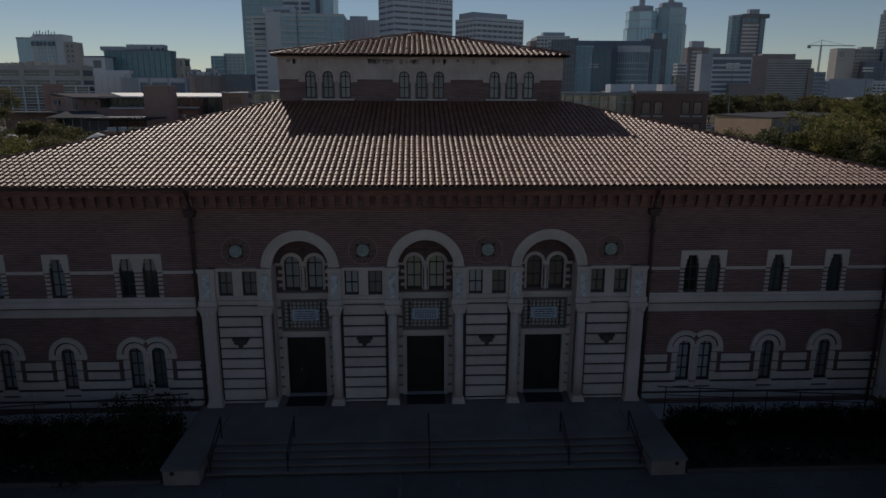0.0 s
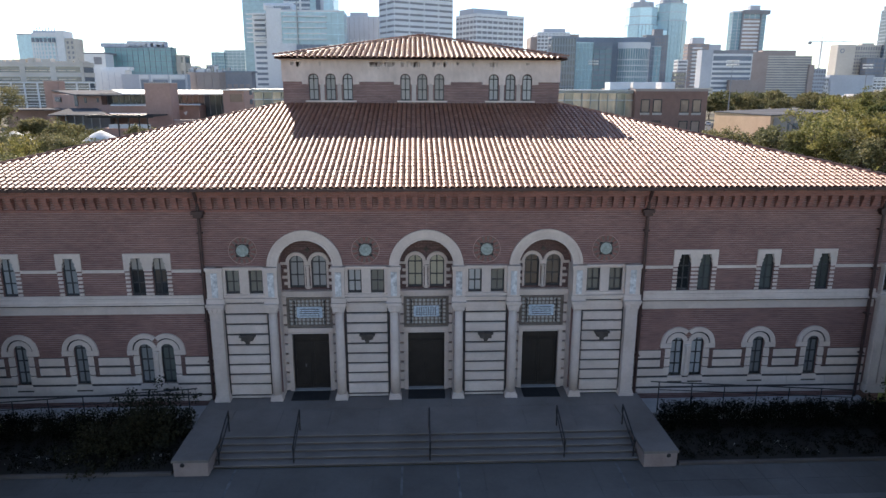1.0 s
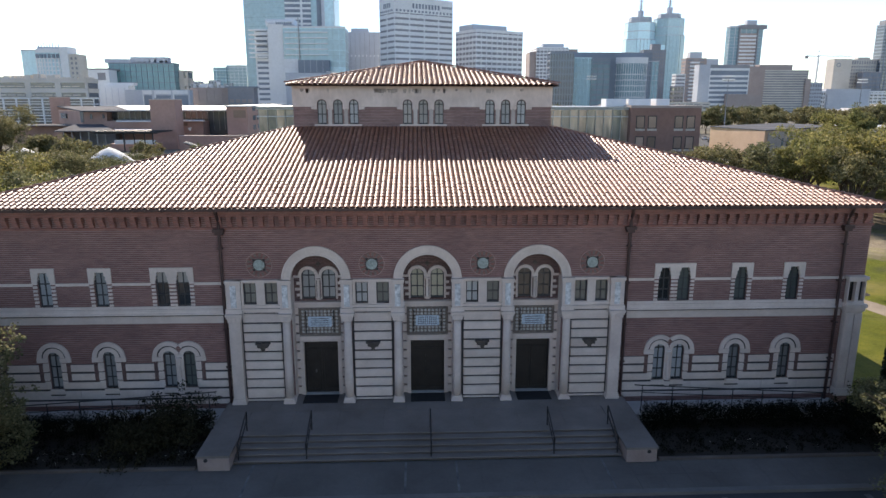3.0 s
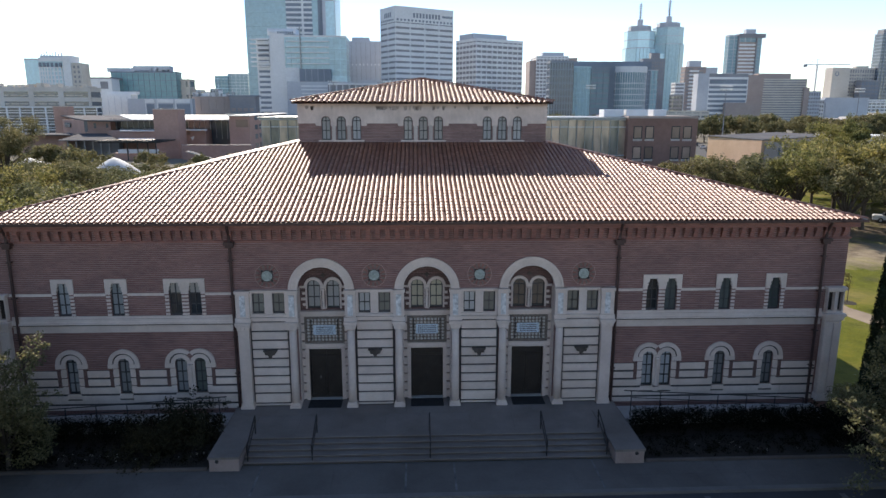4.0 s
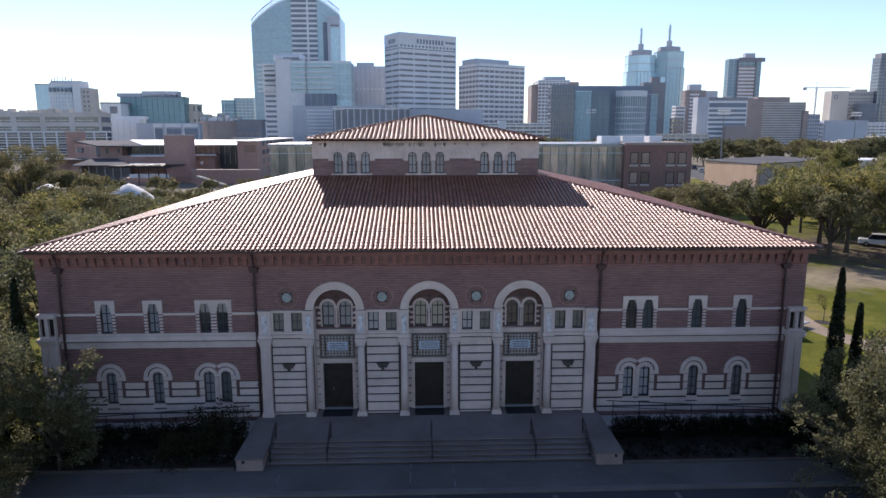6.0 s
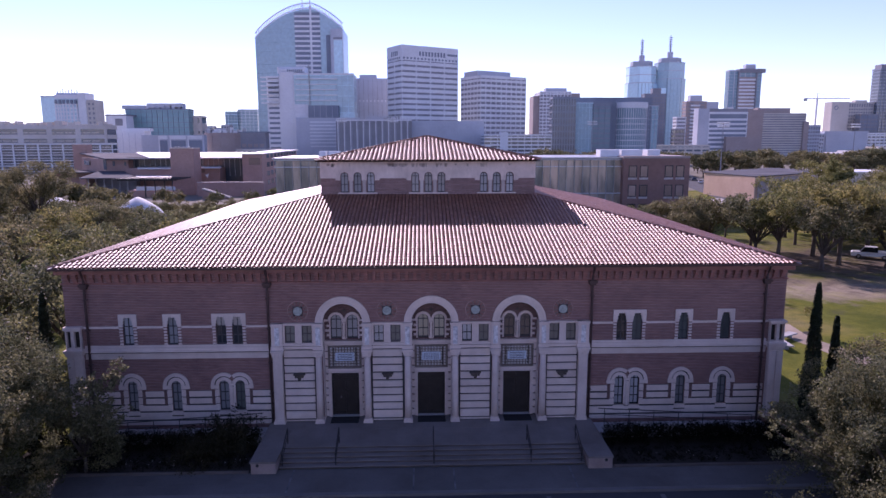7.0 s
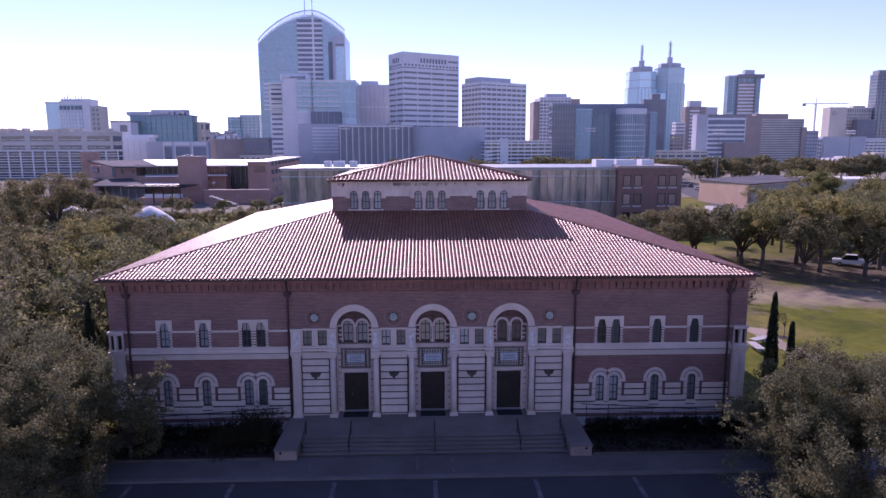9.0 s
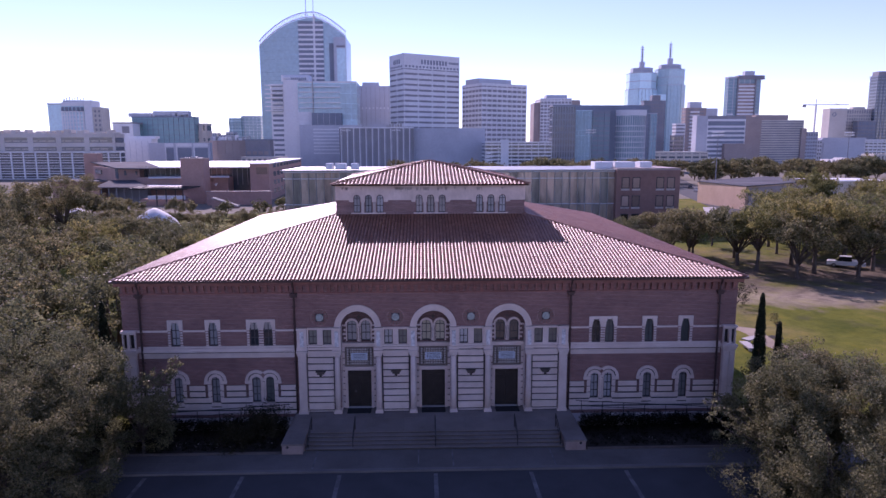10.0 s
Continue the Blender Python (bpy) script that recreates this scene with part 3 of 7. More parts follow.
    if c == 0.0:
        for i in range(9):
            for j in range(4):
                bars.outline([(c - 0.44 + 0.11 * i, 3.78 + 0.11 * j), (c - 0.405 + 0.11 * i, 3.825 + 0.11 * j), (c - 0.44 + 0.11 * i, 3.87 + 0.11 * j), (c - 0.475 + 0.11 * i, 3.825 + 0.11 * j)], 0.665, 0.676)
    else:
        for j in range(4):
            bars.box(c - 0.46, c + 0.46, 0.665, 0.676, 3.80 + 0.11 * j, 3.83 + 0.11 * j)
    part("tablet_relief", bars, CARVED, gp)
    stud = Geo().lathe([(0.075, 0), (0.066, 0.03), (0.035, 0.05)], 0, 0, 8).mesh("stud")
    for i in range(10):
        for j in range(7):
            x, z = -0.86 + 1.72 * i / 9, 3.44 + 1.1 * j / 6
            if abs(x) < 0.56 and 3.68 < z < 4.3:
                continue
            o = part("stud", stud, CREAM, gp, place=(c + x, 0.70, z))
            o.rotation_euler = (radians(90), 0, 0)
    for s in (-1, 1):
        part("baluster", Geo().lathe([(0.035, 3.42), (0.035, 3.5), (0.02, 3.6), (0.035, 3.8), (0.02, 4.0), (0.035, 4.2), (0.02, 4.4), (0.035, 4.5), (0.035, 4.58)], c + s * 0.70, 0.66, 8), IRON, gp)


def sash(x0, x1, z0, z1, arched, y, pane, cols=2, rows=2, parent=hall):
    """A window: dark frame, bars and pane; arched ones end in a half circle."""
    r, cx = (x1 - x0) / 2, (x0 + x1) / 2
    top = z1 - r if arched else z1
    f, t = Geo(), 0.055
    f.box(x0, x0 + t, y, y + 0.07, z0, top).box(x1 - t, x1, y, y + 0.07, z0, top).box(x0 + t, x1 - t, y, y + 0.07, z0, z0 + t + 0.03)
    if arched:
        f.ring(cx, top, r - t, r, y, y + 0.07, seg=14)
    else:
        f.box(x0 + t, x1 - t, y, y + 0.07, z1 - t, z1)
    w = part("window", f, FRAME_DARK, parent)
    if arched:
        pts = [(x0, z0), (x1, z0)] + [(cx + r * math.cos(math.pi * k / 14), top + r * math.sin(math.pi * k / 14)) for k in range(15)]
    else:
        pts = [(x0, z0), (x1, z0), (x1, z1), (x0, z1)]
    part("pane", Geo().outline(pts, y + 0.045, y + 0.06), pane, w)
    for k in range(1, cols):
        x = x0 + (x1 - x0) * k / cols
        part("muntin", Geo().box(x - 0.027, x + 0.027, y + 0.012, y + 0.05, z0 + 0.08, z1 - 0.05), FRAME_DARK, w)
    for k in range(1, rows + 1):
        z = z0 + (top - z0) * k / rows
        if k < rows or arched:
            part("glazing_bar", Geo().box(x0 + t, x1 - t, y + 0.01, y + 0.05, z - 0.028, z + 0.028), FRAME_DARK, w)
    return w


for i, c in enumerate(BAYS):
    for d in (-0.51, 0.51):
        pane = (PANE_BLIND, PANE_YELLOW, PANE_DARK)[i]
        sash(c + d - 0.345, c + d + 0.345, 5.17, 6.74, True, 0.90, pane)
# ---- upper loggia between the arches ----
GAPS = (-8.24, -2.75, 2.75, 8.24)
for i, c in enumerate(GAPS):
    half = 1.26 if abs(c) > 5 else 1.11
    lo = part("loggia_frame", Geo().wall(c - half, c + half, 4.98, 6.40, -0.10, 0.02, [(c - 0.83, c - 0.21, 5.17, 6.28, False), (c + 0.21, c + 0.83, 5.17, 6.28, False)]), STONE, hall, "pale stone frame round a pair of windows")
    part("cornice", Geo().box(c - half, c + half, -0.17, 0.0, 6.36, 6.44), STONE, lo)
    part("sill", Geo().box(c - half + 0.1, c + half - 0.1, -0.16, 0.0, 5.06, 5.13), STONE, lo)
    for k, d in enumerate((-0.52, 0.52)):
        pane = PANE_GREY if (i, k) in ((0, 0), (0, 1), (2, 1), (3, 0), (3, 1), (1, 1)) else PANE_BLIND
        sash(c + d - 0.31, c + d + 0.31, 5.17, 6.28, False, 0.05, pane)
    # banded stone panel below
    half = 0.93
    back = part("panel_ground", Geo().box(c - half - 0.1, c + half + 0.1, -0.04, 0.0, -0.05, 4.75), JOINT, hall, "dark recessed joints of a banded panel")
    edges = [0.0, 0.17, 0.75, 1.24, 1.73, 2.22, 2.71, 3.22, 3.72, 4.21, 4.70]
    for za, zb in zip(edges, edges[1:]):
        part("panel_stone", Geo().bevelled(c - half, c + half, -0.13, -0.04, za + 0.045, zb - 0.045 if zb < 4.7 else zb, 0.02), STONE, back)
    # dark bracket lamp on the panel
    lamp = part("bracket", Geo().outline([(c - 0.07, 2.80), (c + 0.07, 2.80), (c + 0.10, 2.92), (c + 0.17, 2.98), (c + 0.20, 3.06), (c + 0.33, 3.14), (c - 0.33, 3.14), (c - 0.20, 3.06), (c - 0.17, 2.98), (c - 0.10, 2.92)], -0.30, -0.11), CARVED, hall, "dark weathered carved corbel bracket")
    part("bracket_cap", Geo().box(c - 0.36, c + 0.36, -0.34, -0.11, 3.14, 3.20), CARVED, lamp)
    part("bracket_drop", Geo().lathe([(0.02, 2.74), (0.07, 2.79), (0.06, 2.84)], c, -0.2, 8), CARVED, lamp)
    for q in (-1, 1):
        part("bracket_scroll", Geo().ring(c + q * 0.20, 3.05, 0.0, 0.08, -0.34, -0.12, 0, 360, 10), CARVED, lamp)
    # roundel above
    ro = part("roundel", Geo().ring(c, 7.18, 0.0, 0.27, -0.05, 0.0, 0, 360, 28), DISC, hall, "grey-green marble roundel in a brick ring")
    part("roundel_rim", Geo().ring(c, 7.18, 0.27, 0.32, -0.035, 0.0, 0, 360, 28), CARVED, ro)
    for q in range(28):
        a = 360 * q / 28
        part("ring_brick", Geo().ring(c, 7.18, 0.40, 0.58, -0.025, 0.0, a + 1.2, a + 11.6, 2), BRICK_PLAIN if q % 2 else RING_BRICK, ro)
    part("outer_ring", Geo().ring(c, 7.18, 0.61, 0.635, -0.02, 0.0, 0, 360, 36), FAR_BRICK, ro)
    for q in range(4):
        a = radians(45 + 90 * q)
        part("stud", Geo().box(c + 0.34 * math.cos(a) - 0.055, c + 0.34 * math.cos(a) + 0.055, -0.03, 0.0, 7.18 + 0.34 * math.sin(a) - 0.055, 7.18 + 0.34 * math.sin(a) + 0.055), IRON, ro)

# main cornice in the middle, broken forward over the columns
for c in GAPS:
    xa, xb = (c - 1.5, c + 1.5) if abs(c) < 5 else sorted((math.copysign(6.78, c), math.copysign(9.9, c)))
    co = part("entablature", Geo().box(xa, xb, -0.16, 0.0, 4.78, 4.98), STONE, hall, "moulded limestone cornice")
    part("cornice_lip", Geo().box(xa, xb, -0.24, -0.16, 4.90, 4.985), STONE, co)


def column(x, wide):
    w = 0.28 if wide else 0.215
    c = part("column", Geo().box(x - w, x + w, -0.38, 0.0, 0.28, 4.35) if wide else Geo().lathe([(w, 0.25), (w * 0.99, 1.5), (w * 0.95, 3.0), (w * 0.88, 4.35)], x, -0.20, 20), STONE, hall, "pale limestone pilaster" if wide else "pale limestone column", smooth=not wide)
    part("base", Geo().box(x - w - 0.08, x + w + 0.08, -0.47, 0.0, 0.0, 0.12).box(x - w - 0.05, x + w + 0.05, -0.44, 0.0, 0.12, 0.2).box(x - w - 0.02, x + w + 0.02, -0.41, 0.0, 0.2, 0.28), STONE, c)
    cap = Geo()
    for k, (e, z0, z1) in enumerate(((0.02, 4.35, 4.42), (0.05, 4.42, 4.55), (0.09, 4.55, 4.66), (0.13, 4.66, 4.78))):
        cap.box(x - w - e, x + w + e, -0.38 - e, 0.0, z0, z1)
    part("capital", cap, STONE, c, "carved limestone capital")
    for s in (-1, 0, 1):
        part("capital_leaf", Geo().outline([(x + s * w * 0.75 - 0.07, 4.40), (x + s * w * 0.75 + 0.07, 4.40), (x + s * w * 0.75 + 0.09, 4.62), (x + s * w * 0.75 - 0.09, 4.62)], -0.50, -0.40), STONE, c)
    # upper block with a marble panel
    u = part("upper_pier", Geo().box(x - w - 0.07, x + w + 0.07, -0.26, 0.0, 4.98, 6.36).box(x - w - 0.11, x + w + 0.11, -0.32, 0.0, 6.30, 6.44).box(x - w - 0.12, x + w + 0.12, -0.34, 0.0, 4.78, 5.0), STONE, hall, "pale stone pier with a marble inset")
    part("marble_panel", Geo().bevelled(x - 0.14, x + 0.14, -0.285, -0.26, 5.06, 6.20, 0.012), MARBLE, u, "white veined marble inset")


for x in (1.485, 4.0, 7.02):
    column(x, False), column(-x, False)
column(9.53, True), column(-9.53, True)

# ---- wings ----
for s in (-1, 1):
    xa, xb = sorted((s * 9.95, s * 21.3))
    stops = sorted([(s * x - 0.55, s * x + 0.55) for x in WING_ONE] + [(s * WING_TWO - 1.04, s * WING_TWO + 1.04)])
    left = xa
    for p, q in stops + [(xb, xb)]:
        part("string_course", Geo().box(left, p, -0.05, 0.0, 6.19, 6.33), STONE, hall, "thin limestone string course")
        left = q
    sc = part("sill_course", Geo().box(xa, xb, -0.06, 0.0, 4.98, 5.12).box(xa, xb, -0.12, 0.0, 4.90, 4.98), STONE, hall, "moulded limestone sill course")
    part("cornice", Geo().box(xa, xb, -0.20, 0.0, 4.70, 4.78).box(xa, xb, -0.14, 0.0, 4.78, 4.90), STONE, sc)
    # Dark strip laid in as the moulding's shadow line.
    part("shadow_course", Geo().box(xa, xb, -0.03, 0.0, 4.605, 4.695), CARVED, sc, "dark strip painting the shadow under the moulding")
    part("flat_band", Geo().box(xa, xb, -0.05, 0.0, 4.24, 4.60), STONE, sc)
    # base of stone courses with brick bands, stopped at the windows
    opens = sorted([s * x for x in WING_ONE] + [s * WING_TWO])
    spans, left = [], xa
    for o in opens:
        h = 1.0 if abs(abs(o) - WING_TWO) < 0.01 else 0.5
        spans.append((left, o - h + 0.16))
        left = o + h - 0.16
    spans.append((left, xb))
    part("joint_ground", Geo().box(xa, xb, -0.028, 0.0, -0.1, 0.80), JOINT, hall, "dark joint courses behind the base stones")
    for p, q in spans:
        part("joint_ground", Geo().box(p, q, -0.028, 0.0, 0.80, 2.14), JOINT, hall)
    for za, zb in ((-0.1, 0.16), (0.27, 0.72), (0.83, 1.18), (1.29, 1.64), (1.75, 2.12)):
        if za < 0.8:
            x = xa
            while x < xb - 0.05:
                e = min(x + 1.9, xb)
                part("base_stone", Geo().bevelled(x + 0.004, e - 0.004, -0.06, 0.0, za, zb, 0.015), STONE, hall)
                x = e
        else:
            for p, q in spans:
                n = max(1, round((q - p) / 1.9))
                for k in range(n):
                    u, v = p + (q - p) * k / n, p + (q - p) * (k + 1) / n
                    part("base_stone", Geo().bevelled(u + 0.004, v - 0.004, -0.06, 0.0, za, zb, 0.015), STONE, hall)
    for x, two in ((WING_ONE[0], False), (WING_ONE[1], False), (WING_TWO, True)):
        c = s * x
        ds = (-0.5, 0.5) if two else (0.0,)
        # ground-floor arched windows: double ring of stone
        for d in ds:
            lo, hi = 0.0, 180.0
            if two:
                lo, hi = (51.0, 180.0) if d < 0 else (0.0, 129.0)
            ar = part("window_arch", Geo().ring(c + d, 2.49, 0.585, 0.80, -0.09, 0.0, lo, hi, 22), STONE, hall, "pale stone window arch in two rings")
            part("inner_arch", Geo().ring(c + d, 2.49, 0.30, 0.515, -0.06, 0.0, 0 if not two or d > 0 else 18, 180 if not two or d < 0 else 162, 22), STONE, ar)
            part("arch_joint", Geo().ring(c + d, 2.49, 0.516, 0.584, -0.02, 0.0, lo, hi, 22), IRON, ar)
            dark = (two and s < 0 and d > 0)
            sash(c + d - 0.3, c + d + 0.3, 0.82, 2.86, True, 0.10, PANE_GREY if dark else PANE_MID, 2, 3)
            part("sill", Geo().box(c + d - 0.34, c + d + 0.34, -0.10, 0.12, 0.72, 0.82), STONE, hall)
            part("sill_slot", Geo().box(c + d - 0.36, c + d + 0.36, -0.075, -0.055, 0.48, 0.55), CARVED, hall, "dark vent slot below a sill")
        e = ds[-1] + 0.3
        for q in (-1, 1):
            xo = c + q * e
            xi0, xi1 = sorted((xo, xo + q * 0.27))
            for za, zb in ((0.86, 1.25), (1.33, 1.7), (1.78, 2.2)):
                part("jamb_stone", Geo().bevelled(xi0, xi1, -0.055, 0.0, za, zb, 0.012), STONE, hall)
            xi0, xi1 = sorted((xo, xo + q * 0.52))
            part("impost", Geo().box(xi0, xi1, -0.10, 0.0, 2.26, 2.49), STONE, hall)
            xi0, xi1 = sorted((xo + q * 0.28, xo + q * 0.47))
            part("brick_strip", Geo().box(xi0, xi1, -0.065, 0.0, 1.22, 2.26), STRIP, hall)
        if two:
            part("mullion", Geo().box(c - 0.2, c + 0.2, -0.02, 0.2, 0.82, 2.60), STONE, hall, "pale stone mullion")
            part("mullion_shaft", Geo().lathe([(0.12, 0.82), (0.12, 0.92), (0.08, 1.0), (0.075, 2.2), (0.13, 2.36), (0.14, 2.44)], c, -0.06, 12), STONE, hall, smooth=True)
        # first-floor windows under stone hoods with shouldered heads
        w = 1.04 if two else 0.55
        hood = Geo()
        xs = [c + d for d in ds]
        hood.box(c - w, c + w, -0.07, 0.0, 6.87, 7.08)
        lastx = c - w
        for xo in xs:
            hood.outline([(lastx, 6.28), (xo - 0.31, 6.28), (xo - 0.31, 6.42), (xo - 0.25, 6.55), (xo - 0.29, 6.62), (xo - 0.21, 6.72), (xo - 0.21, 6.87), (lastx, 6.87)], -0.07, 0.08)
            nextx = (xo + xs[1]) / 2 if two and xo == xs[0] else c + w
            hood.outline([(xo + 0.31, 6.28), (nextx, 6.28), (nextx, 6.87), (xo + 0.21, 6.87), (xo + 0.21, 6.72), (xo + 0.29, 6.62), (xo + 0.25, 6.55), (xo + 0.31, 6.42)], -0.07, 0.08)
            lastx = nextx
        hd = part("window_hood", hood, STONE, hall, "pale stone shouldered window head")
        for k, xo in enumerate(xs):
            sw = sash(xo - 0.31, xo + 0.31, 5.12, 6.87, False, 0.09, PANE_DARK if (two and (s < 0 or k == 0)) else PANE_GREY if two or s > 0 else PANE_MID, 2, 3)
            if two and s < 0:
                part("blind", Geo().box(xo - 0.26, xo + 0.26, 0.118, 0.133, 6.28, 6.82), PANE_CURTAIN, sw, "half-drawn pale blind")
        for k in range(6):
            z = 5.14 + 0.19 * k
            part("quoin", Geo().bevelled(c - w + 0.02, c - w + 0.22, -0.055, 0.0, z, z + 0.11, 0.008), STONE, hd)
            part("quoin", Geo().bevelled(c + w - 0.22, c + w - 0.02, -0.055, 0.0, z, z + 0.11, 0.008), STONE, hd)
            if two:
                part("quoin", Geo().bevelled(c - 0.17, c + 0.17, -0.055, 0.0, z, z + 0.11, 0.008), STONE, hd)
    # corner pier: stone below, a small loggia above
    pa, pb = sorted((s * 21.42, s * 22.32))
    side = -0.28
    pier = part("corner_pier", Geo().box(pa, pb, side, 1.0, -0.1, 4.55), STONE, hall, "pale limestone corner pier")
    for x in (s * 21.65, s * 22.1):
        part("pilaster", Geo().box(x - 0.2, x + 0.2, side - 0.06, side, 0.35, 4.4), STONE, pier)
    part("pier_base", Geo().box(pa - 0.05, pb + 0.05, side - 0.1, 1.05, -0.1, 0.3), STONE, pier)
    part("pier_cornice", Geo().box(pa - 0.06, pb + 0.06, side - 0.10, 1.06, 4.55, 4.75).box(pa - 0.12, pb + 0.12, side - 0.18, 1.12, 4.75, 4.92), STONE, pier)
    part("pier_loggia", Geo().wall(pa, pb, 4.92, 6.2, side, 0.1, [(s * 21.63 - 0.17, s * 21.63 + 0.17, 5.05, 6.1, False), (s * 22.12 - 0.13, s * 22.12 + 0.13, 5.05, 6.1, False)]), STONE, pier)
    part("loggia_void", Geo().box(pa + 0.02, pb - 0.02, -0.05, 1.0, 4.93, 6.19), DOOR_DARK, pier)
    part("loggia_cap", Geo().box(pa - 0.08, pb + 0.08, side - 0.08, 1.06, 6.2, 6.36), STONE, pier)


def downpipe(x, out=0.12):
    p = part("downpipe", Geo().tube([(x, -out, -0.6), (x, -out, 8.72)], 0.075, 10), PIPE, hall, "dark brown downpipe with a hopper head")
    part("hopper", Geo().box(x - 0.26, x + 0.26, -0.34, -0.02, 8.86, 9.02).box(x - 0.19, x + 0.19, -0.28, -0.02, 8.72, 8.86), PIPE, p)
    part("neck", Geo().tube([(x, -0.16, 9.0), (x, -0.16, 9.35), (x, -0.42, 9.75), (x, -0.5, 10.0)], 0.075, 10), PIPE, p)
    for z in (1.9, 3.9, 6.1, 8.0):
        part("clamp", Geo().box(x - 0.12, x + 0.12, -out - 0.09, 0.0, z, z + 0.06), PIPE, p)


for x in (-21.0, -10.02, 10.02, 21.0):
    downpipe(x, 0.14 if abs(x) < 15 else 0.16)

# corbel table under the eaves
part("corbel_ledge", Geo().box(-WX - 0.05, WX + 0.05, -0.08, 0.0, 8.96, 9.06), BRICK_PLAIN, hall)
part("frieze", Geo().box(-WX - 0.3, WX + 0.3, -0.30, 0.0, 9.62, 9.98), BRICK_PLAIN, hall, "brick frieze above the corbels")
for s in (-1, 1):
    xa, xb = sorted((s * WX, s * (WX + 0.3)))
    part("side_frieze", Geo().box(xa, xb, 0.0, 42.5, 9.62, 9.98), BRICK_PLAIN, hall)
corbel = Geo()
for y, z0, z1 in ((-0.10, 0.0, 0.14), (-0.18, 0.14, 0.3), (-0.26, 0.3, 0.54)):
    corbel.box(-0.12, 0.12, y, 0.0, z0, z1)
corbel = corbel.mesh("corbel")
n = 88
for k in range(n + 1):
    part("corbel", corbel, BRICK_PLAIN, hall, place=(-22.0 + 44.0 * k / n, 0.0, 9.08))

# ---- roof ----
DECK = Geo()
quad = {"front": ((-EX, EY, EZ), (EX, EY, EZ), (CX, CY, CZ), (-CX, CY, CZ)),
        "right": ((EX, EY, EZ), (EX, BACK, EZ), (CX, CB, CZ), (CX, CY, CZ)),
        "left": ((-EX, BACK, EZ), (-EX, EY, EZ), (-CX, CY, CZ), (-CX, CB, CZ)),
        "back": ((EX, BACK, EZ), (-EX, BACK, EZ), (-CX, CB, CZ), (CX, CB, CZ))}
roof = part("roof", Geo().plan([(-EX + 0.05, EY + 0.05), (EX - 0.05, EY + 0.05), (EX - 0.05, BACK - 0.05), (-EX + 0.05, BACK - 0.05)], EZ - 0.14, EZ - 0.06), PIPE, hall, "low hipped roof of terracotta barrel tiles")
for name, q in quad.items():
    d = Geo()
    d.v = [tuple(Vector(p) - Vector((0, 0, 0.075))) for p in q] + [tuple(Vector(p) - Vector((0, 0, 0.125))) for p in q]
    d.f = [(0, 1, 2, 3), (7, 6, 5, 4), (0, 4, 5, 1), (1, 5, 6, 2), (2, 6, 7, 3), (3, 7, 4, 0)]
    part("roof_deck", d, PAN, roof)
PITCH, COURSE, TR = 0.275, 0.43, 0.122


def tile_shape():
    """One barrel tile, lying along y, narrower at its upper end."""
    v, f, seg = [], [], 5
    for ring, (y, r, lift) in enumerate(((0.0, TR, 0.026), (COURSE + 0.05, TR * 0.90, 0.0))):
        for k in range(seg + 1):
            a = math.pi * k / seg
            v.append((r * math.cos(a), y, lift + r * 0.66 * math.sin(a)))
    for k in range(seg):
        f.append((k + 1, k, seg + 1 + k, seg + 2 + k))
    rim = v[:seg + 1]
    m = len(v)
    v += rim + [(0.8 * x, 0.01, max(0.0, z * 0.78)) for x, _, z in rim]
    for k in range(seg):
        f.append((m + k, m + k + 1, m + seg + 2 + k, m + seg + 1 + k))
    return np.array(v), f


TV, TF = tile_shape()


def slope_frame(q):
    a, b, c, d = [Vector(p) for p in q]
    u = (b - a).normalized()
    nrm = (b - a).cross(d - a).normalized()
    w = nrm.cross(u).normalized()
    return a, u, w, nrm


def tiles_on(q, keep, pitch=PITCH, course=COURSE):
    """Places of tiles on a sloping quad: column, row and matrix."""
    a, u, w, nrm = slope_frame(q)
    length = (Vector(q[1]) - a).length
    c3, d3 = Vector(q[2]) - a, Vector(q[3]) - a
    top = c3.dot(w)
    l0, r0 = d3.dot(u), c3.dot(u)
    cols = int(length / pitch)
    out = []
    for i in range(cols):
        s = (i + 0.5) * length / cols
        for j in range(int(top / course)):
            t = j * course
            tt = t + course * 0.6
            if s < l0 * tt / top - 0.02 or s > length + (r0 - length) * tt / top + 0.02:
                continue
            if keep(i, j, cols):
                out.append(a + u * s + w * (t - 0.05) - nrm * 0.05)
    return out, Matrix((u, w, nrm)).transposed()


def tile_field(name, q, keep, parent, pitch=PITCH, course=COURSE):
    places, rot = tiles_on(q, keep, pitch, course)
    r = np.array(rot)
    rng = np.random.default_rng(7)
    base = TV * np.array([pitch / PITCH, course / COURSE, pitch / PITCH])
    vs, fs = [], []
    for k, p in enumerate(places):
        j = rng.normal(0, 0.003, 3)
        vs.append((base * rng.uniform(0.98, 1.03)) @ r.T + np.array(p) + j)
    nv = len(TV)
    vs = np.concatenate(vs)
    fs = [tuple(n + k * nv for n in f) for k in range(len(places)) for f in TF]
    me = bpy.data.meshes.new(name)
    me.from_pydata(vs.tolist(), [], fs)
    me.shade_smooth()
    me.materials.append(TILE)
    ob = new(name, me)
    ob.parent = parent
    return tagged(ob, "terracotta barrel tiles in straight rows", kind="stuff")


def near_eave(i, j, cols):
    return j < 2 and abs(i - cols / 2) < 75


tile_field("roof_tiles", quad["front"], lambda i, j, n: not near_eave(i, j, n), roof)
for side in ("left", "right", "back"):
    tile_field("roof_tiles", quad[side], lambda i, j, n: True, roof)


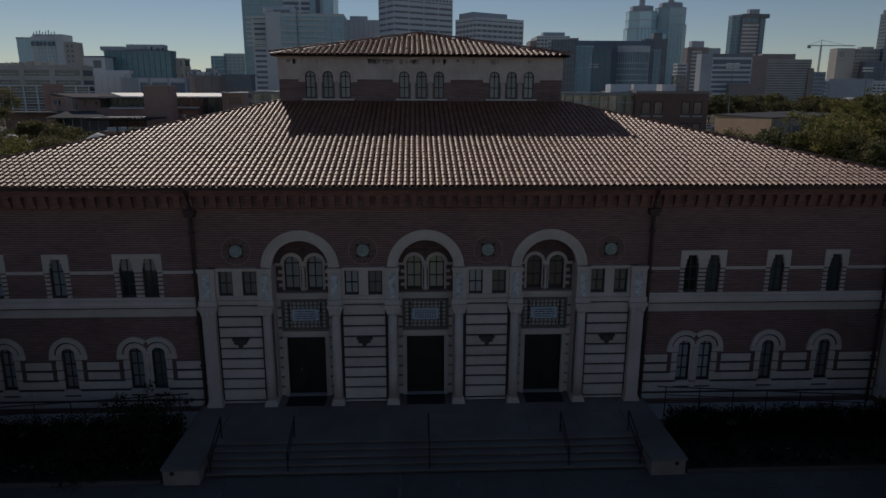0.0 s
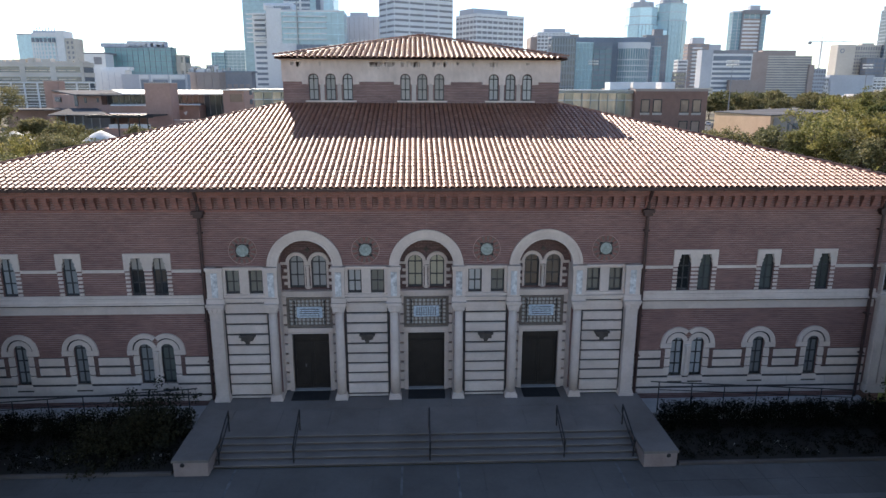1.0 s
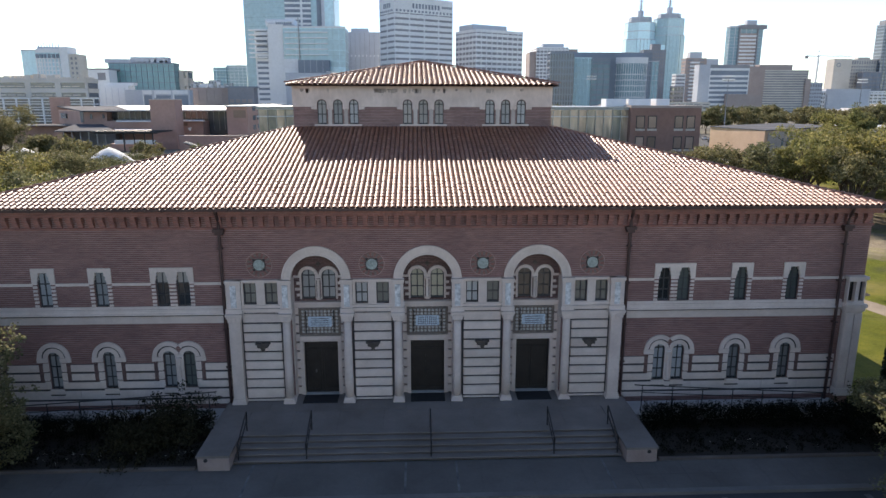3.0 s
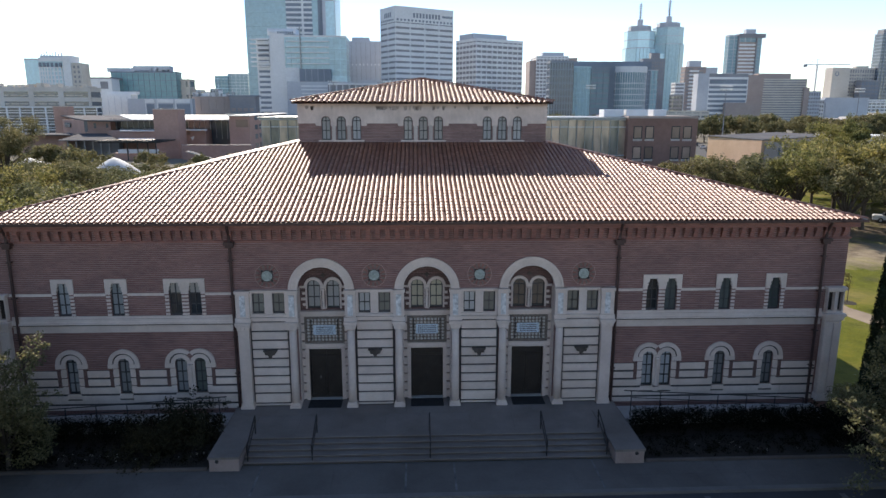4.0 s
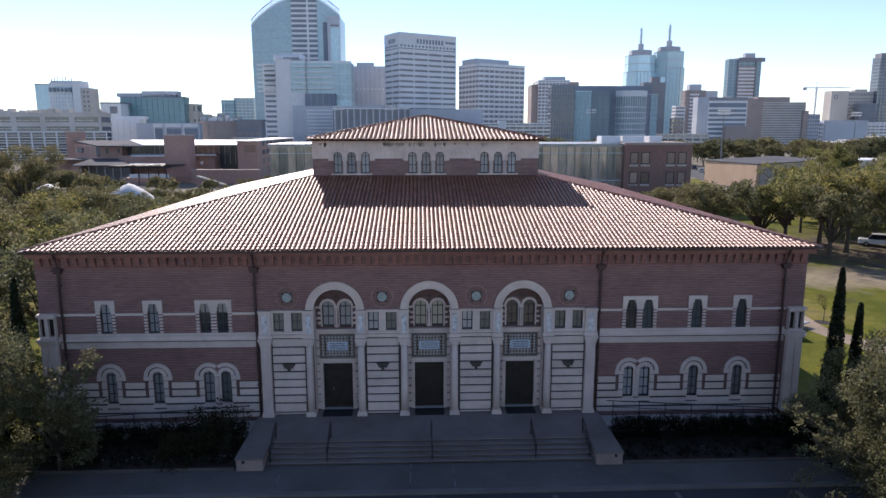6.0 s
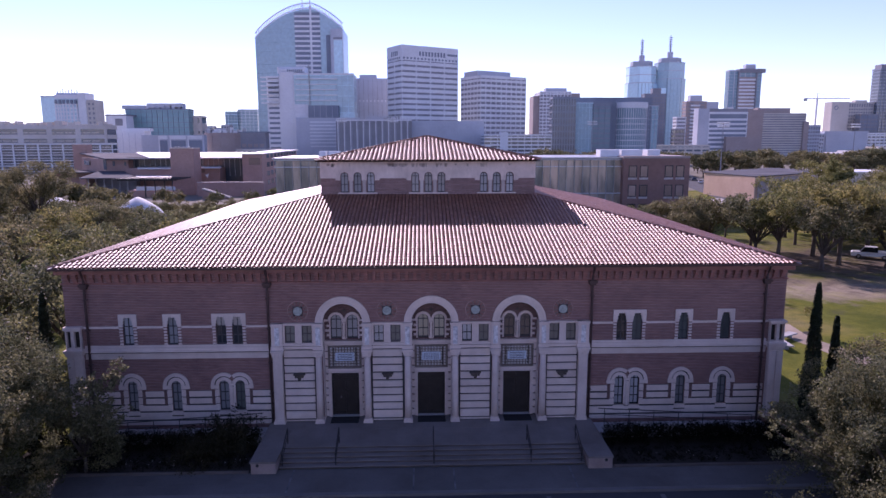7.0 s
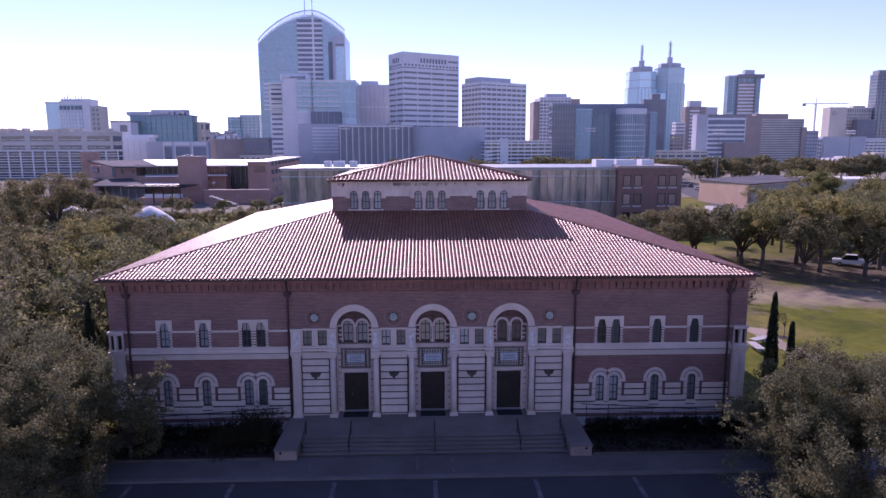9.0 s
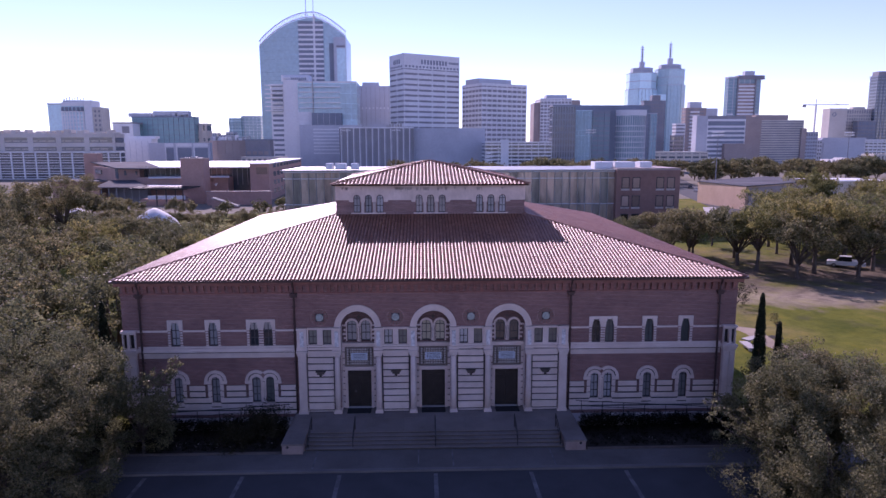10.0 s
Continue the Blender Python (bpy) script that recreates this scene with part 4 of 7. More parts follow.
def barrel_line(name, a, b, r, step, parent, label):
    """Ridge tiles, end over end, from a up to b."""
    a, b = Vector(a), Vector(b)
    w = (b - a).normalized()
    u = w.cross(Vector((0, 0, 1))).normalized()
    nrm = u.cross(w)
    count = int((b - a).length / step)
    geo = Geo()
    for k in range(count):
        p = a + w * (b - a).length * k / count
        n = len(geo.v)
        for y, rr, lift in ((-0.02, r, 0.04), (step + 0.05, r * 0.85, 0.0)):
            for q in range(7):
                t = math.pi * q / 6
                geo.v.append(tuple(p + w * y + u * rr * math.cos(t) + nrm * (lift + rr * 0.8 * math.sin(t))))
        geo.f += [(n + q + 1, n + q, n + 7 + q, n + 8 + q) for q in range(6)] + [tuple(range(n, n + 7))]
    me = bpy.data.meshes.new(name)
    me.from_pydata(geo.v, [], geo.f)
    me.shade_smooth()
    me.materials.append(TILE)
    ob = new(name, me)
    ob.parent = parent
    return tagged(ob, label)


for sx in (-1, 1):
    barrel_line("hip_tiles", (sx * EX, EY, EZ - 0.03), (sx * CX, CY, CZ - 0.03), 0.11, 0.42, roof, "row of terracotta hip tiles")
    barrel_line("hip_tiles", (sx * EX, BACK, EZ - 0.03), (sx * CX, CB, CZ - 0.03), 0.11, 0.42, roof, "row of terracotta hip tiles")
# gutter with small hooks
gu = part("gutter", Geo().box(-EX - 0.08, EX + 0.08, EY - 0.10, EY + 0.04, EZ - 0.19, EZ - 0.06), PIPE, roof, "dark brown metal gutter")
for s in (-1, 1):
    xa, xb = sorted((s * (EX - 0.04), s * (EX + 0.10)))
    part("side_gutter", Geo().box(xa, xb, EY + 0.04, BACK, EZ - 0.19, EZ - 0.06), PIPE, gu)
hook = Geo().box(-0.05, 0.05, -0.04, 0.0, -0.06, 0.08).mesh("gutter_hook")
for k in range(60):
    part("gutter_hook", hook, PIPE, gu, place=(-22.2 + 44.4 * k / 59, EY - 0.10, EZ - 0.14))

# ---- roof lantern ----
LE, LZ = 0.55, 16.0
lw = part("lantern_wall", Geo().wall(-CX, CX, CZ - 0.25, LZ - 0.05, CY, CY + 0.4, [(c + d - 0.29, c + d + 0.29, 13.46, 15.08, True) for c in (-5.6, 0.0, 5.45) for d in (-1.04, 0.0, 1.04)]), LANTERN_BRICK, hall, "brick lantern wall with three window groups")
part("lantern_side", Geo().box(-CX, -CX + 0.4, CY + 0.4, CB, CZ - 0.25, LZ - 0.05).box(CX - 0.4, CX, CY + 0.4, CB, CZ - 0.25, LZ - 0.05).box(-CX + 0.4, CX - 0.4, CB - 0.4, CB, CZ - 0.25, LZ - 0.05), LANTERN_BRICK, lw)
LH = [(c + d - 0.42, c + d + 0.42, 14.62, 15.22, True) for c in (-5.6, 0.0, 5.45) for d in (-1.04, 0.0, 1.04)]
part("lantern_frieze", Geo().wall(-CX - 0.03, CX + 0.03, 14.62, LZ - 0.04, CY - 0.05, CY, LH), LANTERN_STONE, lw, "water-stained pale plaster frieze")
for s in (-1, 1):
    xa, xb = sorted((s * CX, s * (CX + 0.05)))
    part("side_frieze", Geo().box(xa, xb, CY, CB, 14.62, LZ - 0.04), LANTERN_STONE, lw)
part("cornice", Geo().box(-CX - 0.06, CX + 0.06, CY - 0.09, CY - 0.05, 15.42, 15.50), LANTERN_STONE, lw)
rs = random.Random(12)
for k in range(34):
    x = rs.uniform(-3.4, 4.6) if k % 5 else rs.uniform(-8.0, 8.0)
    h, w = rs.uniform(0.15, 0.42), rs.uniform(0.05, 0.16)
    part("water_stain", Geo().outline([(x - w, 15.78), (x - w * 0.8, 15.78 - h * 0.8), (x, 15.78 - h), (x + w * 0.7, 15.78 - h * 0.6), (x + w, 15.78)], CY - 0.056, CY - 0.0505), SOOT, lw, "dark water stain under the eaves")
for c in (-5.6, 0.0, 5.45):
    part("sill", Geo().box(c - 1.55, c + 1.55, CY - 0.10, CY, 13.40, 13.50), LANTERN_STONE, lw)
    for d in (-1.04, 0.0, 1.04):
        x = c + d
        wa = part("window_arch", Geo().ring(x, 14.79, 0.32, 0.46, CY - 0.08, CY + 0.02, seg=18).box(x - 0.46, x - 0.32, CY - 0.08, CY, 14.45, 14.79).box(x + 0.32, x + 0.46, CY - 0.08, CY, 14.45, 14.79), LANTERN_STONE, lw)
        sash(x - 0.30, x + 0.30, 13.50, 15.10, True, CY + 0.03, PANE_CURTAIN if c == 0 else PANE_BLIND, parent=lw)
    for d in (-0.52, 0.52):
        part("mullion", Geo().bevelled(c + d - 0.13, c + d + 0.13, CY - 0.03, CY, 13.50, 14.5, 0.02), STAINED, lw, "weathered stone mullion")
        part("capital", Geo().bevelled(c + d - 0.17, c + d + 0.17, CY - 0.07, CY, 14.5, 14.66, 0.02), LANTERN_STONE, lw)
    for d in (-1.56, 1.56):
        part("impost", Geo().bevelled(c + d - 0.18, c + d + 0.18, CY - 0.07, CY, 14.46, 14.66, 0.02), LANTERN_STONE, lw)
la, lb = -CX - 0.35, CX + 0.35
ly0, ly1 = CY - LE, CB + LE
lroof = part("lantern_roof", Geo().plan([(la, ly0), (lb, ly0), (lb, ly1), (la, ly1)], LZ - 0.06, LZ + 0.02), PIPE, hall, "low pyramid roof of terracotta tiles")
AP = (0.0, (ly0 + ly1) / 2, LZ + 1.85)
LQ = [((la, ly0, LZ), (lb, ly0, LZ)), ((lb, ly0, LZ), (lb, ly1, LZ)), ((lb, ly1, LZ), (la, ly1, LZ)), ((la, ly1, LZ), (la, ly0, LZ))]
for p, q in LQ:
    d = Geo()
    d.v = [(p[0], p[1], p[2] + 0.02), (q[0], q[1], q[2] + 0.02), AP, (p[0], p[1], p[2] - 0.05), (q[0], q[1], q[2] - 0.05), (AP[0], AP[1], AP[2] - 0.07)]
    d.f = [(0, 1, 2), (5, 4, 3), (0, 3, 4, 1), (1, 4, 5, 2), (2, 5, 3, 0)]
    part("roof_deck", d, PAN, lroof)
    tile_field("lantern_tiles", (tuple(Vector(p) + Vector((0, 0, 0.07))), tuple(Vector(q) + Vector((0, 0, 0.07))), (AP[0] + 1e-3, AP[1], AP[2] + 0.07), (AP[0] - 1e-3, AP[1], AP[2] + 0.07)), lambda i, j, n: True, lroof, 0.34)
for x, y in ((la, ly0), (lb, ly0), (lb, ly1), (la, ly1)):
    barrel_line("hip_tiles", (x, y, LZ + 0.12), (AP[0], AP[1], AP[2] + 0.12), 0.13, 0.42, lroof, "row of terracotta hip tiles")
# ---- planting beds, ramps and rails beside the steps ----
random.seed(4)


def leaf_cloud(rng, centres, radius, per, size, flat=1.0):
    """Small bent leaves scattered round the given centres."""
    c = np.repeat(np.asarray(centres, float), per, axis=0)
    n = len(c)
    d = rng.normal(size=(n, 3))
    d /= np.linalg.norm(d, axis=1, keepdims=True)
    p = c + d * (rng.random((n, 1)) ** 0.45) * radius * np.array([1, 1, flat])
    a = rng.normal(size=(n, 3)) + d * 0.7
    a /= np.linalg.norm(a, axis=1, keepdims=True)
    b = np.cross(a, rng.normal(size=(n, 3)))
    b /= np.linalg.norm(b, axis=1, keepdims=True)
    s = size * rng.uniform(0.6, 1.4, (n, 1))
    v = np.stack([p - a * s, p + b * s * 0.55, p + a * s, p - b * s * 0.55], axis=1).reshape(-1, 3)
    f = np.arange(4 * n).reshape(-1, 4)
    return v, f


def leaf_mesh(name, v, f, material):
    me = bpy.data.meshes.new(name)
    me.from_pydata(v.tolist(), [], f.tolist())
    me.materials.append(material)
    return me


rng = np.random.default_rng(11)
for s in (-1, 1):
    xa, xb = sorted((s * 10.25, s * 24.0))
    pb = empty("planting_bed", ((xa + xb) / 2, -3.5, GROUND))
    tagged(pb, "dark mulched planting bed before the wall", "planting bed", "planting beds")
    off = (-(xa + xb) / 2, 3.5, -GROUND)
    part("soil", Geo().box(xa, xb, -5.2, -1.75, GROUND - 0.2, GROUND + 0.10), SOIL, pb, place=off)
    part("edging", Geo().bevelled(xa, xb, -5.32, -5.2, GROUND - 0.2, GROUND + 0.13, 0.015), RISER_STONE, pb, place=off)
    n = 1500
    xs, ys, zs = rng.uniform(xa + 0.2, xb - 0.2, n), rng.uniform(-3.1, -1.95, n), GROUND + 0.15 + 1.0 * rng.random(n) ** 0.6
    v, f = leaf_cloud(rng, np.stack([xs, ys, zs], 1), 0.22, 26, 0.04)
    thing("hedge", leaf_mesh("hedge", v, f, SHRUB_LEAF), SHRUB_LEAF, "clipped evergreen hedge before the wall, leaves darkened for shade", "hedge", kind="stuff")
    n = 420
    xs, ys = rng.uniform(xa + 0.3, xb - 0.2, n), rng.uniform(-5.1, -3.2, n)
    v, f = leaf_cloud(rng, np.stack([xs, ys, np.full(n, GROUND + 0.22)], 1), 0.18, 16, 0.04, 0.6)
    thing("ground_cover", leaf_mesh("ground_cover", v, f, SHRUB_LEAF), SHRUB_LEAF, "low ground-cover plants in the bed, leaves darkened for shade", "plants", kind="stuff")
    n = 44 if s < 0 else 14
    xs, ys = rng.uniform(xa + 0.4, xb - 0.2, n), rng.uniform(-5.1, -4.2, n)
    v, f = leaf_cloud(rng, np.stack([xs, ys, np.full(n, GROUND + 0.36)], 1), 0.06, 6, 0.02)
    thing("flowers", leaf_mesh("flowers", v, f, FLOWER), FLOWER, "scattered small white flowers along the bed", "flowers", kind="stuff")
    # ramp and rail along the wall
    ra = empty("ramp_rail", (s * 10.6, -1.45, 0))
    tagged(ra, "thin black ramp railing along the hall wall", "railing", "ramp railings")
    top = lambda x: 1.2 - 0.06 * max(0.0, abs(x) - 10.1)
    xs = [s * (10.7 + 1.55 * k) for k in range(7)]
    off = (-s * 10.6, 1.45, 0)
    part("top_rail", Geo().tube([(s * 10.3, -1.45, 1.2)] + [(x, -1.45, top(x)) for x in xs], 0.028), IRON, ra, place=off)
    part("mid_rail", Geo().tube([(x, -1.45, top(x) - 0.38) for x in xs], 0.02), IRON, ra, place=off)
    for x in xs:
        part("post", Geo().tube([(x, -1.45, GROUND), (x, -1.45, top(x))], 0.025), IRON, ra, place=off)
    xa, xb = sorted((s * 10.17, s * 21.3))
    rp = empty("ramp", ((xa + xb) / 2, -0.9, GROUND))
    tagged(rp, "concrete access ramp along the wall", "ramp", "ramps")
    off = (-(xa + xb) / 2, 0.9, -GROUND)
    part("slab", Geo().box(xa, xb, -1.6, -0.07, GROUND - 0.1, -0.34), CONCRETE, rp, place=off)
    part("edge_kerb", Geo().box(xa, xb, -1.72, -1.6, GROUND - 0.1, -0.27), CONCRETE, rp, place=off)


def shrub(x, y, r, h, seed, label, leaf=SHRUB_LEAF, n=70):
    q = np.random.default_rng(seed)
    c = q.normal(size=(n, 3)) * np.array([r * 0.5, r * 0.5, h * 0.28]) + np.array([0, 0, h * 0.55])
    b = empty("shrub", (x, y, GROUND))
    tagged(b, label, "shrub")
    v, f = leaf_cloud(q, c, 0.34, 40, 0.06)
    part("foliage", leaf_mesh("foliage", v, f, leaf), leaf, b)
    g = Geo()
    for k in range(7):
        g.tube([(0, 0, 0.1), (c[k][0] * 0.5, c[k][1] * 0.5, h * 0.35), tuple(c[k])], [0.03, 0.02, 0.008], 5)
    part("branching_stem", g, BARK, b)


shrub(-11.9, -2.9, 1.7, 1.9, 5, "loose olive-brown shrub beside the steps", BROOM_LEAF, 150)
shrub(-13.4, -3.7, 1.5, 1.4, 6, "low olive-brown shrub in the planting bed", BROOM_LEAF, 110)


# ---- trees ----
def tree_meshes(seed, height, spread, leaf, clumps, per, clump_r, trunk=0.28, fork=0.3, droop=0.0, limbs=11, sprays=()):
    """Trunk with limbs, and a crown of leaf clumps with gaps."""
    q = np.random.default_rng(seed)
    cz, rz = height * (fork + (1 - fork) * 0.52), height * (1 - fork) * 0.5
    lobes = [(0, 0, cz + rz * 0.1, 0.8)]
    lobe_n = 10 + int(14 * droop)
    for k in range(lobe_n):
        a = 2 * math.pi * (k * 3.0 + q.random() * 0.8) / 10
        far = spread * q.uniform(0.35, 0.68)
        lobes.append((far * math.cos(a), far * math.sin(a), cz + rz * q.uniform(-0.45 - droop, 0.5 - 0.3 * droop), q.uniform(0.34, 0.58)))
    cs = []
    while len(cs) < clumps:
        lx, ly, lz, k = lobes[q.integers(len(lobes))]
        d = q.normal(size=3)
        d /= np.linalg.norm(d)
        if d[2] < -0.55 - droop:
            continue
        rr = q.uniform(0.62, 1.0) * k
        p = (lx + d[0] * spread * 0.72 * rr, ly + d[1] * spread * 0.72 * rr, lz + d[2] * rz * rr)
        if noise.noise(Vector(p) * 0.55 + Vector((seed, 0, 0))) > -0.16 + 0.2 * (droop > 0):
            cs.append(p)
    v, f = leaf_cloud(q, cs, clump_r, per, leaf, 0.75)
    if sprays:
        tips = []
        for e in sprays:
            for k in range(20):
                u = 0.42 + 0.60 * q.random() ** 0.7
                tips.append((e[0] * u + q.normal() * 0.32, e[1] * u + q.normal() * 0.32, 1.4 + (e[2] - 1.4) * u ** 0.8 + q.normal() * 0.22))
        sv, sf = leaf_cloud(q, tips, 0.22, 24, leaf, 0.8)
        v, f = np.concatenate([v, sv]), np.concatenate([f, sf + len(v)])
    g = Geo()
    top = height * fork
    w = trunk / 0.3
    g.tube([(0, 0, -0.3), (0.05 * w, 0, 0.25), (0.1 * w, 0.05 * w, top * 0.6), (0.05 * w, 0.1 * w, top)], [trunk * 1.5, trunk * 1.05, trunk * 0.9, trunk * 0.8], 9)
    for e in sprays:
        g.tube([(0.06 * w, 0.08 * w, top * 0.8), (e[0] * 0.45, e[1] * 0.45, top + (e[2] - top) * 0.62), e], [trunk * 0.22, trunk * 0.11, 0.010], 6)
    for k in range(limbs):
        e = cs[int(q.integers(len(cs)))]
        m = (e[0] * 0.45 + q.normal() * 0.25, e[1] * 0.45 + q.normal() * 0.25, top + (e[2] - top) * 0.6)
        g.tube([(0.06 * w, 0.08 * w, top * q.uniform(0.75, 1.0)), m, e], [trunk * 0.5, trunk * 0.28, trunk * 0.07], 6)
    return v, f, g


def make_tree(name, seed, height, spread, leaf, clumps, per, clump_r, leafmat, label, place, **more):
    v, f, g = tree_meshes(seed, height, spread, leaf, clumps, per, clump_r, **more)
    t = empty(name, place)
    tagged(t, label, "tree")
    part("crown", leaf_mesh("crown", v, f, leafmat), leafmat, t)
    part("trunk", g, BARK, t, smooth=True)
    return t


# big oaks in front of the wings
make_tree("oak_tree", 21, 8.9, 6.0, 0.06, 1150, 92, 0.5, OAK_LEAF, "broad live oak with grey-green leaves before the hall", (23.1, -8.6, LAND - 0.1), trunk=0.32, fork=0.06, droop=0.4)
make_tree("oak_tree", 22, 9.6, 6.9, 0.06, 1250, 92, 0.5, OAK_LEAF, "broad live oak beside the hall front", (-25.0, -6.6, LAND - 0.1), trunk=0.34, fork=0.06, droop=0.4)
make_tree("oak_tree", 23, 10.4, 6.4, 0.06, 1250, 92, 0.5, OAK_LEAF, "live oak with drooping sunlit branches near the street", (-23.5, -11.4, LAND - 0.1), trunk=0.3, fork=0.04, droop=0.5)
make_tree("oak_tree", 24, 9.9, 6.3, 0.06, 1250, 92, 0.5, OAK_LEAF, "live oak with silvery leaves and long low branches near the street", (21.6, -14.0, LAND - 0.1), trunk=0.3, fork=0.04, droop=0.5,
          sprays=[(-5.5, 4.4, 5.4), (-4.7, 5.4, 5.1), (-5.6, 2.8, 5.0), (-3.6, 4.3, 4.9), (-4.9, 3.4, 4.2), (-4.2, 4.0, 3.6), (-3.6, 5.0, 3.2)])
make_tree("oak_sapling", 26, 6.0, 2.6, 0.065, 200, 44, 0.4, OAK_LEAF, "young oak with long sunlit upper branches by the wall", (-19.3, -5.0, GROUND - 0.1), trunk=0.1, fork=0.2, droop=0.5,
          sprays=[(3.5, -2.3, 7.3), (3.1, -2.1, 6.6), (2.2, -2.2, 6.8), (2.6, -2.6, 5.8), (1.2, -2.1, 6.3), (2.9, -2.4, 4.9), (3.3, -2.2, 4.4), (1.9, -3.0, 5.2), (0.3, -2.6, 6.0), (1.5, -2.6, 4.1), (-1.8, -2.9, 1.9), (-0.4, -3.2, 2.6)])

make_tree("pine_tree", 91, 16.2, 3.6, 0.15, 330, 34, 0.7, ELM_LEAF, "tall bushy dark green tree above the grove", (86.0, 95, LAND), trunk=0.3, fork=0.1, droop=0.3)
make_tree("elm_tree", 92, 15.2, 7.6, 0.13, 620, 36, 0.75, OAK_LEAF, "wide dome-shaped shade tree over the grove", (-66.5, 75, LAND), trunk=0.34, fork=0.4, limbs=18)
KINDS = []
for k in range(4):
    KINDS.append(make_tree("oak_tree", 40 + k, 9.6, 6.0, 0.16, 215, 30, 0.78, OAK_LEAF, "dense dark live oak in the grove", (-300, 200 + 20 * k, LAND), fork=0.22, limbs=16))
for k in range(3):
    KINDS.append(make_tree("elm_tree", 60 + k, 10.2, 5.4, 0.16, 190, 30, 0.8, ELM_LEAF, "yellow-green shade tree on the lawn", (-320, 200 + 20 * k, LAND), fork=0.34, limbs=17))
for k in range(3):
    KINDS.append(make_tree("oak_tree", 80 + k, 9.6, 6.0, 0.30, 130, 18, 0.95, OAK_LEAF, "distant dark tree in a dense belt", (-340, 200 + 20 * k, LAND), fork=0.1, limbs=5))
tagged(KINDS[0], group="trees of the grove")
for t in KINDS[1:]:
    tagged(t, group="trees of the grove")
rt = random.Random(9)
USED = set()


def plant(kind, x, y, scale, group=""):
    k = KINDS[kind]
    t = k if kind not in USED else copy_thing(k, Matrix.Identity(4))
    USED.add(kind)
    t.location, t.rotation_euler, t.scale = (x, y, LAND), (0, 0, rt.uniform(0, 6.28)), (scale, scale, scale * rt.uniform(0.92, 1.08))
    return t


# grove left of the hall
for x, y, s in [(-30.5, 2, .98), (-29, 12, .95), (-30, 23, .95), (-29.5, 34, .9), (-31, 46, .86), (-24, 52, .78), (-14, 56, .66), (-39, -4, 1.0), (-38, 8, 1.0), (-40, 19, .98), (-39, 31, .95), (-41, 43, .92), (-38, 56, .82), (-28, 62, .75),
                (-49, 0, 1.0), (-50, 14, 1.0), (-49, 27, 1.0), (-51, 40, .95), (-50, 54, .9), (-44, 66, .82), (-60, 8, 1.02), (-61, 22, 1.0), (-60, 36, .98), (-62, 50, .95), (-58, 64, .86), (-72, 18, 1.05), (-73, 33, 1.02), (-74, 48, 1.0), (-72, 62, .95), (-84, 36, 1.05), (-86, 52, 1.02),
                (-88, 68, 1.15), (-101, 80, 1.15), (-97, 58, 1.05), (-112, 70, 1.1), (-36, -14, .9), (-37, -24, .9), (-120, 95, 1.1), (-46, 76, .8), (-56, 76, .84), (-66, 74, .9), (-78, 74, .98), (-70, 86, .85), (-82, 86, .95), (-58, 86, .78), (-96, 92, 1.0), (-92, 44, 1.05), (-104, 48, 1.1), (-98, 30, 1.0), (-84, 20, 1.0), (-110, 60, 1.1), (-116, 82, 1.1), (-34, 68, .75), (-26, 72, .68), (-72, 4, 1.0), (-126, 76, 1.1), (-128, 60, 1.1), (-80, 82, 1.3), (-92, 100, 1.25), (-106, 100, 1.2), (-120, 108, 1.25), (-100, 70, 1.2), (-134, 90, 1.2), (-136, 110, 1.2), (-110, 120, 1.1)]:
    plant(rt.choice((0, 1, 2, 3, 3, 0, 4)), x + rt.uniform(-1, 1), y + rt.uniform(-1, 1), s)
# behind the hall, towards the glass pavilion, and the rows right of the lawn
for x, y, s, k in [(14, 60, .62, 0), (21, 66, .66, 1), (27, 70, .72, 2), (33, 74, .74, 3), (39, 78, .78, 0), (45, 80, .8, 1), (30, 58, .6, 4), (36, 64, .66, 2), (43, 68, .72, 0), (50, 74, .8, 3),
                   (62, 100, .45, 1), (70, 106, .4, 0), (56, 94, .5, 2), (76, 112, .4, 3), (66, 92, .5, 4), (52.9, 62.3, 1.12, 0), (53.6, 57.2, 1.1, 4), (62.2, 62.4, 1.2, 5), (57.1, 51.5, 1.05, 2), (61.8, 54.9, 1.18, 6), (74.8, 67.5, 1.2, 4), (67, 52, 1.12, 3), (72.3, 56.4, 1.15, 5), (80, 54, 1.15, 1), (84, 62, 1.1, 5), (47.5, 70, 1.0, 1), (56, 70, .95, 0), (66, 74, .9, 6), (73, 76, 1.02, 1), (82, 78, 1.05, 5), (92, 74, 1.05, 4), (58, 84, .6, 5), (74, 90, .9, 2),
                   (80, 96, 1.05, 4), (92, 92, 1.05, 6), (104, 90, 1.1, 0), (104, 128, 1.32, 5), (116, 120, 1.2, 4), (112, 104, 1.15, 6), (126, 112, 1.1, 2), (94, 112, 1.0, 3), (128, 140, 1.2, 1), (140, 126, 1.2, 5), (98, 66, 1.0, 1), (108, 74, 1.05, 6), (120, 90, 1.1, 3)]:
    plant(k, x, y, s)
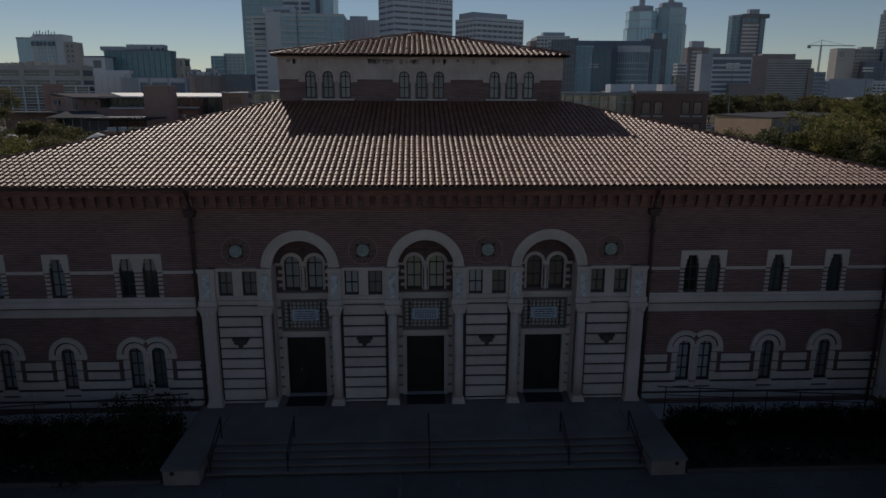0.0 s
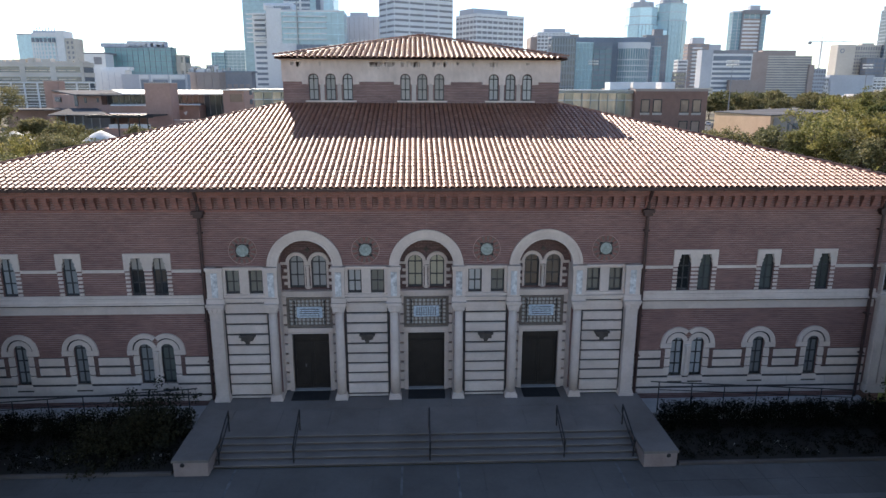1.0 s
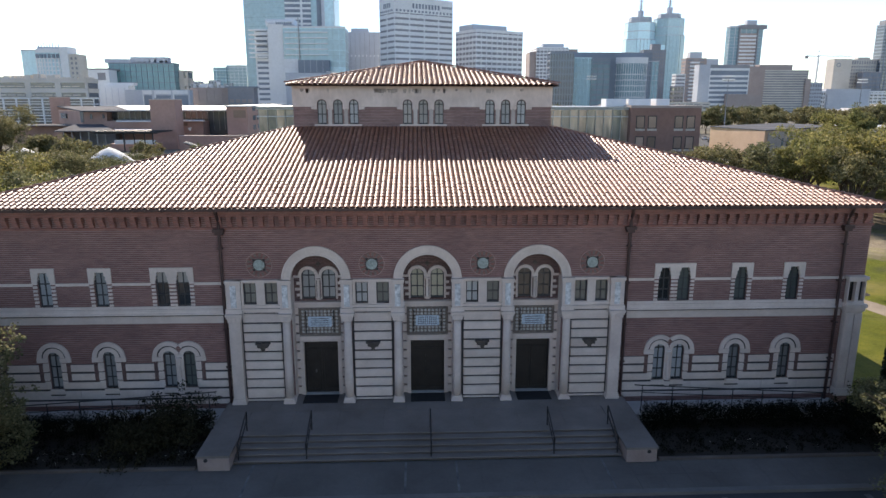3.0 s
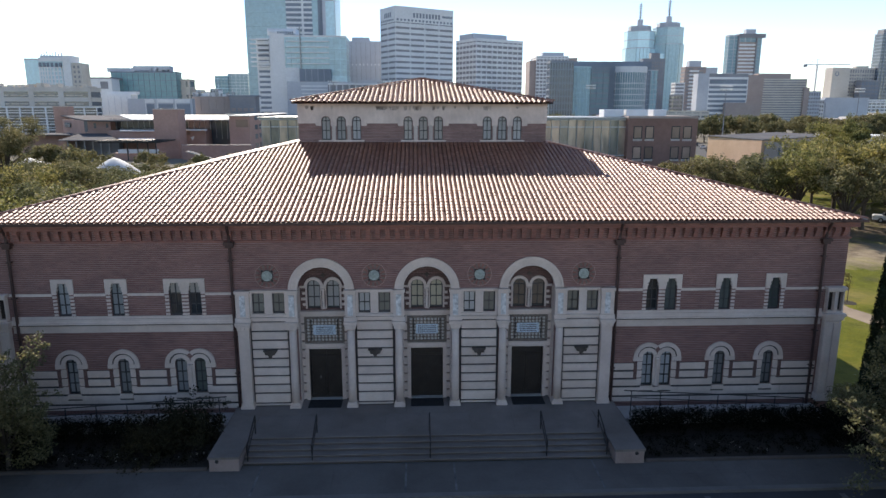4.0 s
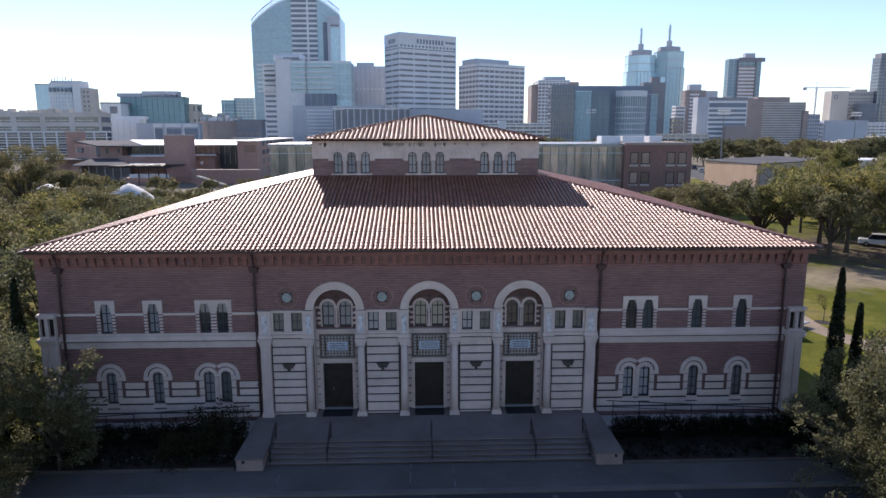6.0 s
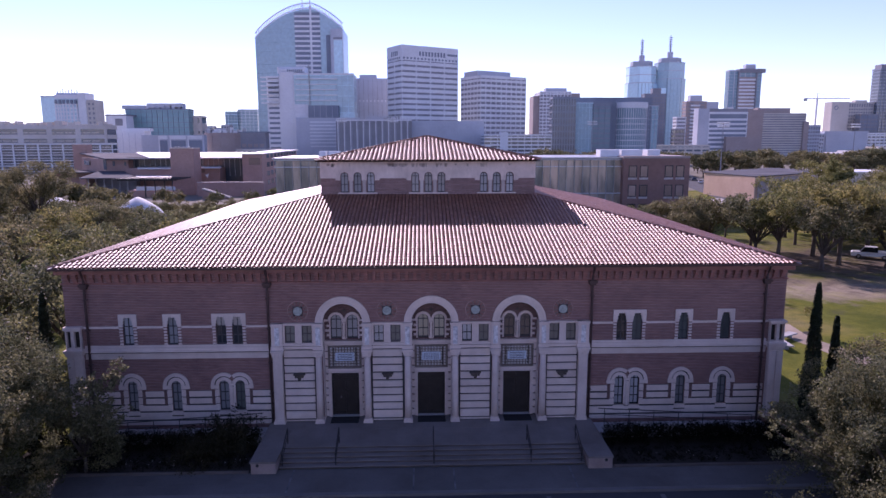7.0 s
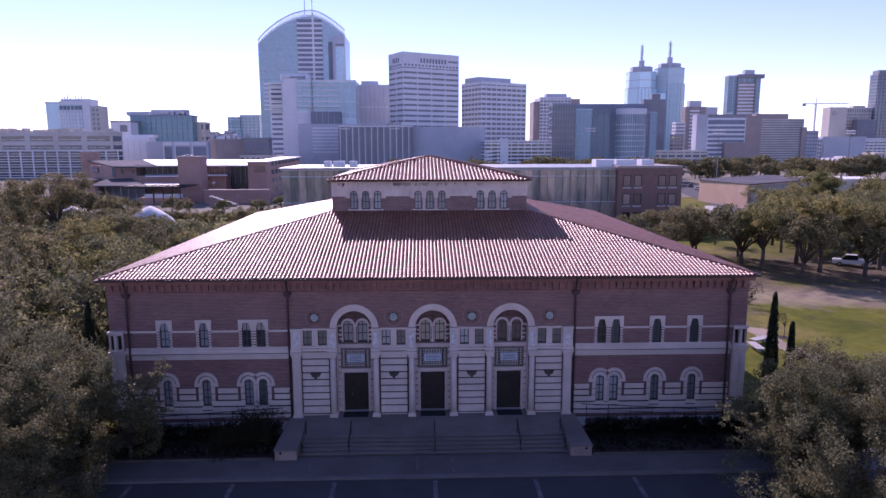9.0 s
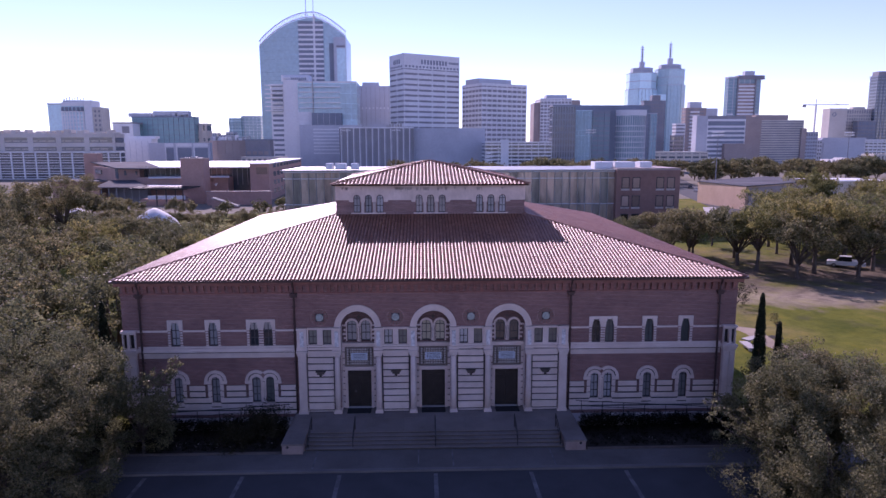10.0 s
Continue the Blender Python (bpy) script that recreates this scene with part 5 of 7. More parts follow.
# close rows over the leaf litter
for j, yy in enumerate((66, 75, 84)):
    for k in range(8):
        plant(rt.choice((0, 1, 2, 3, 4, 5, 6)), 82 - 6 * j + 8.2 * k + rt.uniform(-1.6, 1.6), yy + rt.uniform(-2.2, 2.2), rt.uniform(1.0, 1.18))
for k in range(14):
    plant(rt.choice((7, 8, 9)), -146 + 5.2 * k + rt.uniform(-2, 2), 128 + rt.uniform(-10, 10), rt.uniform(0.7, 0.9))
for k in range(60):
    plant(rt.choice((7, 8, 9)), 58 + 6.4 * k + rt.uniform(-3, 3), 285 + rt.uniform(-15, 25) + 0.15 * 6.4 * k, rt.uniform(1.1, 1.6))
for x, y, s in ((-87, 101, .74), (-76, 101, .72), (-81, 98, .66), (-66, 93, .66), (-55, 92, .62), (-61, 92, .6)):
    plant(rt.choice((0, 1, 2, 3)), x, y, s)
# Unseen oaks on both sides, added to block skylight from the wings.
for x in (-1, 1):
    for dx, y in ((28.5, -23.5), (29.5, -33), (31, -43), (32, -54)):
        plant(rt.choice((0, 1, 2, 3)), x * dx, y, rt.uniform(0.98, 1.1))
for x, y, s in ((-96, 80, 1.2), (-104, 87, 1.2), (-113, 93, 1.2), (-122, 86, 1.2), (-90, 88, 1.0)):
    plant(rt.choice((0, 1, 2, 3)), x, y, s)
for k in range(11):
    plant(rt.choice((0, 1, 2, 3)), -76 + 4.4 * k + rt.uniform(-1, 1), 107 + rt.uniform(-3, 5), rt.uniform(0.52, 0.64))
for k in range(9):
    plant(rt.choice((7, 8, 9)), -112 + 9 * k + rt.uniform(-2, 2), 146 + rt.uniform(-4, 6), rt.uniform(0.45, 0.6))
# distant rows of trees
for k in range(70):
    x = 60 + 5.2 * k + rt.uniform(-3, 3)
    plant(rt.choice((7, 8, 9)), x, 300 + rt.uniform(-25, 45) + 0.12 * x, rt.uniform(0.9, 1.35))
for k in range(26):
    plant(rt.choice((7, 8, 9)), -20 + 6 * k + rt.uniform(-3, 3), 330 + rt.uniform(-20, 30), rt.uniform(0.9, 1.3))
for k in range(10):
    plant(rt.choice((7, 8, 9)), -215 + 8 * k + rt.uniform(-3, 3), 150 + rt.uniform(-14, 30), rt.uniform(1.0, 1.3))
for k in range(9):
    plant(rt.choice((7, 8, 9)), -165 + 8 * k + rt.uniform(-3, 3), 118 + rt.uniform(-14, 14), rt.uniform(0.7, 0.95))

# Unseen row behind the camera, added to darken what the windows reflect.
for k in range(13):
    plant(rt.choice((7, 8, 9)), -84 + 14 * k + rt.uniform(-3, 3), -84 + rt.uniform(-7, 7), rt.uniform(1.0, 1.25))


def cypress(x, y, h, r, seed):
    q = np.random.default_rng(seed)
    n = 1350
    t = q.random(n)
    a = q.random(n) * 6.28
    rr = r * np.minimum(1.0, 0.5 + 2.0 * t) * (1 - t) ** 0.75
    c = np.stack([rr * np.cos(a) * 0.7, rr * np.sin(a) * 0.7, 0.25 + t * (h - 0.35)], 1)
    b = empty("cypress_tree", (x, y, LAND))
    tagged(b, "slim dark Italian cypress on the lawn", "tree", "cypresses")
    v, f = leaf_cloud(q, c, 0.15, 22, 0.045, 2.0)
    part("crown", leaf_mesh("crown", v, f, CYPRESS_LEAF), CYPRESS_LEAF, b)
    part("trunk", Geo().tube([(0, 0, -0.1), (0, 0, h * 0.5), (0, 0, h * 0.95)], [0.10, 0.07, 0.02], 7), BARK, b)


cypress(23.2, -2.0, 9.9, 0.88, 1)
cypress(24.9, -1.4, 7.7, 0.6, 2)
cypress(-24.1, 0.8, 9.1, 0.95, 3)
shrub(-25.7, -0.6, 2.2, 5.6, 14, "tall dense dark shrub beside the hall corner", BROOM_LEAF, 320)
shrub(-27.6, 1.8, 2.4, 5.2, 15, "tall dense dark shrub under the oaks", BROOM_LEAF, 300)
sap = make_tree("sapling", 70, 3.6, 0.9, 0.06, 26, 16, 0.22, ELM_LEAF, "thin young sapling in a mulch ring", (36.9, 20.3, LAND), trunk=0.035, fork=0.4)
thing("mulch_ring", Geo().lathe([(0.9, LAND - 0.05), (0.9, LAND - 0.01), (0.6, LAND + 0.03)], 36.9, 20.3, 18), SOIL, "dark mulch ring round a sapling", "mulch")
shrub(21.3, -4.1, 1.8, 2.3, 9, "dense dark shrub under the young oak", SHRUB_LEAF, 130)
shrub(39.5, 34.5, 2.2, 2.6, 8, "round clipped dark shrub behind the hall")
for x, y, a in ((31.9, 16.3, 1.5), (33.5, 18.7, 0.5)):
    b = empty("bench", (x, y, LAND))
    b.rotation_euler = (0, 0, a)
    tagged(b, "pale concrete slab bench on the side lawn", "bench", "lawn benches")
    part("seat", Geo().bevelled(-1.2, 1.2, -0.42, 0.42, 0.38, 0.5, 0.02), CONCRETE, b)
    for s in (-0.6, 0.6):
        part("leg", Geo().box(s - 0.1, s + 0.1, -0.2, 0.2, -0.05, 0.38), CONCRETE, b)
thing("side_path", Geo().plan([(33.6, 25.5), (36.6, 23.6), (36.1, 18.8), (37.2, 15.4), (39.4, 8.0), (37.2, 7.6), (34.9, 14.6), (34.0, 18.4), (34.4, 21.8)], LAND - 0.2, LAND + 0.014), DIRT, "pinkish gravel side path", "path", kind="structure")
thing("far_road", Geo().plan([(84, 120), (92, 120), (176, 420), (150, 420)], LAND - 0.3, LAND + 0.01), ASPHALT, "grey road and parking strip beyond the pavilion", "road", kind="structure")
thing("far_path", Geo().plan([(66, 118), (84, 130), (96, 168), (92, 168), (79, 134), (64, 122)], LAND - 0.3, LAND + 0.016), CONCRETE, "pale concrete footpath on the lawn", "path", kind="structure")

# ---- vehicles ----
WHITE_PAINT = surface("white_car_paint", (0.62, 0.63, 0.64), (0.72, 0.73, 0.74), 1.0, 8.0, 0.25)
DARK_PAINT = surface("dark_car_paint", (0.05, 0.055, 0.065), (0.08, 0.085, 0.095), 1.0, 8.0, 0.25)
TYRE = surface("tyre_rubber", (0.015, 0.015, 0.016), (0.03, 0.03, 0.03), 5.0, 30.0, 0.9)
CHROME = surface("grey_rim", (0.35, 0.35, 0.36), (0.5, 0.5, 0.5), 5.0, 20.0, 0.3, 0.8)


def car(x, y, turn, paint, label, pickup=False):
    c = empty("pickup_truck" if pickup else "parked_car", (x, y, LAND))
    c.rotation_euler = (0, 0, radians(turn))
    tagged(c, label, "truck" if pickup else "car")
    L = 2.75 if pickup else 2.2
    low = [(-L, 0.42), (L, 0.42), (L, 0.95), (L - 0.25, 1.08), (-L, 1.1)]
    part("body", Geo().outline(low, -0.92, 0.92), paint, c)
    if pickup:
        cab = [(-0.85, 1.08), (1.5, 1.08), (0.95, 1.84), (-0.75, 1.88)]
        part("bed", Geo().box(-L + 0.05, -0.85, -0.9, -0.82, 1.1, 1.25).box(-L + 0.05, -0.85, 0.82, 0.9, 1.1, 1.25), paint, c)
    else:
        cab = [(-1.7, 1.06), (1.1, 1.06), (0.4, 1.46), (-1.2, 1.48)]
    part("cabin", Geo().outline(cab, -0.78, 0.78), PANE_DARK, c)
    zt = cab[2][1]
    part("cabin_roof", Geo().box(cab[3][0], cab[2][0], -0.76, 0.76, zt - 0.02, zt + 0.06), paint, c)
    for sx in (-L * 0.62, L * 0.62):
        for sy in (-0.86, 0.86):
            w = part("wheel", Geo().ring(0, 0.36, 0.2, 0.36, -0.12, 0.12, 0, 360, 16), TYRE, c, place=(sx, sy, 0))
            part("rim", Geo().ring(0, 0.36, 0.0, 0.21, -0.1, 0.1, 0, 360, 12), CHROME, w)
    for sy in (-0.7, 0.7):
        part("headlight", Geo().box(L - 0.04, L + 0.02, sy - 0.16, sy + 0.16, 0.72, 0.88), CHROME, c)


car(70.2, 60.0, 148, WHITE_PAINT, "white pickup truck parked under the trees", True)
for k, (x, y, p) in enumerate([(112, 210, WHITE_PAINT), (116, 226, DARK_PAINT), (121, 243, WHITE_PAINT), (126, 262, DARK_PAINT), (-38, 96, WHITE_PAINT), (-34.5, 98, WHITE_PAINT), (-30, 100, DARK_PAINT)]):
    car(x, y, 70 if x > 0 else 15, p, "white car parked along the road" if p == WHITE_PAINT else "dark car parked along the road")
# ---- buildings of the middle distance ----
# PALE, GREY and DARK_PANEL are lightened and blued: distance haze painted in.
PALE = surface("hazy_pale_precast", (0.76, 0.77, 0.79), (0.86, 0.87, 0.88), 0.05, 0.6, 0.85, bumps=0)
BEIGE = surface("beige_precast", (0.58, 0.53, 0.47), (0.70, 0.65, 0.59), 0.05, 0.6, 0.85, bumps=0)
GREY = surface("hazy_grey_panel", (0.48, 0.51, 0.57), (0.60, 0.63, 0.68), 0.05, 0.6, 0.8, bumps=0)
MAUVE = surface("brown_panel", (0.36, 0.29, 0.27), (0.46, 0.38, 0.35), 0.05, 0.6, 0.8, bumps=0)
DARK_PANEL = surface("hazy_dark_panel", (0.24, 0.245, 0.27), (0.34, 0.34, 0.365), 0.05, 0.6, 0.7, bumps=0)
TEAL = glass_surface("teal_glass", (0.26, 0.42, 0.49), 0.3, 0.05, 0.7)
DEEP_TEAL = glass_surface("deep_teal_glass", (0.15, 0.30, 0.335), 0.3, 0.05, 0.7)
SLATE = surface("slate_panel", (0.20, 0.235, 0.29), (0.28, 0.32, 0.375), 0.05, 0.6, 0.7, bumps=0)
SKYGLASS = glass_surface("sky_glass", (0.50, 0.68, 0.74), 0.3, 0.15, 0.7)
DUSK = glass_surface("dark_glass", (0.12, 0.14, 0.165), 0.12, 0.0, 0.9)
MIRROR = glass_surface("mirror_glass", (0.36, 0.40, 0.38), 0.04, 0.55, 1.0, 0.25)
# Pane tones and upright streaks paint reflections into the glass colour.
FIN_PANE, nt_, p_ = nodes_of("fin_glass")
info_ = nt_.nodes.new("ShaderNodeObjectInfo")
reflected_streak_ = noise_fac(nt_, scaled(nt_, world_coords(nt_), (1.0, 1.0, 0.25)), 0.5, 4.0)
nt_.links.new(mix(nt_, ramp(nt_, info_.outputs["Random"], [(0.0, (0.24, 0.25, 0.24)), (0.35, (0.42, 0.38, 0.34)), (0.7, (0.60, 0.50, 0.43)), (1.0, (0.38, 0.31, 0.27))]), ramp(nt_, reflected_streak_, [(0.38, (0.55, 0.58, 0.57)), (0.6, (1.3, 1.24, 1.18))]), 0.9, "MULTIPLY"), p_.inputs["Base Color"])
p_.inputs["Roughness"].default_value, p_.inputs["Metallic"].default_value = 0.16, 0.25
bump(nt_, p_, noise_fac(nt_, world_coords(nt_), 0.4, 2.0), 0.12, 0.2)
# Warm tint puts a reflection into the pane colour.
WARM_PANE = glass_surface("warm_reflection_pane", (0.42, 0.29, 0.23), 0.15, 0.0, 0.5)
TAN = surface("tan_brick", (0.58, 0.38, 0.26), (0.68, 0.47, 0.33), 0.2, 3.0, 0.9)
WHITE_ROOF = surface("white_roof", (0.70, 0.69, 0.67), (0.82, 0.81, 0.79), 0.2, 2.0, 0.6)
TENT = surface("white_tent", (0.66, 0.65, 0.63), (0.82, 0.81, 0.79), 0.5, 4.0, 0.7)
ROOF_GREY = surface("grey_metal_roof", (0.10, 0.10, 0.108), (0.16, 0.16, 0.17), 0.1, 1.2, 0.95, bumps=0, spec=0.08)
STEEL = surface("galvanised_steel", (0.32, 0.33, 0.34), (0.46, 0.47, 0.48), 0.5, 5.0, 0.5, 0.6)


def block(name, label, x0, x1, y, depth, z1, wall, glass=None, floor=3.9, band=0.5, piers=0, turn=0.0, pier_w=0.5, base=0.0, top=1.6, roof_box=(), group="", side_piers=0):
    """A block of flats or offices: a glazed core, a wall band at each floor, upright piers."""
    if abs(x0 + x1) / 2 / y > 0.22:
        depth = min(depth, 14)
        roof_box = [(p, q, min(r, 3) + 0.3 * k, min(t, 12) - 0.3 * k, hh, m) for k, (p, q, r, t, hh, m) in enumerate(roof_box)]
    w, h = (x1 - x0), z1 - LAND
    b = empty(name, ((x0 + x1) / 2, y, LAND))
    b.rotation_euler = (0, 0, radians(turn))
    tagged(b, label, "building", group)
    if glass is None:
        part("wall", Geo().box(-w / 2, w / 2, 0, depth, -0.5, h), wall, b)
    else:
        part("glazing", Geo().box(-w / 2 + 0.35, w / 2 - 0.35, 0.35, depth - 0.35, -0.5, h - 0.2), glass, b)
        if base:
            part("base", Geo().box(-w / 2, w / 2, 0, depth, -0.5, base), wall, b)
        z = max(base, 0.0)
        while z + floor * band < h - top:
            if z > 0 or not base:
                part("spandrel", Geo().box(-w / 2, w / 2, 0, depth, z, z + floor * band), wall, b)
            z += floor
        part("parapet", Geo().box(-w / 2 - 0.02, w / 2 + 0.02, -0.02, depth + 0.02, h - top, h), wall, b)
        if piers:
            for k in range(piers + 1):
                x = -w / 2 + w * k / piers
                part("pier", Geo().box(max(x - pier_w / 2, -w / 2), min(x + pier_w / 2, w / 2), -0.06, 0.5, 0, h - 0.01), wall, b)
            for k in range(side_piers + 1) if side_piers else ():
                yy = depth * k / side_piers
                for s in (-1, 1):
                    xa, xb = sorted((s * (w / 2 + 0.06), s * (w / 2 - 0.5)))
                    part("pier", Geo().box(xa, xb, max(yy - pier_w / 2, 0.01), min(yy + pier_w / 2, depth - 0.01), 0, h - 0.01), wall, b)
        elif pier_w:
            for s in (-1, 1):
                xa, xb = sorted((s * w / 2, s * (w / 2 - max(pier_w, 0.6))))
                part("corner_pier", Geo().box(xa, xb, -0.05, max(pier_w, 0.6), 0, h - 0.01), wall, b)
    for xa, xb, ya, yb, hh, m in roof_box:
        part("plant_room", Geo().box(xa, xb, ya, yb, h - 0.1, h + hh), m, b)
    return b


# glass pavilion with a brick end, straight behind the hall
pav = block("glass_pavilion", "long low pavilion with tall mirror glass fins", -34, 45.8, 112, 26, 13.6, GREY, MIRROR, 6.2, 0.035, 0, 0.0, 0.0, 0.0, 0.5)
for k in range(43):
    x = -39.5 + 79.6 * k / 43
    for z0, z1 in ((0.3, 6.1), (6.45, 14.2)):
        part("pane", Geo().box(x + 0.06, x + 79.6 / 43 - 0.06, 0.22, 0.32, z0, z1), FIN_PANE, pav)
for k in range(44):
    x = -39.5 + 79.6 * k / 43
    part("fin", Geo().box(x - 0.05, x + 0.05, -0.02 - 0.12 * (k % 2), 0.36, 0.0, 13.8), STEEL, pav)
part("roof_edge", Geo().box(-40.3, 40.3, -0.4, 26.2, 14.29, 14.6), STEEL, pav)
for x, w in ((-27, 2.6), (-23.5, 1.8), (-29.8, 1.6)):
    part("roof_unit", Geo().bevelled(x - w / 2, x + w / 2, 6, 9, 14.6, 16.0, 0.15), PALE, pav, "pale rooftop air unit")
be = block("brick_wing", "three-storey red brick wing with paired windows", 45.8, 61.2, 110.5, 26, 13.9, WING_BRICK)
for zc in (2.6, 7.0, 11.4):
    for xc in (-5.5, -2.9, 2.9, 5.5):
        wd = part("window", Geo().wall(xc - 0.95, xc + 0.95, zc - 1.35, zc + 1.35, -0.06, 0.04, [(xc - 0.78, xc + 0.78, zc - 1.18, zc + 1.18, False)]), FRAME_DARK, be)
        part("pane", Geo().box(xc - 0.8, xc + 0.8, -0.012, 0.05, zc - 1.2, zc + 1.2), PANE_DARK if zc < 6 else WARM_PANE, wd)
        part("sill", Geo().box(xc - 1.0, xc + 1.0, -0.12, 0.0, zc - 1.85, zc - 1.4), STAINED, wd)
part("parapet", Geo().box(-7.75, 7.75, -0.05, 26.1, 14.4, 14.9), MAUVE, be)
for x, w in ((-9.5, 4.5), (-4.2, 5.0), (1.0, 3.0)):
    part("roof_unit", Geo().bevelled(x - w / 2, x + w / 2, 5, 9, 14.6, 16.3, 0.15), PALE, be, "pale rooftop air unit")

# brick centre with white overhanging roofs and a square tower
def flat_roof(name, near, far, y0, y1, z0, z1, thick, material, label):
    """A thin roof slab that rises from its front edge (z0) to its back edge (z1)."""
    g = Geo()
    for dz in (0.0, -thick):
        g.v += [(near[0], y0, z0 + dz), (near[1], y0, z0 + dz), (far[1], y1, z1 + dz), (far[0], y1, z1 + dz)]
    g.f = [(0, 1, 2, 3), (7, 6, 5, 4), (0, 4, 5, 1), (1, 5, 6, 2), (2, 6, 7, 3), (3, 7, 4, 0)]
    return part(name, g, material, cen, label, place=off)


cen = empty("brick_centre", (-90.4, 205, LAND))
tagged(cen, "low brick centre with white overhanging roofs", "building")
off = (--90.4, -205, -LAND)
at = dict(parent=cen, place=off)
part("wall", Geo().box(-115.6, -107.4, 206, 230, LAND, 11.34), FAR_BRICK, **at)
part("side_wall", Geo().plan([(-139.2, 236), (-115.8, 206), (-115.6 + 0.5, 206.4), (-139.2 + 0.5, 236.4)], LAND, 11.14), FAR_BRICK, **at)
for a, b, lo, hi in ((-116.4, -115.3, 7.37, 10.95), (-113.1, -112.3, 8.57, 10.35), (-108.9, -108.2, 8.76, 10.15)):
    part("window", Geo().box(a, b, 205.8, 206.1, lo, hi), DUSK, **at)
part("side_window", Geo().plan([(-136.3, 231.6), (-130.2, 223.6), (-130.2, 224.6), (-136.3, 232.6)], 8.30, 10.03), DUSK, **at)
part("glass_wall", Geo().box(-109.5, -67.3, 210, 210.6, LAND, 11.66), DUSK, **at)
for k in range(22):
    x = -109.1 + 1.95 * k
    part("mullion", Geo().box(x, x + 0.14, 209.8, 210.05, 4.79, 11.46), STEEL, **at)
flat_roof("grey_roof", (-114.4, -98.6), (-153.0, -128.3), 203, 262, 11.40, 12.40, 0.45, ROOF_GREY, "grey sloping metal roof")
flat_roof("roof", (-98.6, -65.0), (-128.3, -67.0), 203, 262, 11.79, 12.65, 0.45, WHITE_ROOF, "white flat roof with deep eaves")
flat_roof("middle_roof", (-101.0, -89.1), (-110.9, -98.2), 198, 222, 8.05, 8.48, 0.3, WHITE_ROOF, "white porch roof")
part("middle_wall", Geo().box(-105.9, -89.7, 200, 208, LAND, 7.98), FAR_BRICK, **at)
flat_roof("porch_roof", (-97.9, -85.9), (-104.1, -90.8), 190, 203, 5.35, 5.51, 0.3, WHITE_ROOF, "white porch roof")
flat_roof("lower_roof", (-115.5, -96.2), (-118.4, -109.1), 186, 206, 5.36, 6.78, 0.3, ROOF_GREY, "grey sloping canopy roof")
flat_roof("long_roof", (-144.6, -113.0), (-153.8, -121.5), 214, 230, 6.05, 6.06, 0.35, ROOF_GREY, "long thin grey roof")
part("long_wall", Geo().box(-148.0, -123.2, 220, 226, LAND, 5.60), FAR_BRICK, **at)
part("recess", Geo().box(-120.5, -100.7, 196, 199, LAND, 5.06), DARK_PANEL, **at)
part("recess_wall", Geo().box(-117.0, -114.5, 189, 196, LAND, 5.03), FAR_BRICK, **at)
for k in range(6):
    x = -113.2 + 2.6 * k
    part("canopy_post", Geo().box(x, x + 0.25, 187, 187.3, LAND, 5.31), STEEL, **at)
part("porch_deck", Geo().box(-97.8, -83.2, 182, 190, LAND, 1.40), FAR_BRICK, **at)
part("balustrade", Geo().box(-94.7, -82.1, 181, 181.4, 1.46, 2.73), PALE, label="white balcony parapet", **at)
part("balustrade_gate", Geo().box(-91.9, -91.3, 180.9, 181.0, 1.64, 2.55), DUSK, **at)
for k in range(18):
    x = -100.2 + 1.2 * k
    part("porch_rafter", Geo().box(x - 0.1, x + 0.1, 178, 190, 5.12, 5.12 + 0.4), FRAME_DARK, **at)
part("rafter_beam", Geo().box(-100.2, -80.8, 179.8, 180.2, 4.76, 5.12), FRAME_DARK, **at)
for x in (-91.3, -88.1, -84.9, -82.4):
    part("porch_post", Geo().box(x - 0.13, x + 0.13, 179.9, 180.2, LAND, 4.94), FRAME_DARK, **at)
# east part: brick box, glazed recess, corner block with small windows
flat_roof("east_porch", (-80.7, -71.6), (-83.4, -74.0), 198, 206, 8.24, 8.37, 0.25, WHITE_ROOF, "white porch roof")
part("east_wall", Geo().box(-82.0, -73.4, 202, 209, LAND, 7.91), FAR_BRICK, **at)
part("east_window", Geo().box(-81.6, -78.7, 201.8, 202.1, 6.34, 7.52), WARM_PANE, **at)
part("skylight", Geo().outline([(-76.7, 5.83), (-75.4, 6.21), (-76.0, 4.87)], 195.8, 196.2), WHITE_ROOF, **at)
part("corner_block", Geo().plan([(-64.6, 200), (-57.6, 200), (-63.8, 300), (-74, 300)], LAND, 12.81), FAR_BRICK, label="brick corner block", **at)
part("corner_roof", Geo().plan([(-64.7, 199), (-57.2, 199), (-63.2, 301), (-74, 301)], 12.81, 13.20), WHITE_ROOF, **at)
part("corner_opening", Geo().box(-62.3, -58.2, 199.9, 200.1, 8.37, 11.66), WARM_PANE, **at)
part("corner_parapet", Geo().box(-62.5, -57.8, 199.7, 200.0, 8.17, 9.14), FAR_BRICK, **at)
EX0, EX1 = -57.6, -63.8
for i in range(10):
    for j in range(4):
        u = 0.10 + 0.088 * i
        x, y = EX0 + (EX1 - EX0) * u, 200 + 100 * u
        z = 1.43 + 3.3 * j
        part("window", Geo().plan([(x - 0.5, y), (x + 0.06, y - 0.1), (x + 0.40, y + 2.9), (x - 0.2, y + 3.0)], z, z + 1.7), DUSK, **at)
part("garden_wall", Geo().box(-75.7, -53.5, 184, 185, LAND, 3.82), FAR_BRICK, **at)
part("garden_coping", Geo().box(-75.7, -53.5, 183.8, 185.2, 3.82, 4.00), STAINED, **at)
st = empty("outdoor_stair", (-70.4, 172, LAND))
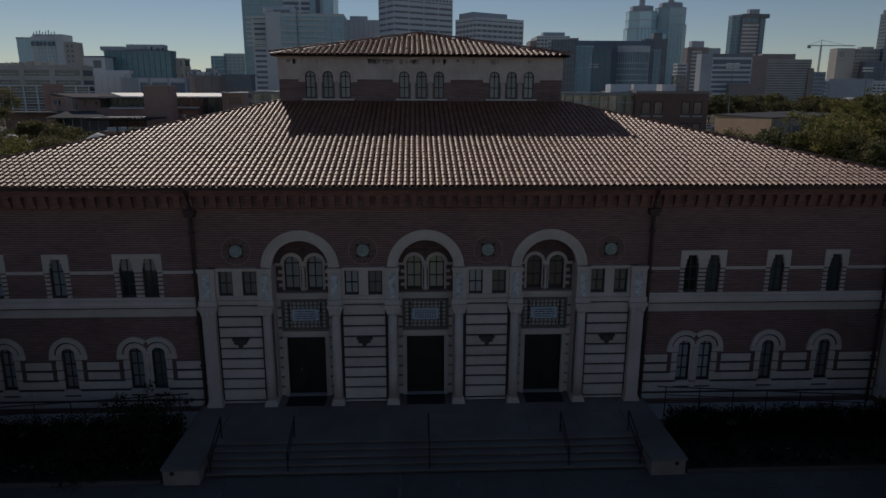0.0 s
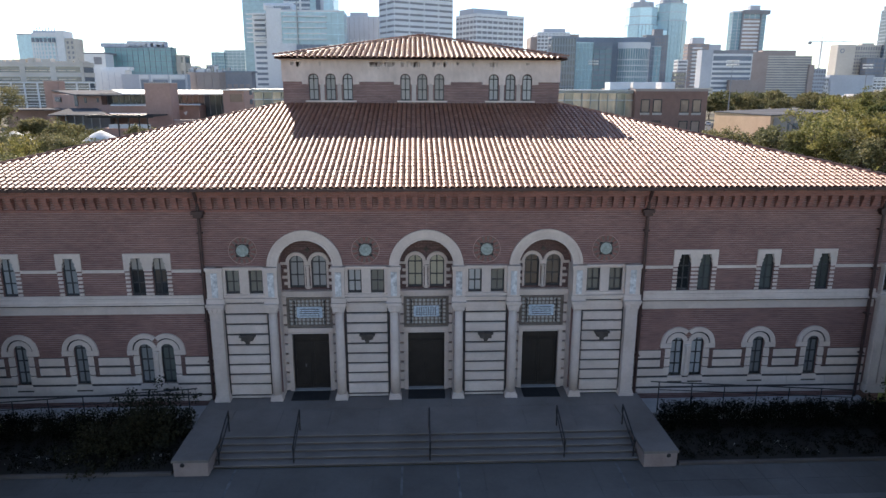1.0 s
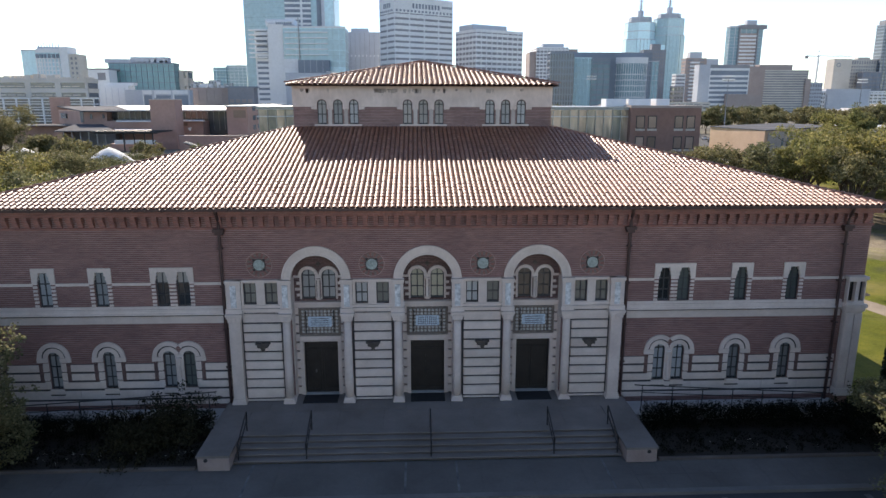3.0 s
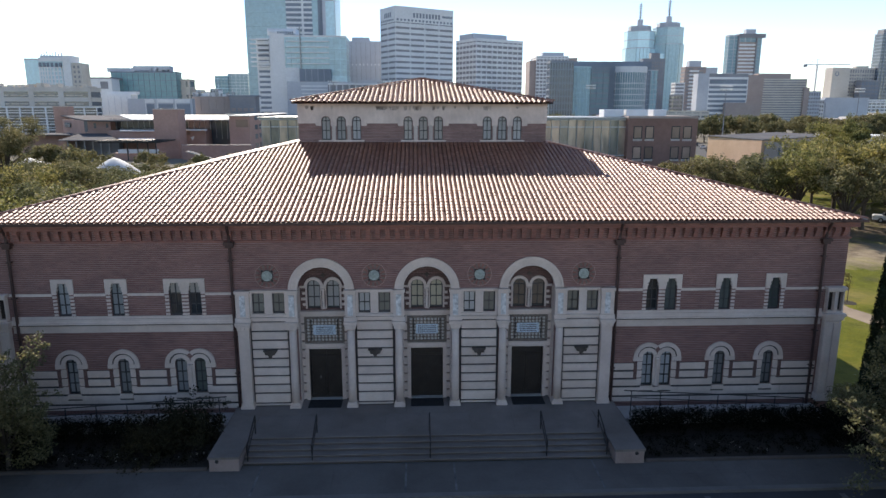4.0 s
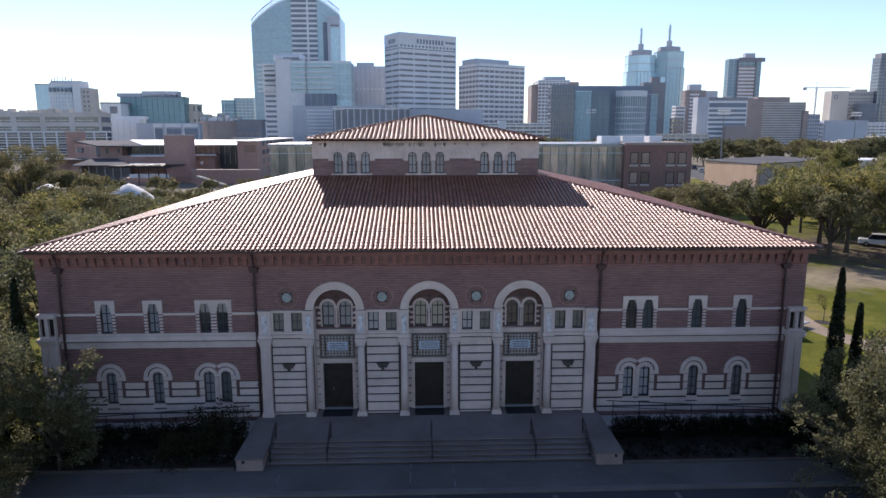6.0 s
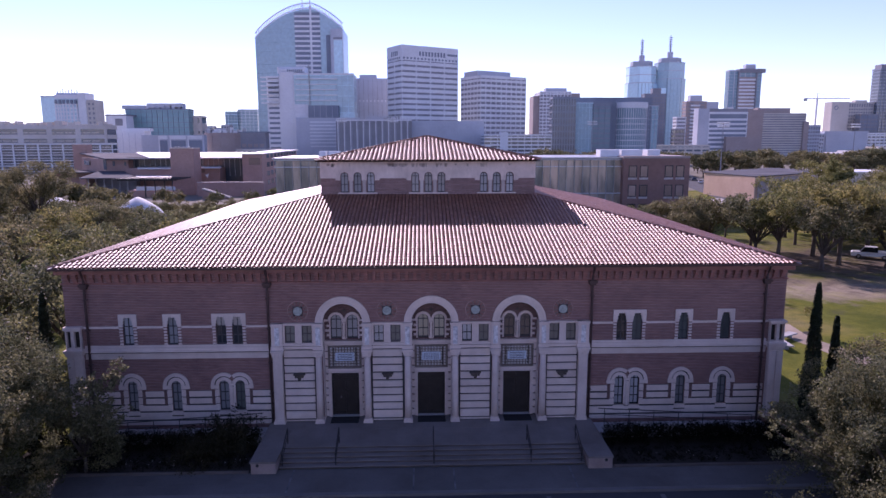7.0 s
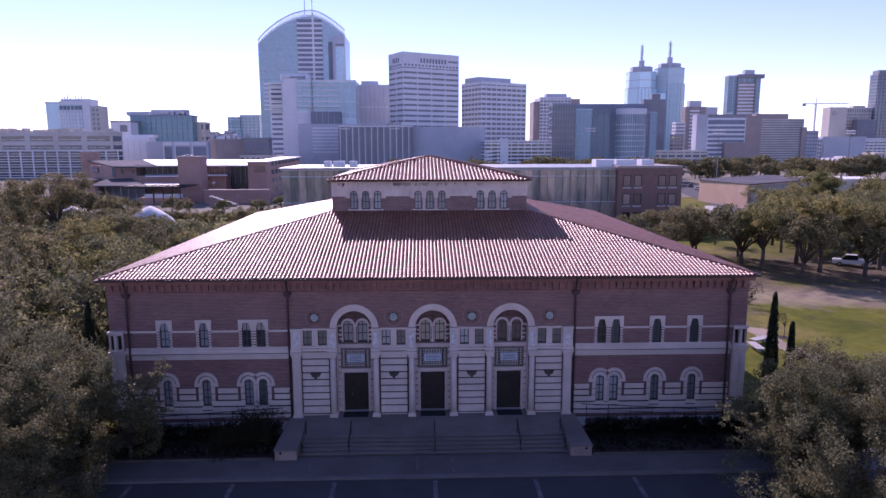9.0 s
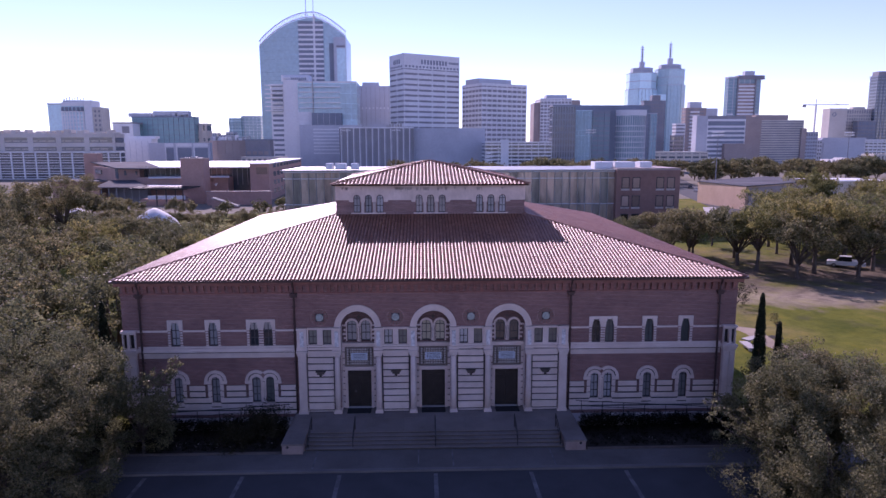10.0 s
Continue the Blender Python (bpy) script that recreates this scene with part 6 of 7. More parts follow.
tagged(st, "pale concrete outdoor stair behind the trees", "stairs")
SZ = 2.60 - LAND
for k in range(14):
    part("step", Geo().box(0.6 * k, 0.6 * k + 0.7, 0, 3, SZ - 0.2 * k - 0.3, SZ - 0.2 * k), CONCRETE, st)
part("wall", Geo().outline([(0, 0), (8.4, 0), (8.4, SZ - 3.2), (0, SZ - 0.4)], 0.4, 2.6), FAR_BRICK, st)
tw = thing("brick_tower", Geo().box(-86.3, -78.3, 190, 197, LAND - 0.2, 15.07), FAR_BRICK, "square plain red brick tower", "tower")
part("cap", Geo().box(-86.4, -78.2, 189.9, 197.1, 15.07, 15.25), STAINED, tw)
for x, w in ((-85.5, 1.6), (-83.6, 2.2), (-81.8, 1.0)):
    part("vent", Geo().bevelled(x, x + w, 192, 194, 15.15, 15.61, 0.1), STEEL, tw)
ch = thing("brick_chimney", Geo().box(-155.9, -149.7, 262, 267, LAND - 0.2, 16.04), FAR_BRICK, "square red brick stack behind the roof", "tower")
part("cap", Geo().box(-156.0, -149.6, 261.8, 267.2, 16.04, 16.28), STAINED, ch)


def tent(x, y, r, h):
    t = empty("white_tent", (x, y, LAND))
    tagged(t, "white domed fabric tent among the trees", "tent", "white tents")
    g = Geo().lathe([(r, 2.2), (r * 0.99, 2.5), (r * 0.78, 2.2 + h * 0.42), (r * 0.46, 2.2 + h * 0.72), (r * 0.18, 2.2 + h * 0.92), (0.05, 2.2 + h)], 0, 0, 20)
    part("fabric", g, TENT, t, smooth=True)
    for k in range(8):
        a = math.pi * k / 4
        part("post", Geo().tube([(r * 0.95 * math.cos(a), r * 0.95 * math.sin(a), 0), (r * 0.95 * math.cos(a), r * 0.95 * math.sin(a), 2.4)], 0.05), STEEL, t)


for x, y, r, h in ((-82, 110, 5.0, 3.9), (-60, 100, 5.6, 4.7)):
    tent(x, y, r, h)

# low tan block with a flat roof, right of the pavilion
low = empty("tan_block", (98, 157, LAND))
tagged(low, "low tan brick block with a flat pale roof", "building")
part("wall", Geo().plan([(2.6, 0), (44, 30), (41.5, 62), (0, 30)], 0, 7.4), TAN, low)
part("roof", Geo().plan([(2.6, -0.35), (44.4, 30), (41.6, 62.4), (-0.35, 30)], 7.4, 7.7), ROOF_GREY, low, "flat brown-grey roof with a metal edge")
# Darker sheet over the tan front; its colour stands for shade.
part("shaded_front", Geo().plan([(4.0, 0.8), (43.5, 29.4), (43.6, 29.9), (4.1, 1.3)], 0.2, 6.9), MAUVE, low, "brown sheet standing for the shaded front wall")
for k in range(9):
    a = 5.5 + 4.2 * k
    part("window", Geo().plan([(a, 0.62 * a - 0.95 + 0.0), (a + 2.4, 0.62 * (a + 2.4) - 0.95), (a + 2.5, 0.62 * (a + 2.5)), (a + 0.1, 0.62 * (a + 0.1))], 2.6, 5.0), DUSK, low)
for x0, x1, y, z in ((150, 176, 200, 5.6), (165, 190, 172, 6.2)):
    o = block("white_shed", "low shed with a white flat roof", x0, x1, y, 18, z, BEIGE)
    part("roof", Geo().box(-(x1 - x0) / 2 - 0.6, (x1 - x0) / 2 + 0.6, -0.6, 18.6, z - LAND - 0.05, z - LAND + 0.5), WHITE_ROOF, o)


def light_mast(x, y, h):
    m = empty("light_mast", (x, y, LAND))
    tagged(m, "tall sports floodlight mast", "light mast", "floodlight masts")
    part("pole", Geo().tube([(0, 0, 0), (0, 0, h)], [0.28, 0.14], 8), DARK_PANEL, m)
    for j in range(2):
        part("crossbar", Geo().box(-2.6, 2.6, -0.1, 0.1, h - 1.5 * j - 0.1, h - 1.5 * j + 0.1), STEEL, m)
        for k in range(6):
            part("lamp_head", Geo().bevelled(-2.5 + k - 0.3, -2.5 + k + 0.3, -0.45, 0.1, h - 1.5 * j + 0.1, h - 1.5 * j + 0.75, 0.06), PALE, m)


for x, y, h in ((137, 260, 26), (245, 330, 27), (288, 330, 27), (-44, 330, 30), (-16, 330, 30), (100, 350, 29)):
    light_mast(x, y, h)

# ---- skyline ----
gar = block("parking_garage", "long pale concrete parking garage with open decks", -300, -194.9, 380, 40, 27.5, BEIGE, DUSK, 5.0, 0.5, 6, 0, 3.2, top=2.6)
w_ = (-194.9 + 300) / 2
for k in range(3):
    for i in range(18):
        x = -w_ + 4 + (2 * w_ - 8) * i / 18
        part("deck_rail", Geo().box(x, x + 4.6, -0.02, 0.3, 5.0 * (k + 2) + 3.3, 5.0 * (k + 2) + 3.9), BEIGE, gar)
lowg = block("parking_garage", "open parking decks with white rails", -300, -188.5, 372, 7, 16.2, PALE, DUSK, 3.3, 0.16, 15, 0, 0.9, top=0.7)
for k in range(5):
    part("deck_rail", Geo().box(-(-188.5 + 300) / 2, (-188.5 + 300) / 2, -0.05, 0.2, 3.3 * k + 1.5, 3.3 * k + 1.85), PALE, lowg)
rg = random.Random(3)
for k in range(26):
    x = -w_ + 2 * w_ * k / 26 + rg.uniform(0, 2)
    part("roof_unit", Geo().bevelled(x, x + rg.uniform(0.8, 3.6), 6, 12, 27.5 + 0.7, 27.5 + 0.9 + rg.uniform(0.6, 2.6), 0.15), BEIGE, gar)
# hotel with a glazed flank, a gridded middle and a plain annex
t1 = empty("hotel_tower", (-382.2, 700, LAND))
tagged(t1, "pale hotel tower with a bowed grid front", "building")
HT = 66.0 - LAND
part("glass_flank", Geo().box(-29.8, -14.6, 3, 24, 0, HT), SKYGLASS, t1, "blue glass flank")
part("flank_coping", Geo().box(-29.8 - 0.2, -14.6, 2.8, 24, HT - 1.2, HT + 0.2), GREY, t1)
bow = [(-14.6 + (12.2 - -14.6) * k / 8, 3 - 4.0 * math.sin(math.pi * k / 8)) for k in range(9)]
part("bowed_front", Geo().plan(bow + [(bow[-1][0], 20), (bow[0][0], 20)], 0, HT + 1.0), SKYGLASS, t1)
for k in range(15):
    part("floor_band", Geo().plan([(x, y - 0.25) for x, y in bow] + [(bow[-1][0], 12), (bow[0][0], 12)], 4.1 * k, 4.1 * k + 1.3), PALE, t1)
for x, y in bow:
    part("upright", Geo().box(x - 0.8, x + 0.8, y - 0.55, y + 0.3, 0, HT - 8), PALE, t1)
part("attic", Geo().plan([(x, y - 0.5) for x, y in bow] + [(bow[-1][0], 12), (bow[0][0], 12)], HT - 3.0, HT + 1.2), PALE, t1)
for k in range(6):
    x = bow[0][0] + 3 + (bow[-1][0] - bow[0][0] - 6) * k / 5
    part("attic_window", Geo().box(x - 1.2, x + 1.2, -1.9, -0.2, HT - 8.5, HT - 4.2), SLATE, t1)
part("stair_slab", Geo().box(12.2, 20.1, -2.2, 18, 0, 69.0 - LAND), PALE, t1)
part("annex", Geo().box(20.1, 29.9, -0.5, 18, 0, 61.7 - LAND), BEIGE, t1)
for k in range(8):
    for x in (22.2, 26.5):
        part("window", Geo().box(x - 0.2, x + 1.7, -0.7, 0.2, 22 + 5 * k, 24.6 + 5 * k), DARK_PANEL, t1)
part("plant_room", Geo().box(-14.0, 12.2, 5, 16, HT, HT + 3.4), GREY, t1)
for k in range(8):
    part("roof_vent", Geo().tube([(-13.4 + 3.0 * k, 7, HT + 3), (-13.4 + 3.0 * k, 7, HT + 5.6 + k % 3)], 0.5, 6), GREY, t1)
# clinic group round the teal block
ck = block("clinic_block", "pale stone clinic block", -250.3, -234.6, 500, 30, 38.5, PALE)
part("window", Geo().box(-0.7, 5.1, -0.15, 0.2, 29.9 - LAND, 35.3 - LAND), DARK_PANEL, ck)
part("coping", Geo().box(-8.0, 8.0, -0.3, 30, 38.5 - LAND - 1.0, 38.5 - LAND + 0.1), DARK_PANEL, ck)
gb = block("teal_glass_block", "wide teal glass office block", -243.7, -192.0, 520, 40, 43.9, SLATE, DEEP_TEAL, 4.2, 0.07, 12, 0, 0.16, top=0.9, roof_box=[(-9.1, 19.8, 6, 12, 4.6, GREY), (-29.5, -10.9, 5, 11, 3.0, GREY)])
for k in range(11):
    x = -24.9 + 4.3 * k
    part("roof_unit", Geo().bevelled(x, x + rg.uniform(1.2, 3), 3, 5, 43.9 - LAND - 0.1, 43.9 - LAND + rg.uniform(1, 3.0), 0.1), GREY, gb)
block("clinic_annex", "small pale annex block", -195.4, -184.9, 530, 30, 38.6, BEIGE, DUSK, 9, 0.7, 2, 0, 3.5)
pd = block("podium_block", "pale plain clinic podium with upright joints", -219.2, -200.5, 450, 12, 24.8, PALE)
for k in range(4):
    part("joint", Geo().box(-6.5 + 4.4 * k, -6.2 + 4.4 * k, -0.04, 0.1, 2, 24.8 - LAND - 1.5), GREY, pd)
part("roof_box", Geo().box(-8, 12, 3, 10, 24.8 - LAND, 26.8 - LAND), PALE, pd)
pb = block("plain_block", "blue-grey clinic podium with white frames", -198.5, -154.9, 440, 6, 21.8, GREY)
for a, b in ((-10.2, -3.8), (-2.2, 9.0), (10.2, 20.6)):
    fr = part("frame", Geo().box(a, b, -0.5, 0.1, 19.0 - LAND, 21.4 - LAND), PALE, pb, "white concrete frame")
    part("frame_leg", Geo().box(a, a + 0.8, -0.5, 0.1, 0, 19.0 - LAND), PALE, fr)
    part("glazing", Geo().box(a + 1, b - 0.3, -0.25, 0.1, 8, 18.1 - LAND), SLATE, fr)
block("podium_block", "low brown brick podium", -158.7, -131.5, 452, 30, 23.5, MAUVE, MAUVE, 9.0, 0.6, 5, 0, 1.0)
dk = block("dark_podium", "dark brown podium with a flat roof", -131.3, -113.3, 448, 12, 24.3, DARK_PANEL)
part("roof_edge", Geo().box(-10.5, 10.5, -0.6, 12, 24.3 - LAND - 0.8, 24.3 - LAND + 0.1), SLATE, dk)
for k in range(4):
    part("window", Geo().box(-8 + 4.2 * k, -5 + 4.2 * k, -0.1, 0.1, 14, 16.4), MAUVE, dk)
for k in range(22):
    xx = -158.7 + 1.3 * k
    b_ = part("roof_unit", Geo().bevelled(-0.5, rg.uniform(0.3, 2.2), 0, 3, 0, rg.uniform(0.8, 4.8), 0.1), PALE if k % 3 else STEEL, dk, place=(xx - (-131.3 + -113.3) / 2, 8, 23.5 - LAND - 0.4))
g1 = block("glass_tower", "distant pale blue glass tower", -272.3, -255.0, 900, 30, 58.3, SKYGLASS, TEAL, 4.2, 0.2, 4, 0, 0.5)
block("glass_tower", "distant pale blue glass tower", -256.4, -228.7, 905, 30, 61.6, PALE, SKYGLASS, 4.2, 0.12, 5, 0, 0.4)
for x0, x1, y, z in ((-204.7, -198.3, 600, 31.9), (-204.4, -195.6, 620, 30.6), (-186.8, -179.5, 590, 32.7)):
    block("service_block", "small grey rooftop service block", x0, x1, y, 20, z, GREY, DUSK, 4, 0.6, 3, 0, 1.0)

# tall hospital tower with a sail-shaped crown
ht = empty("hospital_tower", (-121, 640, LAND))
tagged(ht, "tall curved blue glass hospital tower with a lattice crown", "building")
crest = lambda x: 124.5 + 27.0 * math.sin(math.pi / 2 * max(0.0, min(1.0, (x + 45.4) / 57.8))) ** 0.85 if x < 12.4 else 151.5 - 19.0 * ((x - 12.4) / 32.0) ** 1.5
body = Geo()
xs = [-45.4 + 89.4 * k / 30 for k in range(31)]
fy = lambda x: 12.0 * (max(0.0, (2.0 - x)) / 47.4) ** 1.7
for x in xs:
    body.v += [(x, fy(x), 0), (x, fy(x), crest(x) - 5), (x, 46, 0), (x, 46, crest(x) - 5)]
for k in range(30):
    p, q = 4 * k, 4 * k + 4
    body.f += [(p, q, q + 1, p + 1), (p + 2, p + 3, q + 3, q + 2), (p + 1, q + 1, q + 3, p + 3)]
body.f += [(0, 1, 3, 2), (120, 122, 123, 121)]
part("curved_glass", body, SKYGLASS, ht)
for k in range(33):
    z = 6 + 4.2 * k
    lo = next((x for x in xs if crest(x) - 6 > z), 99)
    hi = max((x for x in xs if crest(x) - 6 > z), default=-99)
    sel = [x for x in xs if lo <= x <= hi and x <= -1.0]
    if len(sel) > 1:
        g = Geo()
        for a, b in zip(sel, sel[1:]):
            m = len(g.v)
            g.v += [(a, fy(a) - 0.1, z), (b, fy(b) - 0.1, z), (b, fy(b) - 0.1, z + 0.22), (a, fy(a) - 0.1, z + 0.22), (a, fy(a) + 0.1, z), (b, fy(b) + 0.1, z), (b, fy(b) + 0.1, z + 0.22), (a, fy(a) + 0.1, z + 0.22)]
            g.f += [(m, m + 1, m + 2, m + 3), (m + 3, m + 2, m + 6, m + 7), (m, m + 4, m + 5, m + 1)]
        g.weld = True
        part("floor_line", g, TEAL, ht)
C1, C2, C3, C4 = -3.3, 12.0, 13.1, 21.6
for k in range(19):
    z = 54 + 4.7 * k
    if z + 4.7 < crest(C1) - 6:
        part("floor_band", Geo().box(C1, C2, -0.9, 0.3, z, z + 1.9), PALE, ht)
        part("floor_window", Geo().box(C1, C2, -0.6, 0.2, z + 1.9, z + 4.7), SLATE, ht)
        part("floor_band", Geo().box(C3, C4, -0.9, 0.3, z, z + 1.9), PALE, ht)
        part("floor_window", Geo().box(C3, C4, -0.6, 0.2, z + 1.9, z + 4.7), SLATE, ht)
part("upright", Geo().box(C2 - 0.4, C3 + 0.4, -1.3, 0.4, 0, 150), PALE, ht)
part("stair_notch", Geo().box(27.3, 31.9, -1.0, 10, 0, 122), SLATE, ht, "dark recessed joint")
part("stair_tower", Geo().box(31.9, 43.8, -3.0, 47, 0, 127.6), GREY, ht)
part("stair_slot", Geo().box(34.7, 43.2, -3.35, -3.0, 117.8, 119.4), DARK_PANEL, ht)
part("stair_face", Geo().box(35.0, 43.6, -3.2, -2.9, 0, 116.7), SKYGLASS, ht)
for off in (-4.2, 0.6):
    part("crown_rail", Geo().tube([(x, fy(x), crest(x) + off) for x in xs], 0.55, 6), PALE, ht)
for a, b in zip(xs, xs[1:]):
    part("crown_strut", Geo().tube([(a, fy(a), crest(a) - 4.2), (b, fy(b), crest(b) + 0.6)], 0.28, 5), PALE, ht)
    part("crown_strut", Geo().tube([(b, fy(b), crest(b) - 4.2), (a, fy(a), crest(a) + 0.6)], 0.2, 5), PALE, ht)
for x in (3.5, 10.9):
    part("mast", Geo().tube([(x, 8, 140), (x, 8, 172)], [0.5, 0.2], 6), STEEL, ht)

# hospital in front of it
hb = block("hospital_block", "white hospital block with ribbon windows and sun-shades", -136.8, -124.6, 562, 40, 74.2, PALE, SLATE, 4.4, 0.55, 0, 0, 1.4)
for k in range(7):
    part("sunshade", Geo().box(-10.6, 5.1, -3.2, 0.4, 50.3 - LAND + 3.7 * k, 50.3 - LAND + 3.7 * k + 1.0), PALE, hb, "white projecting sun-shade")
hw = block("hospital_wing", "white hospital wing with a plain wall", -124.7, -111.6, 560, 40, 77.9, PALE)
tp = part("top_block", Geo().bevelled(-9.1, 15.7, 2, 20, 76.9 - LAND, 82.4 - LAND, 2.0), PALE, hw)
for k in range(8):
    part("sign_bar", Geo().box(0.0 + 1.75 * k, 0.0 + 1.75 * k + 1.1, 1.85, 2.0, 77.9 - LAND, 79.9 - LAND), SLATE, tp)
hg = block("hospital_glass", "pale blue glass hospital front with white sun-shades", -111.8, -59.3, 558, 30, 75.8, SKYGLASS, SKYGLASS, 4.5, 0.10, 10, 0, 0.25, 44.0)
for k in range(5):
    part("sunshade", Geo().box(-24.7, 11.6, -1.4, 0.4, 52.5 - LAND + 4.6 * k, 52.5 - LAND + 4.6 * k + 1.0), PALE, hg)
part("roof_edge", Geo().box(-26.2, 26.3, -0.5, 6, 74.8 - LAND, 76.3 - LAND), PALE, hg)
part("side_wall", Geo().box(-26.2, -14.6, -0.3, 0.5, 0, 49.6 - LAND), PALE, hg)
part("mast", Geo().box(-13.1, -12.4, -2.0, 0, 36, 83.1 - LAND), STEEL, hg)
hd = block("hospital_annex", "dark grey hospital base with white window bands", -109.8, -54.0, 550, 7, 37.8, GREY)
part("dark_window", Geo().box(-16.9, 9.5, -0.4, 6, 37.8 - LAND - 0.1, 48.2 - LAND), SLATE, hd)
for k in range(5):
    part("mullion", Geo().box(-16.9 + 5.2 * k, -16.9 + 5.2 * k + 0.3, -0.6, 0, 37.8 - LAND, 48.2 - LAND), GREY, hd)
for k in range(8):
    part("white_band", Geo().box(-15.9, 16.0, -0.3, 0.1, 12.4 - LAND + 3.0 * k, 12.4 - LAND + 3.0 * k + 1.1), PALE, hd)
bl = block("slab_block", "plain grey-brown slab block with small square windows", -67.5, -27.8, 620, 20, 77.8, GREY)
for k in range(9):
    part("window", Geo().box(-16.5 + 3.6 * k, -16.5 + 3.6 * k + 1.2, -0.1, 0.1, 55.4 - LAND, 57.1 - LAND), PALE, bl)
for k in range(8):
    part("joint", Geo().box(-17.6 + 4.5 * k, -17.6 + 4.5 * k + 0.25, -0.05, 0.1, 4, 76.7 - LAND), DARK_PANEL, bl)
part("roof_block", Geo().box(-12.6, 3.6, 5, 18, 77.8 - LAND, 81.6 - LAND), GREY, bl)

# two precast towers that stand askew to the street
wt = block("white_grid_tower", "white precast tower with rows of dark windows", -20.4, 37.1, 554.7, 27, 98.6, PALE, DARK_PANEL, 4.62, 0.62, 4, 30, 1.0, top=12.6, side_piers=2)
WZ = 98.6 - LAND
for k in range(9):
    part("top_window", Geo().box(-11.5 + 3.1 * k, -9.7 + 3.1 * k, -0.15, 0.1, WZ - 8.4, WZ - 4.6), SLATE, wt)
for k in range(16):
    part("attic_window", Geo().box(-27.4 + 3.55 * k, -25.6 + 3.55 * k, -0.15, 0.1, WZ - 11.6, WZ - 10.0), SLATE, wt)
for k in range(4):
    part("side_window", Geo().box(-28.9, -28.6, 7 + 3.3 * k, 9 + 3.3 * k, WZ - 8.4, WZ - 4.6), SLATE, wt)
for k in range(7):
    part("side_window", Geo().box(-28.9, -28.6, 3 + 3.3 * k, 4.8 + 3.3 * k, WZ - 11.6, WZ - 10.0), SLATE, wt)
for k in range(6):
    part("sign_bar", Geo().box(17.5 + 1.75 * k, 18.8 + 1.75 * k, -0.25, 0.1, WZ - 7.0, WZ - 5.2), SLATE, wt)
gt = block("grid_office_tower", "pale office tower with dark ribbon windows", 50.9, 103.9, 588.6, 33, 76.8, PALE, DARK_PANEL, 4.5, 0.5, 9, 30, 0.7, top=2.4, side_piers=6, roof_box=[(-26, 12, 6, 28, 4.6, GREY)])
lb = block("pinstripe_block", "low grey block with white upright fins", -68.7, -7.8, 500, 30, 34.4, DARK_PANEL, roof_box=[(-6, 12, 6, 20, 3, GREY)])
for k in range(12):
    x = (k + 0.3) * (-7.8 - -68.7) / 12 - (-7.8 - -68.7) / 2
    part("fin", Geo().box(x - 0.35, x + 0.35, -0.5, 0.1, 2, 34.4 - LAND - 1), PALE, lb)
    part("fin", Geo().box(x + 0.9, x + 1.1, -0.4, 0.1, 2, 34.4 - LAND - 1), GREY, lb)
part("roof_edge", Geo().box(-(-7.8 - -68.7) / 2, (-7.8 - -68.7) / 2, -0.7, 1, 34.4 - LAND - 0.9, 34.4 - LAND + 0.15), PALE, lb)
for k in range(6):
    part("roof_unit", Geo().bevelled(8 + 2.2 * k, 9.6 + 2.2 * k, 4, 6, 34.4 - LAND, 34.4 - LAND + 1.5 + k % 3, 0.1), STEEL, lb)
block("blank_block", "blank grey-mauve podium wall", -7.9, 51.7, 510, 30, 33.8, GREY)
pk = block("parking_deck", "pale parking deck with long openings", 48.9, 102.1, 480, 30, 22.5, PALE, DUSK, 2.9, 0.42, 10, 0, 0.5, top=1.0)
part("stair_tower", Geo().box(-14.1, -7.8, -0.6, 6, 0, 24.2 - LAND), PALE, pk)
for k in range(5):
    part("ramp_rail", Geo().outline([(-26.6, 1.5 + 2.9 * k), (-15.0, 3.6 + 2.9 * k), (-15.0, 4.6 + 2.9 * k), (-26.6, 2.5 + 2.9 * k)], -0.3, -0.05), PALE, pk)
o1 = block("brown_tower", "pale gridded tower with brown flanks", 140.1, 177.5, 750, 40, 75.0, PALE, DARK_PANEL, 4.0, 0.4, 9, 0, 1.0, roof_box=[(-11, 14, 5, 20, 4.2, GREY)])
part("flank", Geo().box(-26.1, -18.7, 2, 30, 0, 69.8 - LAND), MAUVE, o1, "plain brown flank")
part("flank", Geo().box(18.7, 29.6, 2, 30, 0, 73.0 - LAND), MAUVE, o1, "plain brown flank")
p1 = block("dark_fin_block", "dark slate block with upright fins", 102.1, 120.6, 480, 40, 51.2, SLATE, DUSK, 5, 0.2, 9, 0, 0.9)
block("rear_slab", "grey slab behind the glass fronts", 123.3, 184.3, 492, 24, 51.5, SLATE)
gl = block("blue_glass_block", "blue glass office block", 121.0, 134.6, 482, 9, 47.0, SKYGLASS, TEAL, 4.0, 0.04, 5, 0, 0.12, top=0.5)
rb = block("ribbon_glass_block", "blue glass front with dark floor bands", 135.1, 149.6, 484, 7, 47.1, SLATE, TEAL, 3.9, 0.35, 3, 0, 0.3, top=3.0)
cy = empty("round_glass_block", (168.7, 500, LAND))
tagged(cy, "rounded pale glass block with a white grid", "building")
CR, CH = (179.5 - 149.3) / 2, 47.7 - LAND
part("drum", Geo().lathe([(CR - 0.8, 0), (CR - 0.8, CH - 0.4)], 0, 0, 36), TEAL, cy)
for k in range(9):
    part("floor_ring", Geo().lathe([(CR - 0.05, 4.3 * k + 1), (CR - 0.05, 4.3 * k + 1.8)], 0, 0, 36), PALE, cy)
